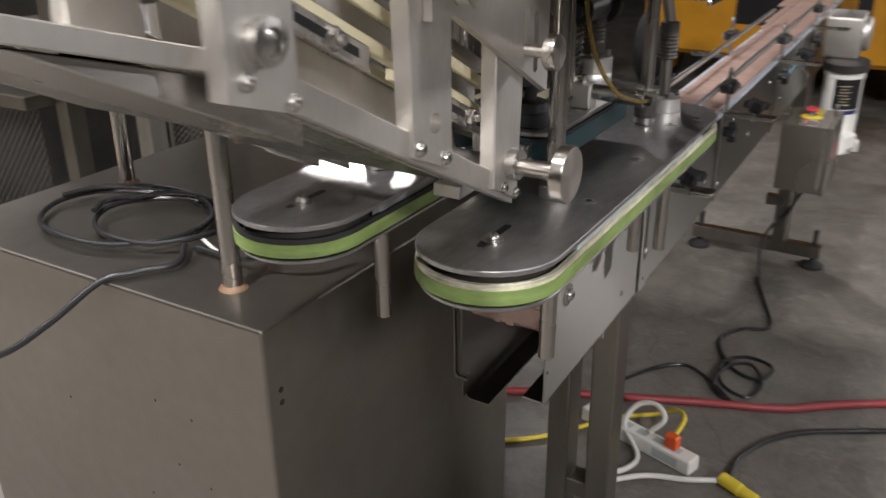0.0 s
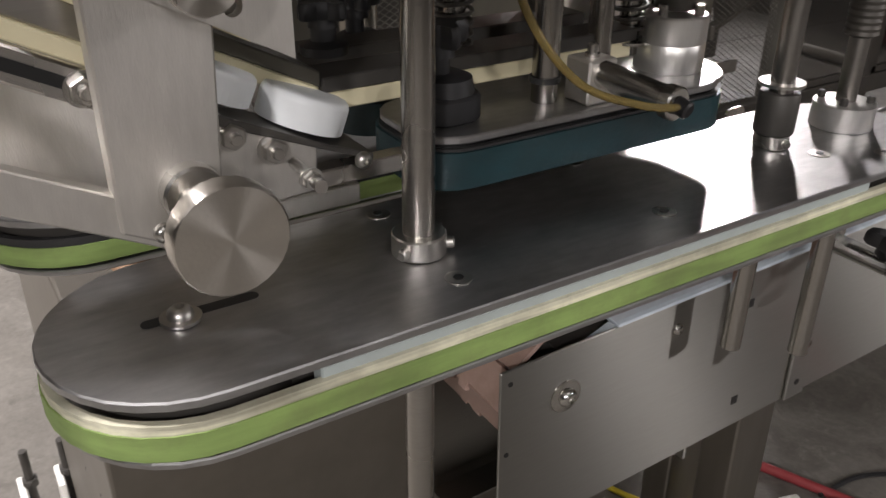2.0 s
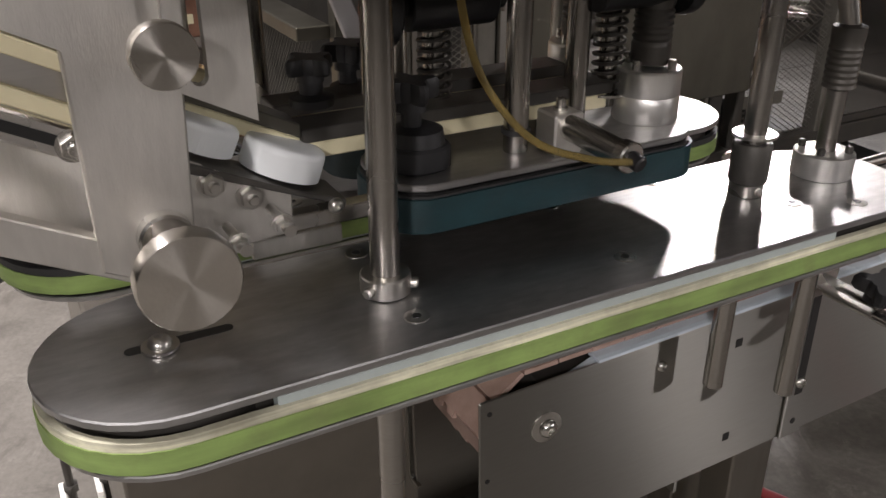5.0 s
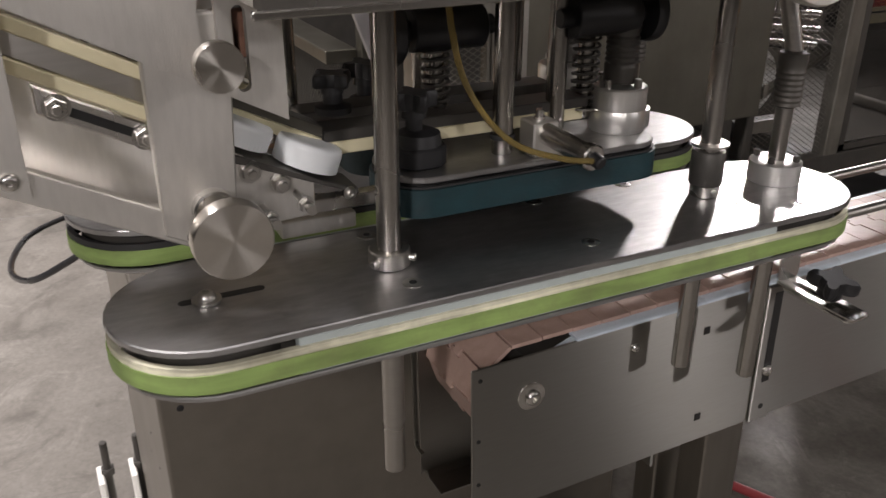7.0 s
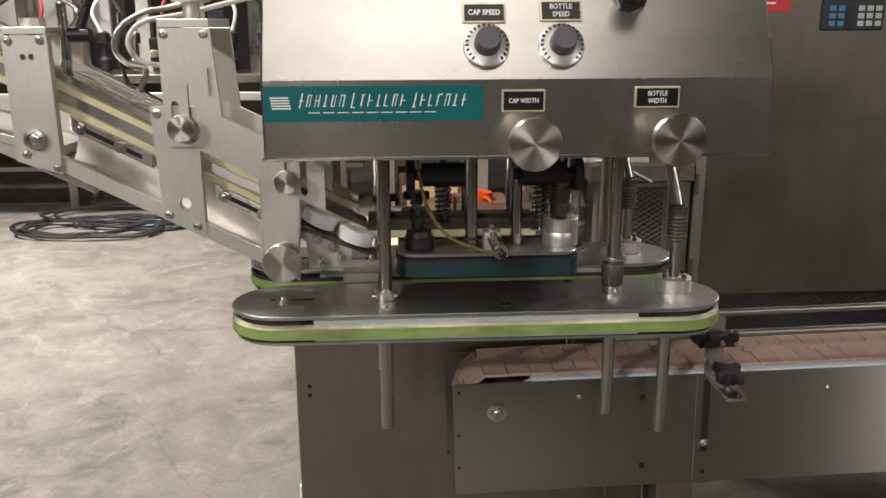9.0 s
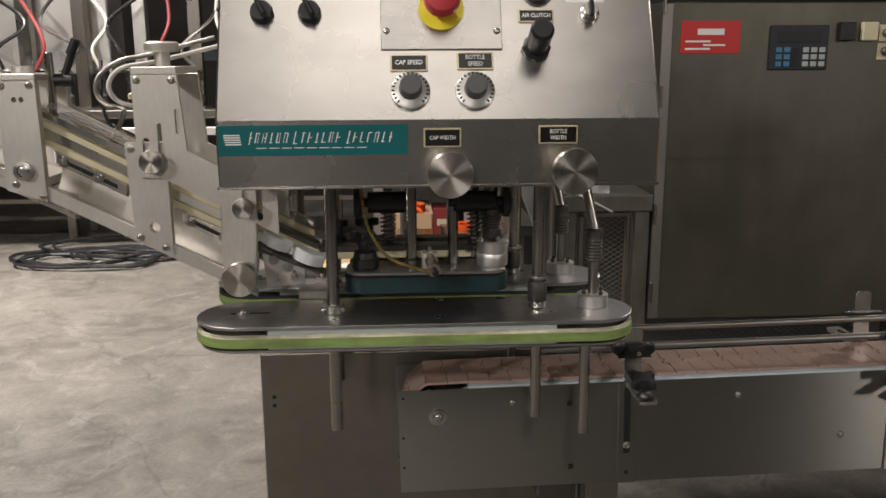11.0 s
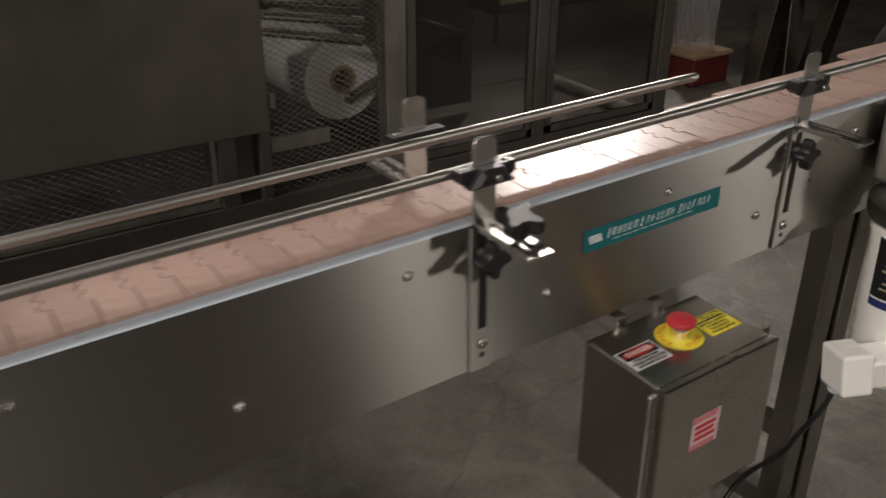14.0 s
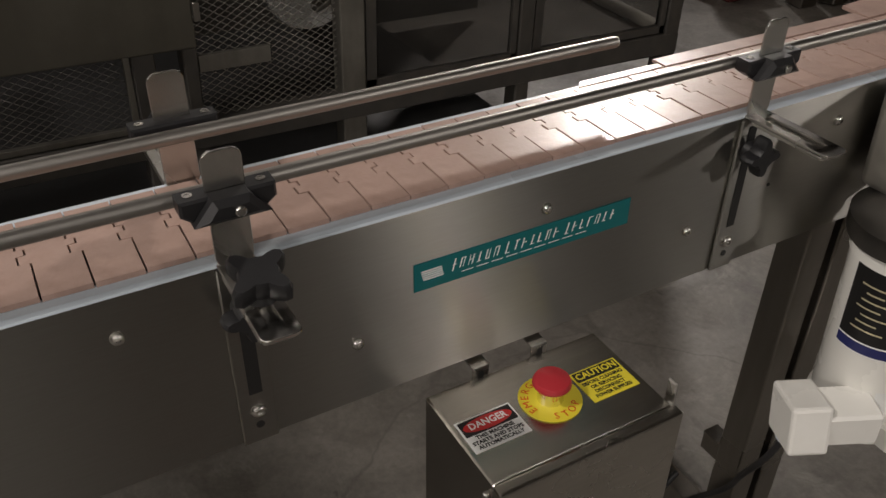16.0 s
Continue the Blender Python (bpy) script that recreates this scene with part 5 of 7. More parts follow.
LINK = link_mesh()
ZC = 0.8995
for k in range(90):
    lk = new("chain_link", LINK)
    lk.parent = conveyor
    y = 1.020 + PITCH * k
    lk.location = ((CX0 + CX1) / 2 + 0.42, y - 2.4, ZC + 0.0004 * math.sin(k * 1.7))
for k in range(1, 6):
    a = radians(36.0 * k)
    lk = new("chain_link", LINK)
    lk.parent = conveyor
    lk.location = ((CX0 + CX1) / 2 + 0.42, 1.020 - 0.061 * math.sin(a) - 2.4, 0.8385 + 0.061 * math.cos(a))
    lk.rotation_euler = (a, 0, 0)

# side deck beyond the guide rail end
part("side_plate", prism([(-0.487, 2.92), (-0.487, 3.034), (-0.475, 3.034), (-0.475, 2.91)], "z", 0.8965, 0.9003, 0.0005), chain_pink, conveyor)
part("side_plate", prism([(-0.4985, 3.036), (-0.4985, 3.39), (-0.475, 3.39), (-0.475, 3.036)], "z", 0.8965, 0.9008, 0.0005), chain_pink, conveyor)
part("side_plate", prism([(-0.524, 3.40), (-0.528, 3.44), (-0.528, 4.2), (-0.475, 4.2), (-0.475, 3.392)], "z", 0.8965, 0.9016, 0.0005), chain_pink, conveyor)


# ---- guide rails and their brackets ----
def rail_bracket(x, side, y, arm_z, top, knobs):
    """A bent strap with a slotted arm, an upright, a rail clamp and star knobs; side +1 stands on the front panel."""
    br = thing("rail_bracket", (x, y, ZT), "steel guide rail bracket with black clamp and star knobs", "bracket", "guide rail brackets")
    s = side
    w = 0.0155
    xu = x + s * 0.0065

    def span(a, b):
        return min(xu + s * a, xu + s * b), max(xu + s * a, xu + s * b)

    part("slotted_arm", merge(box(*span(0.0, 0.094), y - w, y - 0.0055, arm_z, arm_z + 0.003, 0.0006), box(*span(0.0, 0.094), y + 0.0055, y + w, arm_z, arm_z + 0.003, 0.0006),
                              prism([(p[0], p[1]) for p in rounded(*span(0.086, 0.104), y - w, y + w, 0.006)], "z", arm_z, arm_z + 0.003, 0.0006), box(*span(-0.003, 0.012), y - w, y + w, arm_z, arm_z + 0.003, 0.0006)), bright_steel, br, "slotted steel arm")
    part("lower_arm", prism(rounded(*span(0.004, 0.100), y - w, y + w, 0.006), "z", arm_z - 0.0042, arm_z - 0.0008, 0.0006), bright_steel, br)
    part("upright", prism(rounded(y - w, y + w, arm_z + 0.001, top, 0.008), "x", *span(-0.0032, -0.0002), 0.0005), bright_steel, br, "flat steel upright")
    xc = xu - s * 0.003
    zc = 0.953
    cl = part("clamp", merge(prism([(y - 0.037, zc - 0.004), (y - 0.029, zc - 0.010), (y + 0.029, zc - 0.010), (y + 0.037, zc - 0.004), (y + 0.037, zc + 0.0085), (y - 0.037, zc + 0.0085)], "x", xc - 0.010, xc + 0.010, 0.002),
                             prism([(y - 0.030, zc - 0.0105), (y + 0.030, zc - 0.0105), (y + 0.014, zc + 0.009), (y - 0.014, zc + 0.009)], "x", *span(-0.004, 0.019), 0.005)), black_plastic, br, "black plastic rail clamp")
    for oy in (-0.028, 0.028):
        part("clamp_screw", lathe([(0.0040, 0), (0.0040, 0.0008), (0.0022, 0.0008), (0.0020, 0.0002)], (xc, y + oy, zc + 0.0086), (0, 0, 1), 14), bright_steel, cl)
    part("clamp_nut", rod((xu + s * 0.018, y + 0.004, zc - 0.001), (xu + s * 0.0225, y + 0.004, zc - 0.001), 0.0045, 14), bright_steel, cl, smooth=True)
    if "top" in knobs:
        part("star_knob", turned(star_knob((0, 0, 0), (0, 0, 1), 0.028, 0.024, 4), pose(xu + s * 0.058, y, arm_z + 0.010, 6, 8, 35)), black_plastic, br, "black four lobed star knob", True)
        part("knob_stud", rod((xu + s * 0.058, y, arm_z - 0.010), (xu + s * 0.058, y, arm_z + 0.020), 0.0042, 12), bright_steel, br, smooth=True)
    if "low" in knobs:
        part("star_knob", star_knob((x + s * 0.0055, y, 0.852), (s, 0, 0), 0.023, 0.026, 4), black_plastic, br, "black four lobed star knob", True)
    return br


for yb, tp, kn in ((1.372, 0.992, ("top",)), (1.877, 0.992, ("top", "low")), (2.4755, 0.994, ("top", "low")), (3.044, 0.998, ("low",))):
    leaned(rail_bracket(XF, 1, yb, 0.893, tp, kn), RISE, PIVOT)
for yb in (1.355, 1.868, 2.472):
    leaned(rail_bracket(-0.473, -1, yb, 0.893, 1.003, ()), RISE, PIVOT)
for gx, gy0, gy1, label in ((-0.3560, 1.20, 4.30, "long round steel guide rail over the chain"), (-0.4565, 1.20, 2.939, "round steel guide rail with a free cut end")):
    rail = thing("guide_rail", (gx, (gy0 + gy1) / 2, 0.9535), label, "rail", "guide rails")
    part("rail_rod", rod((gx, gy0, 0.9535), (gx, gy1, 0.9535), 0.0064, 18), rail_steel, rail, smooth=True)
    for ge, gd in ((gy0, -0.0012), (gy1, 0.0012)):
        part("rail_end", rod((gx, ge, 0.9535), (gx, ge + gd, 0.9535), 0.0056, 18), alu_raw, rail, "bright cut end of the rail")
    leaned(rail, RISE, PIVOT)
leaned(conveyor, RISE, PIVOT)

wordmark_host = thing("conveyor_sign", (XF, 2.76, 0.82), "teal maker's sign with pale slanted bars on the panel", "sign")
wordmark(wordmark_host, facing_x(XF + 0.0002, 2.7615, 0.8175), 0.253, 0.0315)
leaned(wordmark_host, RISE, PIVOT)

# ---- stop switch box ----
sb = thing("switch_box", (-0.264, 2.749, 0.497), "small stainless switch box with red emergency stop", "control box")
bx = part("enclosure", box(-0.334, -0.205, 2.643, 2.855, 0.497, 0.7045, 0.002), box_steel, sb, "dull stainless enclosure")
part("door", merge(box(-0.2045, -0.190, 2.641, 2.857, 0.495, 0.7065, 0.003, 2)), box_steel, sb, "enclosure door with folded rim")
for hy in (2.709, 2.782):
    part("hanger", merge(box(-0.352, -0.336, hy - 0.010, hy + 0.010, 0.7145, 0.717, 0.0008), box(-0.337, -0.334, hy - 0.010, hy + 0.010, 0.690, 0.717, 0.0008)), bright_steel, sb, "folded steel hanger tab")
    part("hanger_slot", box(-0.3337, -0.3334, hy - 0.003, hy + 0.003, 0.699, 0.711, 0), black_ink, sb)
part("hinge", rod((-0.212, 2.6405, 0.515), (-0.212, 2.6405, 0.69), 0.0035, 12), steel, sb, smooth=True)
part("latch", merge(box(-0.215, -0.195, 2.857, 2.862, 0.66, 0.70, 0.001), box(-0.222, -0.210, 2.860, 2.863, 0.69, 0.725, 0.001)), bright_steel, sb)
EX, EY = -0.271, 2.752
rg = part("stop_ring", lathe([(0.0325, 0), (0.0325, 0.0012), (0.012, 0.0014)], (EX, EY, 0.7047), (0, 0, 1), 48), yellow_ink, sb, "round yellow emergency stop plate")


def ring_text(text, start, step, r, size, z):
    rows = []
    for k, ch in enumerate(text):
        a = radians(start - step * k)
        m = Matrix.Translation((EX + r * math.cos(a), EY + r * math.sin(a), z)) @ Matrix.Rotation(a - radians(90), 4, "Z")
        rows.append(lettering(ch, size, m, "CENTER", 0.0001))
    return merge(*rows)


part("ring_lettering", ring_text("EMERGENCY", 180 + 105, 21, 0.0255, 0.0115, 0.7063), orange_plastic, rg)
stop_rows = []
for k, ch in enumerate("STOP"):
    a = radians(-20 + 22 * k)
    m = Matrix.Translation((EX + 0.0255 * math.cos(a), EY + 0.0255 * math.sin(a), 0.7063)) @ Matrix.Rotation(a + radians(90), 4, "Z")
    stop_rows.append(lettering(ch, 0.0115, m, "CENTER", 0.0001))
part("ring_lettering", merge(*stop_rows), orange_plastic, rg)
part("collar", lathe([(0.0135, 0.0), (0.0135, 0.017), (0.0125, 0.018)], (EX, EY, 0.7062), (0, 0, 1), 36), chrome, rg, "shiny metal collar", True)
part("stop_button", lathe([(0.0125, 0.0165), (0.018, 0.018), (0.0198, 0.0205), (0.0198, 0.0225), (0.018, 0.0262), (0.009, 0.0292), (0.0, 0.0298)], (EX, EY, 0.7062), (0, 0, 1), 40), red_button, rg, "red mushroom stop button", True)


def flat_pose(x, y, z, deg=90):
    """Lies on a level top; the letters' tops point away from the aisle."""
    return Matrix.Translation((x, y, z)) @ Matrix.Rotation(radians(deg), 4, "Z")


DX, DY = -0.2655, 2.6805
dl = part("danger_label", turned(box(-0.0315, 0.0315, -0.0215, 0.0215, 0, 0.0004, 0), flat_pose(DX, DY, 0.7047)), white_ink, sb, "white danger sticker with red oval")
part("danger_band", turned(prism(rounded(-0.0295, 0.0295, -0.0005, 0.0195, 0.001), "z", 0.0005, 0.0007, 0), flat_pose(DX, DY, 0.7047)), black_ink, dl)
part("danger_oval", turned(prism([(0.0275 * math.cos(radians(a)), 0.0095 + 0.0085 * math.sin(radians(a))) for a in range(0, 360, 12)], "z", 0.0008, 0.001, 0), flat_pose(DX, DY, 0.7047)), red_ink, dl)
part("danger_lettering", lettering("DANGER", 0.0115, flat_pose(DX, DY, 0.7047) @ Matrix.Translation((0, 0.0095, 0.0012)), "CENTER", 0.0001, 0, 0.92, 0.02), white_ink, dl)
part("danger_lettering", merge(*[lettering(s, 0.0062, flat_pose(DX, DY, 0.7047) @ Matrix.Translation((0, -0.0045 - 0.0062 * k, 0.0006)), "CENTER", 0.0001, 0, 1.02, 0.035) for k, s in enumerate(("THIS MACHINE", "STARTS AND STOPS", "AUTOMATICALLY"))]), black_ink, dl)
QX, QY = -0.267, 2.8175
cl2 = part("caution_label", turned(box(-0.029, 0.029, -0.0225, 0.0225, 0, 0.0004, 0), flat_pose(QX, QY, 0.7047)), yellow_ink, sb, "yellow caution sticker")
part("caution_band", turned(prism(rounded(-0.027, 0.027, 0.0075, 0.021, 0.001), "z", 0.0005, 0.0007, 0), flat_pose(QX, QY, 0.7047)), black_ink, cl2)
part("caution_lettering", lettering("CAUTION", 0.0118, flat_pose(QX, QY, 0.7047) @ Matrix.Translation((0, 0.0142, 0.0009)), "CENTER", 0.0001, 0, 0.95, 0.02), yellow_ink, cl2)
part("caution_lettering", merge(*[lettering(s, 0.0064, flat_pose(QX, QY, 0.7047) @ Matrix.Translation((0, 0.003 - 0.0066 * k, 0.0006)), "CENTER", 0.0001, 0, 0.92, 0.03) for k, s in enumerate(("BEFORE CLEANING", "OR SERVICING", "DISCONNECT", "POWER SUPPLIES"))]), black_ink, cl2)
door_label = part("door_sticker", box(-0.1896, -0.1892, 2.70, 2.752, 0.588, 0.642, 0), label_pink, sb, "red and white striped door sticker")
stripes = [prism([(2.70 + 0.0052 * k, 0.632), (2.7026 + 0.0052 * k, 0.632), (2.7052 + 0.0052 * k, 0.642), (2.7026 + 0.0052 * k, 0.642)], "x", -0.189, -0.1888, 0) for k in range(9)]
stripes += [prism([(2.70 + 0.0052 * k, 0.588), (2.7026 + 0.0052 * k, 0.588), (2.7052 + 0.0052 * k, 0.597), (2.7026 + 0.0052 * k, 0.597)], "x", -0.189, -0.1888, 0) for k in range(9)]
part("sticker_stripes", merge(*stripes, *[box(-0.189, -0.1888, 2.706, 2.746 - 0.004 * (k % 2), 0.602 + 0.0095 * k, 0.608 + 0.0095 * k, 0) for k in range(3)]), red_ink, door_label)
part("cable", tube([(-0.28, 2.74, 0.498), (-0.28, 2.75, 0.42), (-0.33, 2.85, 0.30), (-0.36, 3.0, 0.25), (-0.37, 3.10, 0.30)], 0.0045, 10), cable_black, sb, "black power cable", True)

leaned(sb, RISE, (-0.27, 2.75, 0.70))

# ---- gear motor ----
motor = thing("gear_motor", (-0.25, 3.26, 0.42), "white gear motor hanging beside the conveyor", "motor")
MX, MY, MZ = -0.248, 3.274, 0.04
can = part("motor_can", lathe([(0.052, 0.45), (0.060, 0.455), (0.063, 0.465), (0.063, 0.70), (0.066, 0.702), (0.066, 0.722), (0.05, 0.724)], (MX, MY, 0), (0, 0, 1), 48), white_paint, motor, "white painted motor can", True)
part("motor_foot", lathe([(0.04, 0.422), (0.066, 0.426), (0.068, 0.432), (0.068, 0.452), (0.06, 0.457)], (MX, MY, 0), (0, 0, 1), 40), white_paint, motor, smooth=True)
part("motor_flange", lathe([(0.05, 0.722), (0.074, 0.724), (0.076, 0.73), (0.076, 0.752), (0.05, 0.758)], (MX, MY, 0), (0, 0, 1), 40), dark_frame, motor, "dark mounting flange", True)
part("gearbox", merge(box(-0.335, -0.215, MY - 0.005, MY + 0.13, 0.755, 0.90, 0.012, 3), lathe([(0.058, 0), (0.058, 0.018), (0.045, 0.024)], (-0.217, MY + 0.075, 0.83), (1, 0, 0), 36)), aluminium, motor, "grey cast gearbox", True)


def wrap(z0, z1, r, a0, a1, n=18):
    bm = bmesh.new()
    lo = [bm.verts.new((MX + r * math.cos(radians(a0 + (a1 - a0) * k / n)), MY + r * math.sin(radians(a0 + (a1 - a0) * k / n)), z0)) for k in range(n + 1)]
    hi = [bm.verts.new((v.co.x, v.co.y, z1)) for v in lo]
    for k in range(n):
        bm.faces.new((lo[k], lo[k + 1], hi[k + 1], hi[k]))
    return bm


nl = part("motor_label", wrap(0.592, 0.70, 0.0634, -108, -20), black_ink, can, "black and navy rating label")
part("label_band", wrap(0.575, 0.5915, 0.0635, -108, -20), blue_ink, can)
part("label_edge", wrap(0.5905, 0.593, 0.0637, -108, -20), white_ink, can)
part("label_edge", wrap(0.5735, 0.5755, 0.0637, -108, -20), white_ink, can)
part("label_bars", merge(*[wrap(0.61 + 0.011 * k, 0.6125 + 0.011 * k, 0.0636, -95 + 4 * (k % 3), -58 - 9 * (k % 2), 6) for k in range(7)]), brass_edge, can)
part("wire_label", wrap(0.465, 0.52, 0.0634, -45, -15), white_ink, can)
JX, JY, JZ = -0.241, 3.142, 0.491
JR = Euler((0, 0, radians(-28))).to_matrix().to_4x4()
jb = part("junction_box", turned(box(-0.036, 0.036, -0.026, 0.026, -0.036, 0.036, 0.005, 2), Matrix.Translation((JX, JY, JZ)) @ JR @ Matrix.Rotation(radians(-12), 4, "Y")), white_paint, motor, "white cable junction box")
part("box_neck", turned(box(-0.020, 0.040, -0.012, 0.075, -0.026, 0.026, 0.004), Matrix.Translation((JX, JY + 0.02, JZ)) @ JR), white_paint, motor)
part("foot_lug", box(MX + 0.045, MX + 0.085, MY - 0.045, MY - 0.01, 0.438, 0.478, 0.004), white_paint, motor)
part("cable_gland", rod((JX - 0.01, JY, JZ - 0.034), (JX - 0.014, JY, JZ - 0.054), 0.012, 16), white_plastic, jb, smooth=True)
part("cable", tube([(JX - 0.013, JY, JZ - 0.05), (JX - 0.03, JY, JZ - 0.11), (JX - 0.07, JY + 0.01, JZ - 0.20), (JX - 0.10, JY + 0.02, 0.22), (-0.42, 3.14, 0.08), (-0.38, 2.95, -0.02), (-0.30, 2.72, -0.03)], 0.005, 10), cable_black, motor, "black motor cable", True)
motor.location.z += MZ
leaned(motor, 5, (MX, MY, 0.62))

# ---- shrink wrapping machine behind the conveyor ----
FX = -1.78
wrapper = thing("wrapping_machine", (FX - 0.6, 2.6, 0.0), "large dull steel wrapping machine with mesh guards", "machine")
cab = part("electrical_cabinet", box(FX - 0.19, FX + 0.02, 1.835, 2.80, 0.555, 1.64, 0.004, 2), old_steel, wrapper, "dull steel electrical cabinet")
part("cabinet_side_trim", box(FX + 0.0205, FX + 0.0235, 1.836, 1.87, 0.56, 1.635, 0.001), rail_steel, cab, "bright folded cabinet edge")
part("cabinet_seam", box(FX + 0.0205, FX + 0.0225, 1.875, 2.78, 1.128, 1.131, 0), old_steel, cab)
for hz in (0.62, 0.9, 1.3, 1.6):
    part("hinge", rod((FX + 0.026, 1.842, hz), (FX + 0.026, 1.842, hz + 0.07), 0.006, 12), leg_steel, cab, smooth=True)
    part("catch", box(FX + 0.02, FX + 0.03, 2.80, 2.815, hz, hz + 0.045, 0.002), leg_steel, cab)
rp = part("rating_plate", box(FX + 0.0205, FX + 0.023, 1.90, 2.10, 1.475, 1.58, 0.001), red_ink, cab, "red rating plate with pale bars")
part("plate_bars", merge(box(FX + 0.0232, FX + 0.0238, 1.955, 2.045, 1.535, 1.555, 0), *[box(FX + 0.0232, FX + 0.0238, 1.915 + 0.06 * (k % 2), 2.0 + 0.05 * (k % 2), 1.487 + 0.012 * k, 1.493 + 0.012 * k, 0) for k in range(3)]), white_ink, rp)
kp = part("keypad", box(FX + 0.0205, FX + 0.028, 2.20, 2.40, 1.42, 1.565, 0.003), blue_screen, cab, "dark keypad panel with blue and grey keys")
for r_ in range(3):
    for c_ in range(6):
        part("key", box(FX + 0.0282, FX + 0.031, 2.222 + 0.028 * c_ + (0.008 if c_ > 2 else 0), 2.242 + 0.028 * c_ + (0.008 if c_ > 2 else 0), 1.432 + 0.023 * r_, 1.448 + 0.023 * r_, 0.001), (blue_key, blue_key, black_plastic, grey_plastic, grey_plastic, grey_plastic)[c_], kp)
part("keypad_display", box(FX + 0.0282, FX + 0.030, 2.225, 2.375, 1.51, 1.545, 0.001), black_ink, kp)
for k, (by, bz) in enumerate(((2.46, 1.545), (2.535, 1.545))):
    part("push_button", box(FX + 0.0205, FX + 0.04, by - 0.027, by + 0.027, bz - 0.03, bz + 0.03, 0.003), black_plastic if k == 0 else cream_plastic, cab)
for by, bz in ((2.60, 1.54), (2.665, 1.54), (2.60, 1.48), (2.665, 1.48), (2.665, 1.415)):
    pb = part("button_plate", box(FX + 0.0205, FX + 0.024, by - 0.028, by + 0.028, bz - 0.027, bz + 0.027, 0.001), cream_plastic, cab)
    part("button", lathe([(0.016, 0), (0.016, 0.012), (0.012, 0.016)], (FX + 0.024, by, bz), (1, 0, 0), 20), leg_steel, pb, smooth=True)
for py0, py1 in ((1.52, 1.575), (1.775, 1.832), (3.175, 3.245), (3.74, 3.79), (4.32, 4.38), (2.645, 2.70), (2.765, 2.80)):
    top = 1.5 if py0 > 3 else (0.96 if py0 < 2 else 0.555)
    part("frame_post", box(FX - 0.05, FX + 0.01, py0, py1, 0.0, top, 0.004), frame_steel if py0 < 2.5 or 3.0 < py0 < 3.5 else dark_frame, wrapper)
part("shelf_beam", box(FX - 0.6, FX + 0.03, 1.49, 1.834, 0.945, 1.005, 0.006, 2), frame_steel, wrapper)
part("frame_rail", box(FX - 0.05, FX + 0.005, 2.802, 3.175, 0.955, 1.02, 0.003), frame_steel, wrapper)
part("frame_rail", box(FX - 0.05, FX + 0.012, 1.52, 4.38, 0.285, 0.355, 0.003), dark_frame, wrapper)
part("frame_rail", box(FX - 0.05, FX + 0.006, 1.52, 4.38, 0.03, 0.09, 0.003), dark_frame, wrapper)
part("upper_panel", box(FX - 0.03, FX - 0.01, 2.81, 3.12, 1.03, 1.5, 0.002), leg_steel, wrapper, "brighter steel upper panel")
tagged(part("mesh_screen", mesh_wires((FX - 0.01, 1.60, 0.33), (0, 1, 0), (0, 0, 1), 6, 68, 0.0285, 0.0088, 0.0013), mesh_steel, wrapper, "expanded metal guard"), kind="stuff")
part("mesh_frame", merge(box(FX - 0.015, FX + 0.005, 1.585, 1.60, 0.33, 0.935, 0.001), box(FX - 0.015, FX + 0.005, 1.765, 1.775, 0.33, 0.935, 0.001), box(FX - 0.015, FX + 0.005, 1.585, 1.775, 0.925, 0.94, 0.001)), leg_steel, wrapper)
tagged(part("mesh_screen", mesh_wires((FX - 0.012, 2.80, 0.36), (0, 1, 0), (0, 0, 1), 13, 66, 0.0285, 0.0088, 0.0010), mesh_steel, wrapper, "expanded metal guard"), kind="stuff")
tagged(part("mesh_screen", mesh_wires((FX - 0.012, 1.84, 0.375), (0, 1, 0), (0, 0, 1), 28, 19, 0.0285, 0.0088, 0.0011), dark_frame, wrapper, "expanded metal guard"), kind="stuff")
for y0, y1 in ((3.25, 3.735), (3.795, 4.315)):
    part("guard_pane", box(FX - 0.012, FX - 0.006, y0, y1, 0.36, 1.47, 0), tinted, wrapper, "tinted guard pane")
    part("pane_frame", merge(box(FX - 0.015, FX + 0.004, y0, y0 + 0.03, 0.36, 1.47, 0.001), box(FX - 0.015, FX + 0.004, y1 - 0.02, y1, 0.36, 1.47, 0.001), box(FX - 0.015, FX + 0.004, y0, y1, 0.36, 0.385, 0.001)), dark_frame, wrapper)
part("screen_frame", merge(box(FX - 0.013, FX + 0.004, 1.84, 2.645, 0.358, 0.374, 0.001), box(FX - 0.013, FX + 0.004, 2.628, 2.643, 0.375, 0.553, 0.001)), frame_steel, wrapper, "worn steel rim of the mesh guard")
part("cover_strip", box(FX - 0.010, FX + 0.004, 2.803, 2.985, 0.485, 0.528, 0.001), frame_steel, wrapper, "scuffed steel strip across the mesh")
for py0, py1 in ((1.576, 1.598), (1.752, 1.774)):
    part("post_web", box(FX - 0.03, FX - 0.001, py0, py1, 0.06, 0.944, 0.002), frame_steel, wrapper)
part("side_flap", prism([(1.385, 1.03), (1.445, 1.026), (1.515, 0.836), (1.455, 0.842)], "x", -1.915, -1.895, 0.003), flap_grey, wrapper, "pale grey sheet leaning off the shelf")
sign_box = part("sealing_box", box(-2.62, -2.42, 4.05, 4.85, 0.62, 1.2, 0.012, 2), black_plastic, wrapper, "black cover over the sealing jaws")
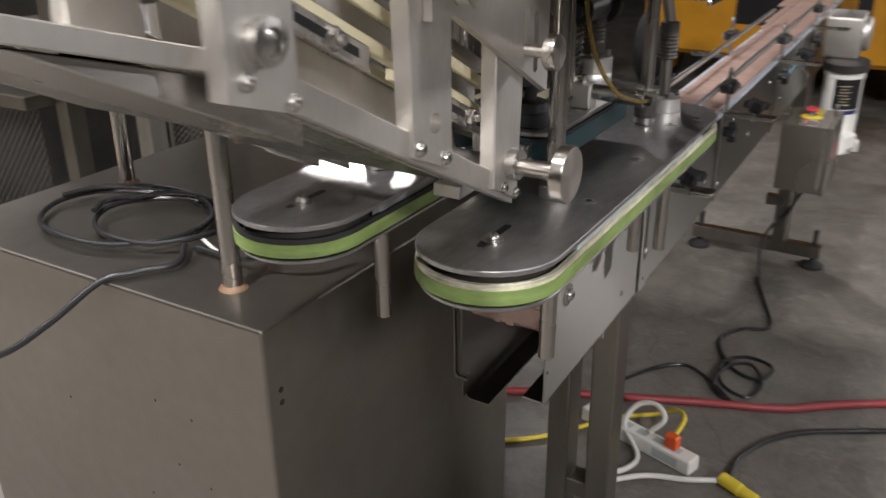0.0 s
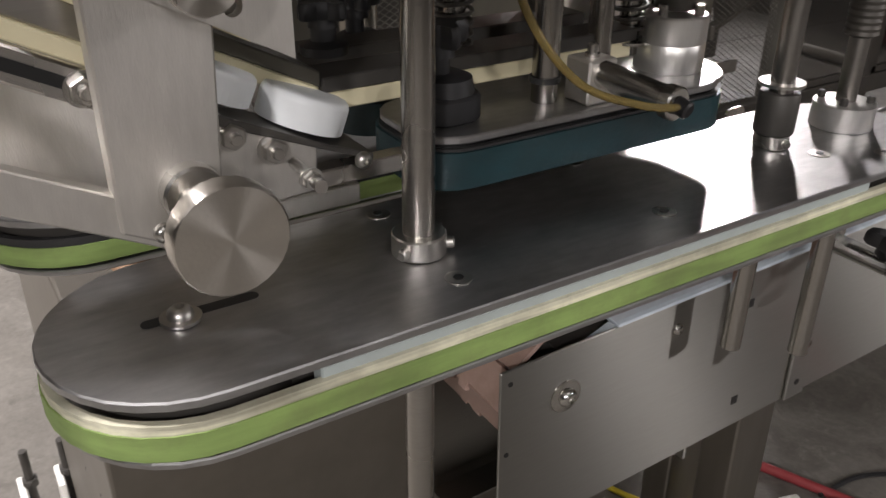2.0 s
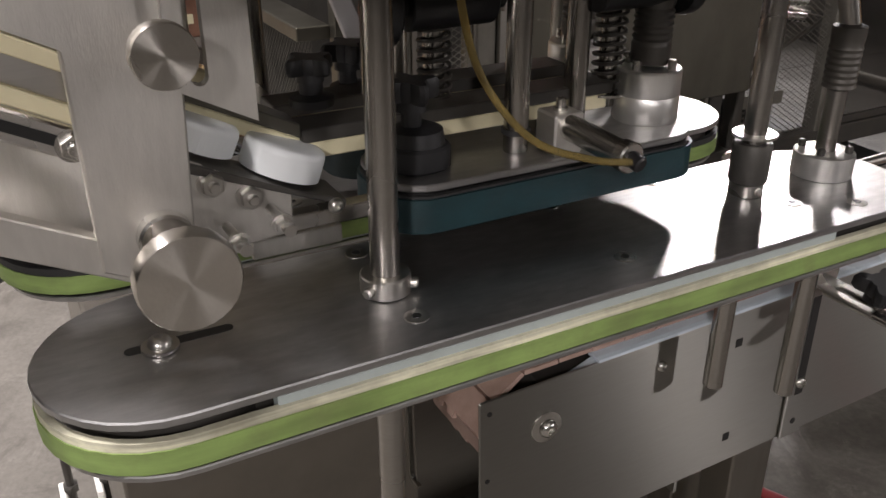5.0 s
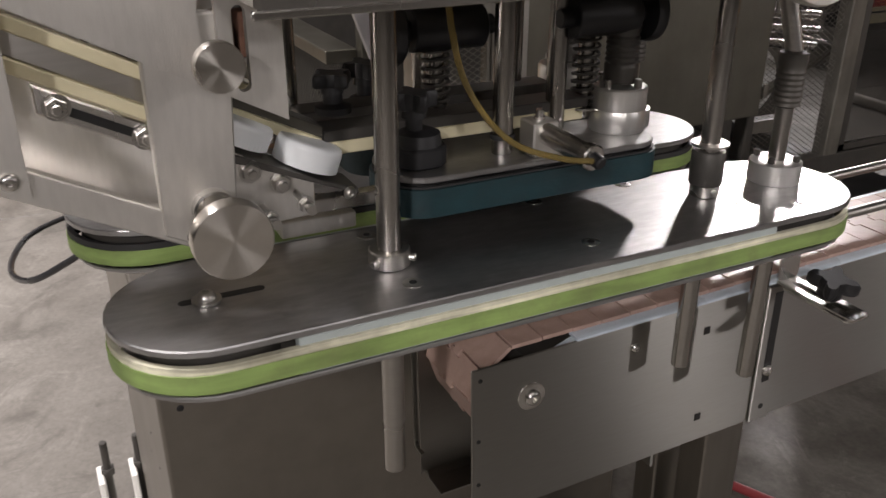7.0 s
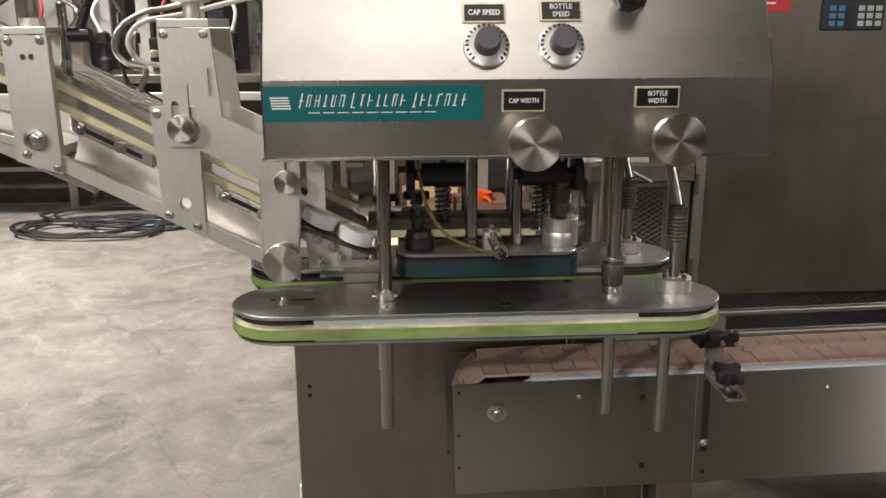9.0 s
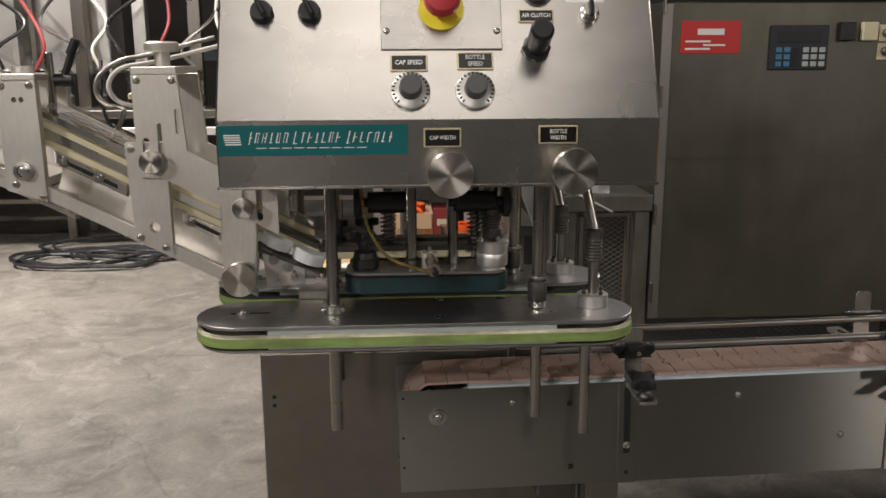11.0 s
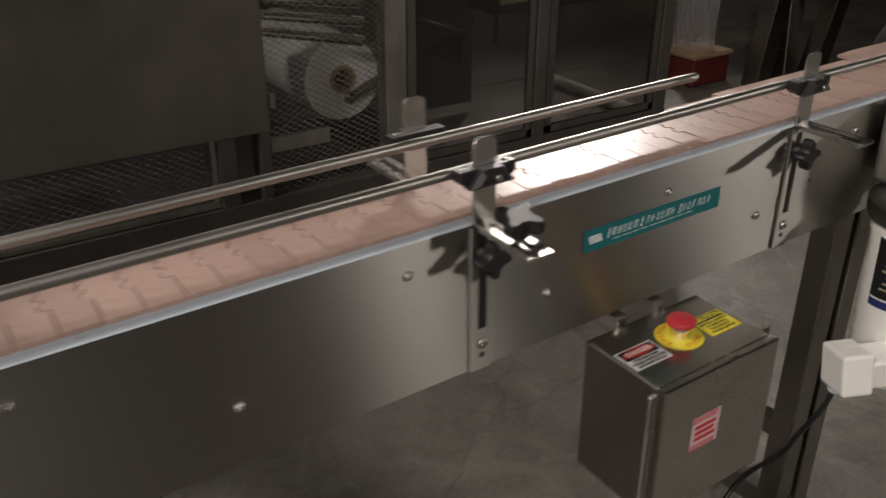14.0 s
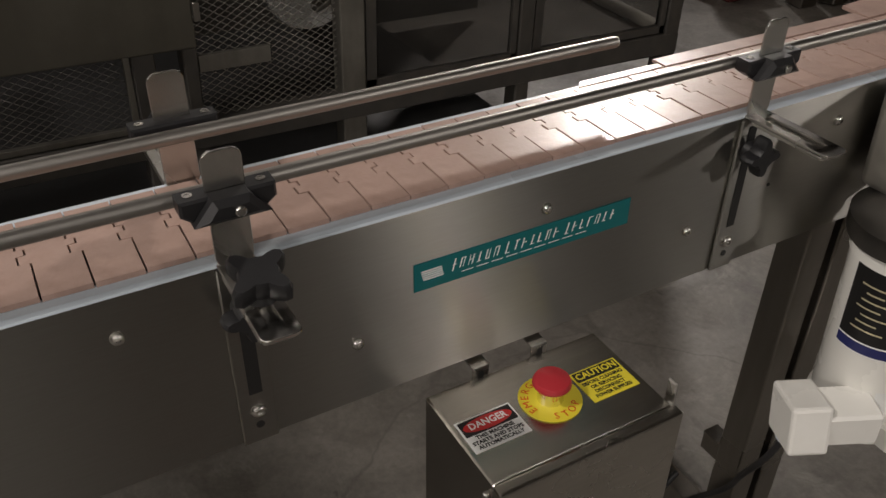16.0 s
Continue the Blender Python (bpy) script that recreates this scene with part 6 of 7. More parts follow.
for y0, y1, z0, z1 in ((4.38, 4.70, 0.70, 0.90), (4.08, 4.22, 0.66, 0.78)):
    plate = part("warning_sign", box(-2.4195, -2.4165, y0, y1, z0, z1, 0.001), cream_plastic, sign_box, "cream sign with a red head and dark bars")
    zh = z0 + 0.62 * (z1 - z0)
    part("sign_head", box(-2.4163, -2.4155, y0 + 0.008, y1 - 0.008, zh, z1 - 0.006, 0), red_ink, plate)
    part("sign_bars", merge(*[box(-2.4163, -2.4155, y0 + 0.02 + 0.012 * (k % 2), y1 - 0.02 - 0.02 * (k % 2), zh - 0.03 - 0.028 * k, zh - 0.02 - 0.028 * k, 0) for k in range(3 if z1 - z0 > 0.15 else 1)]), black_ink, plate)
part("infeed_post", box(FX - 0.36, FX - 0.31, 1.50, 1.56, 0.0, 1.30, 0.003), old_steel, wrapper)
part("infeed_ledge", box(FX - 1.25, FX - 0.35, 1.40, 1.50, 0.79, 0.83, 0.003), old_steel, wrapper)
tagged(part("infeed_screen", mesh_wires((FX - 1.25, 1.45, 0.20), (1, 0, 0), (0, 0, 1), 36, 43, 0.0245, 0.0136, 0.0010), mesh_steel, wrapper, "expanded metal guard"), kind="stuff")
part("infeed_floor", box(FX - 1.2, FX - 0.36, 1.52, 1.84, 0.18, 0.22, 0.003), dark_frame, wrapper)
part("sloped_chute", prism([(3.30, 0.42), (3.72, 0.60), (3.72, 0.62), (3.30, 0.44)], "x", -2.55, -2.25, 0.002), old_steel, wrapper, "sloped steel guide inside the machine")
part("guide_beam", box(-2.60, -2.20, 3.74, 3.79, 0.50, 0.62, 0.003), leg_steel, wrapper)
part("seal_head", box(-2.62, -2.42, 3.72, 3.90, 0.72, 1.15, 0.02, 2), black_plastic, wrapper, "black sealing head")
part("air_cylinder", merge(rod((-2.60, 4.20, 0.62), (-2.60, 4.20, 1.30), 0.03, 20), rod((-2.60, 4.20, 0.46), (-2.60, 4.20, 0.62), 0.008, 12)), black_plastic, wrapper, "black hanging air cylinder", True)
for k in range(3):
    part("idler_rod", rod((-2.7 + 0.12 * k, 3.27, 0.95 - 0.09 * k), (-2.7 + 0.12 * k, 3.72, 0.97 - 0.09 * k), 0.012, 14), bright_steel, wrapper, smooth=True)
part("base_pan", box(FX - 1.25, FX - 0.06, 1.60, 3.80, 0.10, 0.12, 0.002), black_rubber, wrapper)
part("back_panel", box(FX - 1.3, FX - 1.27, 1.52, 4.4, 0.05, 1.6, 0.002), dark_frame, wrapper)
film = thing("film_roll", (-2.35, 3.3, 0.40), "large roll of clear shrink film behind mesh", "film roll")
part("film", ring_body([(0.0502, 0.004), (0.146, 0.004), (0.148, 0.008), (0.148, 0.60), (0.0502, 0.60)], (-2.30, 3.30, 0.50), (-1.0, 0.03, 0.0), 40), clear_web, film, "wound clear film", True)
part("film_end", ring_body([(0.0502, 0), (0.144, 0), (0.146, 0.0035), (0.0502, 0.0035)], (-2.30, 3.30, 0.50), (-1.0, 0.03, 0.0), 40), film_white, film, "white layered end of the roll", True)
part("core", ring_body([(0.040, -0.004), (0.05, -0.004), (0.05, 0.604), (0.040, 0.604)], (-2.30, 3.30, 0.50), (-1.0, 0.03, 0.0), 28), cardboard, film, "cardboard core", True)
part("spindle", rod((-2.42, 3.304, 0.478), (-2.95, 3.32, 0.478), 0.016), dark_frame, film)
for k in range(4):
    solid("roller", rod((FX - 0.55, 2.83 + 0.01 * k, 0.88 - 0.05 * k), (FX - 0.10, 3.16, 0.90 - 0.055 * k), 0.016, 16), bright_steel, "bright film guide roller", "roller", (FX - 0.3, 3.0, 0.85 - 0.05 * k), "film guide rollers", smooth=True)

# pack of bottles on the machine's shelf
pack = thing("bottle_pack", (FX - 0.12, 1.585, 1.005), "shrink wrapped pack of small white bottles", "bottle pack")
for ix in range(2):
    for iy in range(3):
        bx_, by_ = FX - 0.045 - 0.066 * ix, 1.519 + 0.065 * iy
        bottle = part("bottle", lathe([(0.028, 1.006), (0.0322, 1.012), (0.0322, 1.135), (0.030, 1.150), (0.020, 1.163), (0.0175, 1.168), (0.0175, 1.190), (0.015, 1.192)], (bx_, by_, 0), (0, 0, 1), 20), bottle_white, pack, smooth=True)
        part("bottle_label", ring_body([(0.0323, 1.060), (0.0326, 1.060), (0.0326, 1.105), (0.0323, 1.105)], (bx_, by_, 0), (0, 0, 1), 20), label_pink, bottle, "pale pink label", True)


def shrink_wrap(x0, x1, y0, y1, z0, z1, lobes):
    """A film skin that sags between the bottle tops and puckers at its sides."""
    n, m = 26, 30
    bm = bmesh.new()
    rows = []
    for j in range(m + 1):
        v = j / m
        row = []
        for k in range(4 * n):
            side, u = divmod(k, n)
            u /= n
            x, y = ((x1, y0 + (y1 - y0) * u), (x1 - (x1 - x0) * u, y1), (x0, y1 - (y1 - y0) * u), (x0 + (x1 - x0) * u, y0))[side]
            top = max(0.0, (v - 0.72) / 0.28)
            cx, cy = (x0 + x1) / 2, (y0 + y1) / 2
            f = 1 - 0.30 * top * top
            z = z0 + (z1 - z0) * v
            p = noise.noise(Vector((x * 42, y * 42, z * 30)))
            lump = 0.0014 * math.cos(2 * math.pi * lobes * (y - y0) / (y1 - y0))
            row.append(bm.verts.new((cx + (x - cx) * f + (p * 0.006 - lump) * (1 if x > cx else -1), cy + (y - cy) * f + p * 0.004, z + 0.007 * top * math.cos(2 * math.pi * lobes * (y - y0) / (y1 - y0) + math.pi))))
        rows.append(row)
    for a, b in zip(rows, rows[1:]):
        for k in range(4 * n):
            bm.faces.new((a[k], a[(k + 1) % (4 * n)], b[(k + 1) % (4 * n)], b[k]))
    bm.faces.new(rows[-1])
    bmesh.ops.recalc_face_normals(bm, faces=bm.faces)
    return bm


part("wrap_film", shrink_wrap(FX - 0.150, FX - 0.008, 1.480, 1.690, 1.0055, 1.212, 3), pack_film, pack, "clear puckered film", True)
solid("thin_cord", tube([(FX - 0.02, 1.50, 1.012), (FX + 0.025, 1.56, 1.012), (FX + 0.042, 1.62, 0.985), (FX + 0.036, 1.69, 0.948)], 0.004, 8), white_cord, "thin pale cord hanging over the shelf edge", "cord", (FX, 1.55, 1.005), smooth=True)

# ---- floor clutter by the legs ----
strip = thing("power_strip", (-0.45, 1.87, 0.0), "white power strip lying on the concrete", "power strip")
SM = Matrix.Translation((-0.455, 1.855, 0.022)) @ Matrix.Rotation(radians(-17), 4, "Z")
part("housing", turned(box(-0.17, 0.17, -0.024, 0.024, -0.021, 0.021, 0.005, 2), SM), white_cord, strip)
for k in range(5):
    part("socket", turned(box(-0.10 + 0.05 * k, -0.07 + 0.05 * k, -0.011, 0.011, 0.0212, 0.0218, 0), SM), grey_plastic, strip)
part("rating_label", turned(box(0.06, 0.135, -0.0245, -0.0242, -0.012, 0.012, 0), SM), grey_plastic, strip)
plug = part("plug", turned(box(0.085, 0.12, -0.013, 0.013, 0.022, 0.06, 0.004), SM), orange_plastic, strip, "orange plug in the strip")
solid("yellow_cord", tube([(-0.36, 1.845, 0.06), (-0.35, 1.90, 0.085), (-0.385, 1.955, 0.07), (-0.45, 1.98, 0.02), (-0.55, 1.92, 0.008), (-0.68, 1.75, 0.007), (-0.82, 1.65, 0.007), (-1.0, 1.6, 0.007)], 0.006, 10), yellow_cord, "yellow extension cord on the floor", "cord", (-0.55, 1.9, 0.0), "floor cords", smooth=True)
solid("white_cord", tube([(-0.425, 1.86, 0.045), (-0.395, 1.875, 0.085), (-0.425, 1.90, 0.105), (-0.475, 1.90, 0.09), (-0.495, 1.86, 0.045), (-0.43, 1.78, 0.010), (-0.48, 1.68, 0.009), (-0.60, 1.62, 0.009)], 0.007, 10), white_cord, "white cord looped over the power strip", "cord", (-0.45, 1.85, 0.0), "floor cords", smooth=True)
solid("white_cord", tube([(-0.22, 1.80, 0.012), (-0.30, 1.76, 0.010), (-0.40, 1.72, 0.009), (-0.52, 1.60, 0.009)], 0.007, 10), white_cord, "white cord ending in a yellow connector", "cord", (-0.35, 1.7, 0.0), "floor cords", smooth=True)
conn = thing("cord_connector", (-0.19, 1.79, 0.0), "yellow cord connector on the floor", "connector")
part("body", merge(rod((-0.222, 1.80, 0.018), (-0.17, 1.775, 0.018), 0.017, 18), rod((-0.172, 1.776, 0.018), (-0.13, 1.757, 0.018), 0.014, 18)), yellow_cord, conn, smooth=True)
solid("air_hose", tube([(-1.0, 1.82, 0.011), (-0.75, 1.95, 0.011), (-0.49, 2.06, 0.011), (-0.35, 2.12, 0.011), (-0.15, 2.2, 0.011), (0.0, 2.31, 0.011), (0.3, 2.5, 0.011), (1.2, 3.1, 0.011), (2.2, 3.5, 0.011)], 0.011, 12), red_hose, "dull red air hose across the floor", "hose", (0, 2.3, 0.0), smooth=True)
solid("black_cord", tube([(1.8, 3.1, 0.007), (0.6, 2.5, 0.007), (0.05, 2.2, 0.007), (-0.12, 2.08, 0.007), (-0.20, 1.94, 0.007), (-0.21, 1.82, 0.010)], 0.0065, 10), cable_black, "black cord lying along the red hose", "cord", (0, 2.2, 0.0), "floor cords", smooth=True)
solid("black_cord", tube([(-0.40, 3.05, 0.006), (-0.33, 2.85, 0.006), (-0.28, 2.68, 0.006), (-0.36, 2.62, 0.006), (-0.40, 2.50, 0.006), (-0.33, 2.36, 0.006), (-0.24, 2.32, 0.010), (-0.22, 2.40, 0.016), (-0.30, 2.43, 0.014), (-0.36, 2.36, 0.012), (-0.33, 2.24, 0.012), (-0.25, 2.21, 0.010), (-0.23, 2.30, 0.012), (-0.28, 2.38, 0.02), (-0.34, 2.33, 0.02), (-0.35, 2.22, 0.012), (-0.28, 2.16, 0.008), (-0.45, 2.30, 0.008), (-0.58, 2.15, 0.008), (-0.60, 2.0, 0.008)], 0.0055, 8, 6), cable_black, "black cord in loose loops on the floor", "cord", (-0.3, 2.4, 0.0), "floor cords", smooth=True)

coilt = thing("air_tube_coil", (-1.0, 0.83, 0.87), "coiled shiny black air tube on the cabinet", "tube coil")
part("coil", coil(-1.04, 0.835, 0.8715, 0.112, 1.5, 0.0045, 0.012, 0.04, 3, 1.35), cable_black, coilt, smooth=True)
part("coil", coil(-0.965, 0.845, 0.8745, 0.095, 1.6, 0.0045, 0.014, 0.05, 8, 1.3), cable_black, coilt, smooth=True)
part("tail", tube([(-0.86, 0.79, 0.885), (-0.83, 0.745, 0.880), (-0.86, 0.70, 0.878), (-0.89, 0.66, 0.872), (-0.93, 0.60, 0.825), (-0.98, 0.55, 0.785), (-1.08, 0.52, 0.755), (-1.20, 0.52, 0.735), (-1.29, 0.55, 0.735), (-1.34, 0.62, 0.74), (-1.36, 0.72, 0.74)], 0.005, 10), cable_black, coilt, "loop of black tube hanging over the edge", True)
part("tail", tube([(-0.85, 0.80, 0.88), (-0.74, 0.79, 0.89), (-0.65, 0.80, 0.93), (-0.62, 0.84, 0.97)], 0.0045, 10), cable_black, coilt, smooth=True)
solid("white_cord", tube([(-0.63, 0.83, 0.96), (-0.66, 0.80, 0.925), (-0.72, 0.79, 0.895), (-0.79, 0.80, 0.879), (-0.86, 0.82, 0.888)], 0.003, 8), white_cord, "thin white cord from the gripper to the coil", "cord", (-0.7, 0.8, 0.88), smooth=True)

# ---- fork truck beyond the conveyor ----
truck = thing("fork_truck", (-0.9, 6.6, 0.0), "yellow fork lift truck parked beyond the conveyor", "fork lift")
part("counterweight", prism([(-1.75, 5.85), (0.15, 5.85), (0.25, 6.0), (0.25, 8.2), (-1.85, 8.2), (-1.85, 6.0)], "z", 0.28, 1.05, 0.03), yellow_paint, truck, "yellow counterweight body")
part("bonnet", box(-1.55, -0.05, 6.2, 7.6, 1.05, 1.35, 0.05, 2), yellow_paint, truck)
part("radiator_grille", box(-1.2, -0.4, 5.845, 5.85, 0.5, 0.85, 0.001), black_plastic, truck)
for wx in (-1.75, 0.05):
    w = part("wheel", rod((wx - 0.1, 6.05, 0.27), (wx + 0.12, 6.05, 0.27), 0.27, 32, 0.03), black_rubber, truck, smooth=True)
    part("rim", rod((wx - 0.11, 6.05, 0.27), (wx + 0.13, 6.05, 0.27), 0.13, 24), yellow_paint, w, smooth=True)
for gx in (-1.6, 0.0):
    part("guard_post", rod((gx, 6.5, 1.05), (gx, 6.9, 2.2), 0.04), black_plastic, truck)

# ---- air hoses at the chute ----
def air_hose(name, pts, r, m, label):
    h = thing(name, pts[0], label, "hose", "chute air hoses")
    part("hose_tube", tube(pts, r, 10, 8), m, h, smooth=True)
    part("end_fitting", rod(pts[-1], tuple(a + (a - b) * 0.25 for a, b in zip(pts[-1], pts[-2])), r * 1.5, 6), brass_edge, h, "brass end fitting")


air_hose("air_hose", [(-0.46, 0.64, 1.50), (-0.44, 0.53, 1.471), (-0.43, 0.488, 1.462), (-0.42, 0.452, 1.438), (-0.42, 0.444, 1.408), (-0.42, 0.460, 1.388), (-0.42, 0.487, 1.380), (-0.42, 0.480, 1.357), (-0.42, 0.470, 1.338)], 0.0042, bright_steel, "braided silver air hose curling down to the chute")
air_hose("air_hose", [(-0.48, 0.66, 1.49), (-0.46, 0.54, 1.460), (-0.45, 0.480, 1.448), (-0.45, 0.456, 1.420), (-0.45, 0.470, 1.392), (-0.45, 0.510, 1.384), (-0.45, 0.535, 1.400)], 0.0042, white_cord, "pale air hose behind the chute bracket")
air_hose("air_hose", [(-0.50, 0.43, 1.46), (-0.47, 0.436, 1.42), (-0.46, 0.440, 1.38), (-0.45, 0.455, 1.345), (-0.44, 0.475, 1.325)], 0.0035, cable_black, "thin black air hose hanging by the chute")
valve_block = thing("air_valve", (-0.52, 0.51, 1.38), "black air valve block behind the chute bracket", "valve")
part("valve_body", box(-0.55, -0.49, 0.475, 0.545, 1.378, 1.425, 0.004, 2), black_plastic, valve_block)
part("valve_coil", rod((-0.52, 0.50, 1.425), (-0.52, 0.50, 1.455), 0.013, 18), black_plastic, valve_block, smooth=True)
part("valve_port", rod((-0.49, 0.485, 1.40), (-0.475, 0.485, 1.40), 0.006, 12), brass_edge, valve_block, smooth=True)
part("valve_stay", box(-0.56, -0.55, 0.48, 0.54, 1.28, 1.425, 0.002), leg_steel, valve_block)

# ---- filling bench beyond the chute ----
bench = thing("filling_bench", (-5.9, -1.2, 0.0), "grey steel filling bench with valves and hoses", "machine")
part("bench_top", box(-6.3, -5.5, -3.6, 0.62, 1.03, 1.09, 0.004), leg_steel, bench)
part("bench_rail", box(-5.56, -5.5, -3.6, 0.62, 0.90, 0.96, 0.004), alu_raw, bench)
part("lower_beam", box(-5.98, -5.90, -3.6, 0.62, 0.50, 0.58, 0.004), steel_side, bench)
part("lower_shelf", box(-6.4, -5.92, -3.6, 0.62, 0.32, 0.36, 0.004), steel_side, bench)
for by in (-3.4, -1.69, 0.45):
    for bx in (-5.95, -6.45):
        part("bench_leg", box(bx - 0.035, bx + 0.035, by - 0.035, by + 0.035, 0.0, 1.03, 0.004), leg_steel, bench)
for k, by in enumerate((-2.35, -1.95, -1.52, -1.05, -0.62, -0.2, 0.2)):
    part("column", box(-6.1, -6.0, by - 0.05, by + 0.05, 1.09, 2.5, 0.004), leg_steel if k % 3 else alu_raw, bench)
rnd_b = random.Random(12)
for k in range(16):
    by = -3.2 + 0.24 * k
    head = part("filling_valve", lathe([(0.03, 0), (0.045, 0.01), (0.045, 0.09), (0.025, 0.11), (0.025, 0.2), (0.05, 0.21), (0.05, 0.28), (0.02, 0.3)], (-5.7 + rnd_b.uniform(-0.06, 0.06), by, 1.09 + 0.01), (0, 0, 1), 16), bright_steel if k % 2 else black_plastic, bench, smooth=True)
    part("valve_hose", tube([(-5.7, by, 1.39), (-5.68, by + rnd_b.uniform(-0.1, 0.1), 1.55), (-5.75, by + rnd_b.uniform(-0.25, 0.25), 1.75), (-5.95, by + rnd_b.uniform(-0.3, 0.3), 2.05)], 0.014, 8, 6), (white_cord, cable_black, red_hose, bright_steel)[k % 4], head, smooth=True)
part("hopper", box(-6.6, -6.2, -2.9, -1.35, 1.35, 2.6, 0.01), alu_raw, bench, "pale steel hopper")
part("blue_gauge", box(-5.98, -5.96, -0.55, -0.42, 1.45, 1.55, 0.003), blue_screen, bench)
part("yellow_cover", box(-6.2, -6.1, 0.32, 0.52, 1.55, 1.72, 0.01), yellow_cord, bench)
rnd_c = random.Random(5)
for k in range(7):
    cx, cy, r = -5.35 + rnd_c.uniform(-0.3, 0.25), -1.6 + 0.16 * k + rnd_c.uniform(-0.3, 0.3), rnd_c.uniform(0.22, 0.5)
    pts = []
    for j in range(22):
        a = j * 0.62 + k
        pts.append((cx + r * 0.55 * math.cos(a) * (1 + 0.15 * math.sin(j * 1.3)), cy + r * math.sin(a) * (1 + 0.12 * math.cos(j * 0.9 + k)), 0.012 + 0.012 * (k % 3) + 0.01 * (j % 2)))
    solid("black_cord", tube(pts, 0.012, 8, 5), cable_black, "black cable heaped in loops on the floor", "cord", (cx, cy, 0.0), "cable heap by the bench", smooth=True)

# ---- goods on a pallet behind the machine ----
pallet = thing("pallet", (-4.4, 1.05, 0.0), "wooden pallet on the concrete", "pallet")
for k in range(9):
    part("deck_board", box(-4.93 + 0.116 * k, -4.825 + 0.116 * k, 0.42, 1.68, 0.117, 0.137, 0.003), wood, pallet)
for by in (0.43, 1.0, 1.58):
    part("stringer", box(-4.92, -3.90, by, by + 0.09, 0.022, 0.1165, 0.003), wood, pallet)
for bx in (-4.92, -4.46, -4.0):
    part("bottom_board", box(bx, bx + 0.10, 0.42, 1.68, 0.0, 0.0215, 0.003), wood, pallet)
part("front_board", box(-3.899, -3.880, 0.42, 1.68, 0.024, 0.116, 0.003), wood, pallet)


def carton_at(x0, x1, y0, y1, z0, z1, label, turn, card=cardboard):
    """A carton filled to its rim, with two flaps that hang out."""
    c = thing("carton", ((x0 + x1) / 2, (y0 + y1) / 2, z0), label, "carton")
    t = 0.006
    part("carton_floor", box(x0, x1, y0, y1, z0, z0 + t, 0), card, c)
    for a0, a1, b0, b1 in ((x0, x0 + t, y0, y1), (x1 - t, x1, y0, y1), (x0 + t, x1 - t, y0, y0 + t), (x0 + t, x1 - t, y1 - t, y1)):
        part("carton_wall", box(a0, a1, b0, b1, z0 + t, z1, 0.001), card, c)
    part("carton_lid", box(x0 + t, x1 - t, y0 + t, y1 - t, z1 - 0.012, z1 - 0.006, 0), card, c)
    for k, (px, ln) in enumerate(((x1, 1), (x0, -1))):
        a = radians(turn + 25 * k)
        f = box(0, 0.10, y0 + 0.01, y1 - 0.01, -0.002, 0.002, 0)
        part("flap", turned(f, Matrix.Translation((px, 0, z1)) @ Matrix.Rotation(a if ln > 0 else math.pi - a, 4, "Y")), card, c)
    return c


carton_at(-4.80, -4.45, 0.95, 1.20, 0.138, 0.46, "pale cardboard carton with hanging flaps on the pallet", 70)
carton_at(-4.90, -4.55, 1.27, 1.62, 0.138, 0.30, "low brown carton with hanging flaps on the pallet", 75, brown_goods)
for cx, cy, cz, tilt in ((-4.60, 1.07, 0.4545, 0), (-4.70, 1.44, 0.2945, 0)):
    strap = thing("orange_strap", (cx, cy, cz), "coil of bright orange strap lying on a carton", "strap", "orange straps")
    part("strap_coil", ring_body([(0.045, 0), (0.085, 0), (0.088, 0.01), (0.082, 0.05), (0.05, 0.045)], (cx, cy, cz), (0, 0, 1), 24), orange_plastic, strap, smooth=True)
    part("strap_end", tube([(cx + 0.08, cy + 0.02, cz + 0.03), (cx + 0.13, cy + 0.05, cz + 0.02), (cx + 0.145, cy + 0.09, cz - 0.06), (cx + 0.15, cy + 0.10, cz - 0.12)], 0.012, 8), orange_plastic, strap, smooth=True)
rnd_p = random.Random(21)
for k in range(7):
    px, py = -4.18 + rnd_p.uniform(-0.12, 0.2), 0.60 + 0.14 * k + rnd_p.uniform(-0.04, 0.04)
    w, d, hgt = rnd_p.uniform(0.05, 0.11), rnd_p.uniform(0.05, 0.1), rnd_p.uniform(0.012, 0.05)
    bm = turned(box(-w, w, -d, d, 0, hgt, 0.006), pose(px, py, 0.138, 0, 0, rnd_p.uniform(-50, 50)))
    solid("paper_bundle", bm, (white_cord, cardboard, cream_plastic)[k % 3], "loose bundle of paper and card on the pallet", "paper bundle", (px, py, 0.138), "bundles on the pallet")

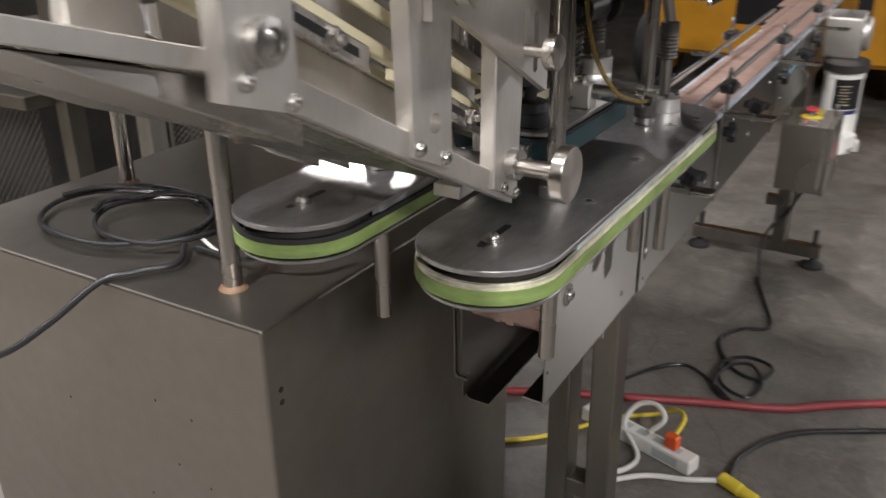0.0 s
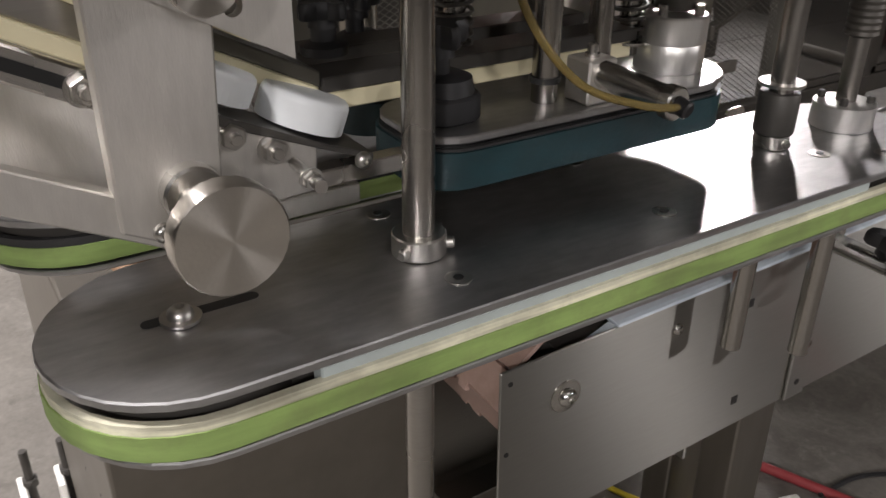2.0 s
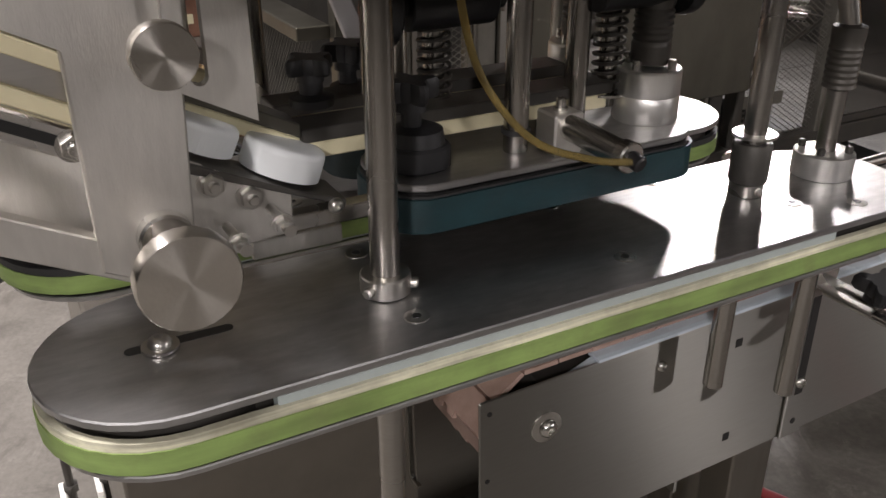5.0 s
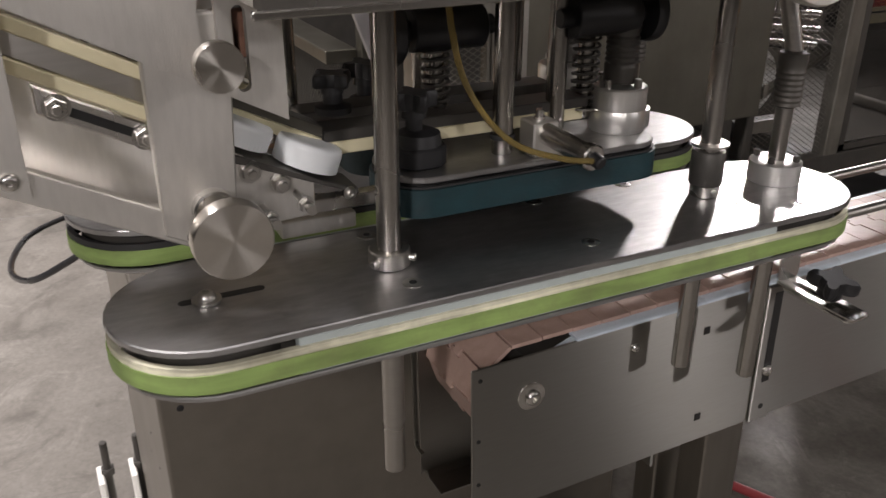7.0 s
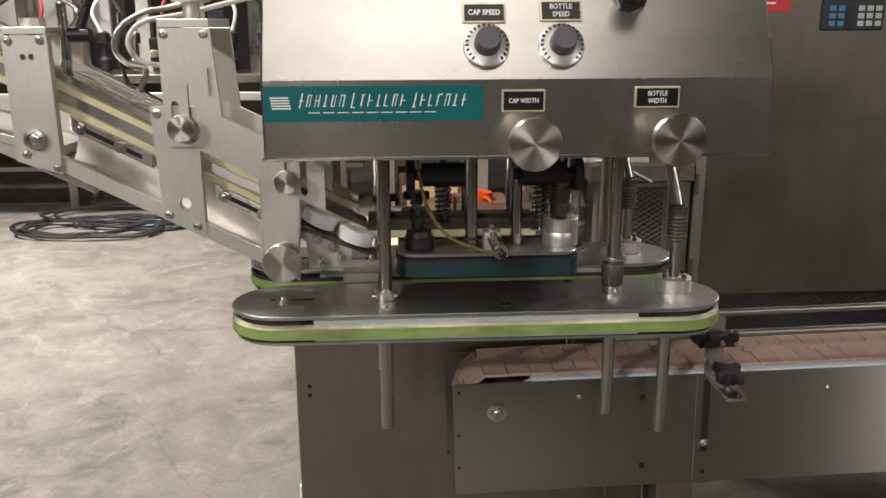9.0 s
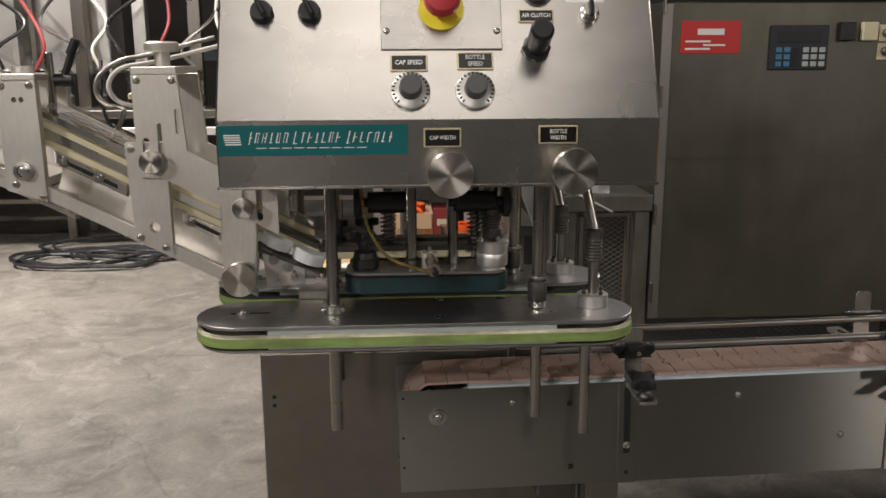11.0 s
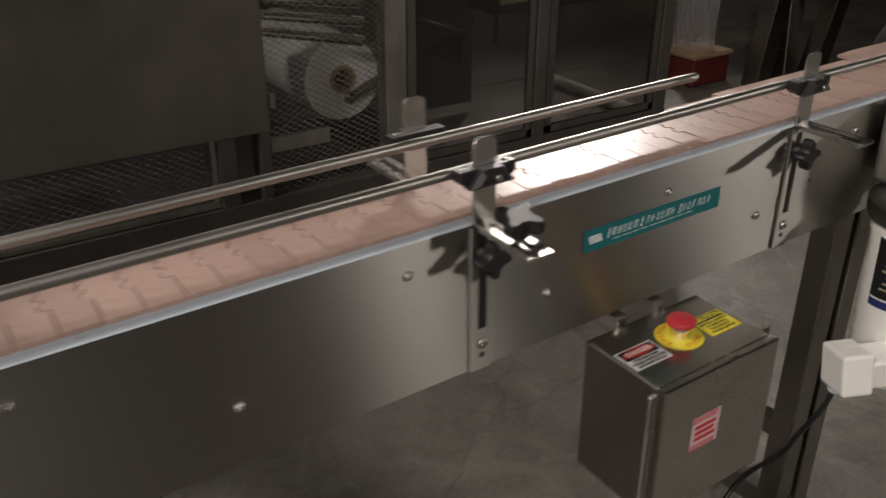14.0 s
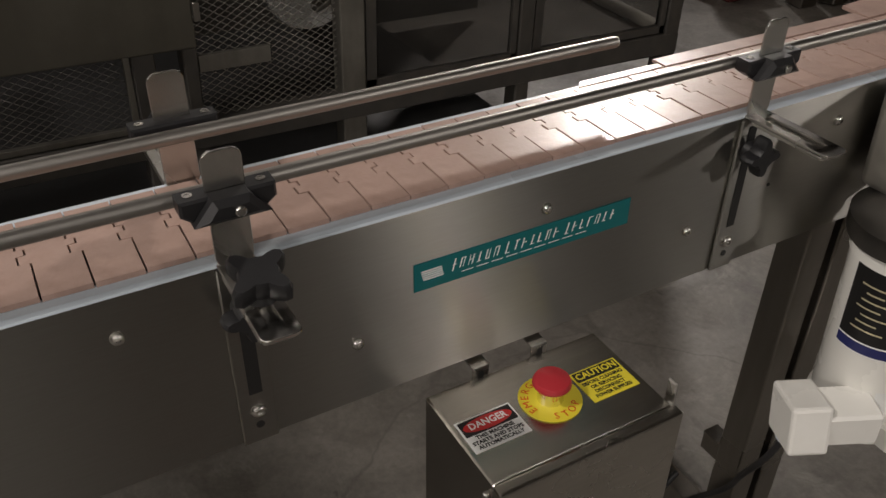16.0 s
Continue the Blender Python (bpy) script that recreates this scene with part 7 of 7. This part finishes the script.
# ---- rack of goods against the far side ----
rack = thing("storage_rack", (-6.3, 1.6, 0.0), "tall steel rack filled with brown goods", "rack")
for ry in (0.82, 1.58, 2.42):
    for rx in (-5.92, -6.62):
        part("upright", box(rx - 0.035, rx + 0.035, ry - 0.05, ry + 0.05, 0.0, 2.6, 0.004), rack_paint, rack, "pale painted upright")
for rz in (0.42, 0.86, 1.30, 1.74, 2.18):
    part("rack_shelf", box(-6.66, -5.90, 0.78, 2.46, rz, rz + 0.05, 0.004), brown_metal, rack)
rnd_r = random.Random(33)
for rz in (0.0, 0.47, 0.91, 1.35, 1.79):
    gy = 0.90
    while gy < 2.28:
        gw, gh, gd = rnd_r.uniform(0.09, 0.2), rnd_r.uniform(0.14, 0.33), rnd_r.uniform(0.25, 0.4)
        if abs(gy + gw / 2 - 1.58) > 0.06 + gw / 2:
            m = rnd_r.choice((brown_goods, brown_goods, brown_goods, cardboard, white_cord, red_hose))
            box_ = thing("stored_carton", (-6.1, gy, rz), "small brown carton stored on the rack", "carton", "goods on the rack")
            front_x = -5.96 + rnd_r.uniform(-0.06, 0.02)
            part("carton_body", box(-5.96 - gd, front_x, gy, gy + gw, rz + 0.001, rz + gh, 0.006), m, box_)
            part("carton_label", box(front_x + 0.0005, front_x + 0.0015, gy + 0.2 * gw, gy + 0.7 * gw, rz + 0.35 * gh, rz + 0.6 * gh, 0), cream_plastic, box_)
        gy += gw + rnd_r.uniform(0.012, 0.05)

# ---- things past the end of the wrapping machine ----
crate = thing("crate", (-2.9, 5.85, 0.0), "low red crate with a cream sheet on it", "crate")
part("crate_body", box(-2.98, -2.72, 5.66, 5.96, 0.0, 0.15, 0.01), dull_red, crate)
part("crate_sheet", box(-2.99, -2.71, 5.65, 5.97, 0.151, 0.18, 0.008), cardboard, crate)
bag = thing("plastic_bag", (-2.85, 5.81, 0.181), "tall clear plastic bag standing on the red crate", "bag")
part("bag_film", shrink_wrap(-2.94, -2.78, 5.70, 5.88, 0.1815, 0.62, 5), clear_film, bag, "clear crumpled film", True)
for k, (ty, tl) in enumerate(((5.98, 6), (6.16, -5), (6.32, 9))):
    beam = thing("timber_beam", (-2.5, ty, 0.0), "grey timber beam standing on end", "beam", "grey timber beams")
    bm = box(-0.05, 0.05, -0.06, 0.06, 0.006, 0.75 - 0.12 * k, 0.006)
    part("beam_body", turned(bm, Matrix.Translation((-2.55 + 0.05 * k, ty, 0)) @ Matrix.Rotation(radians(tl), 4, "Y")), leg_steel, beam)

solid("floor_pipe", rod((-3.18, 5.063, 0.031), (-2.534, 5.03, 0.031), 0.03, 20), white_cord, "white plastic pipe lying on the floor", "pipe", (-3.18, 5.063, 0.0), smooth=True)
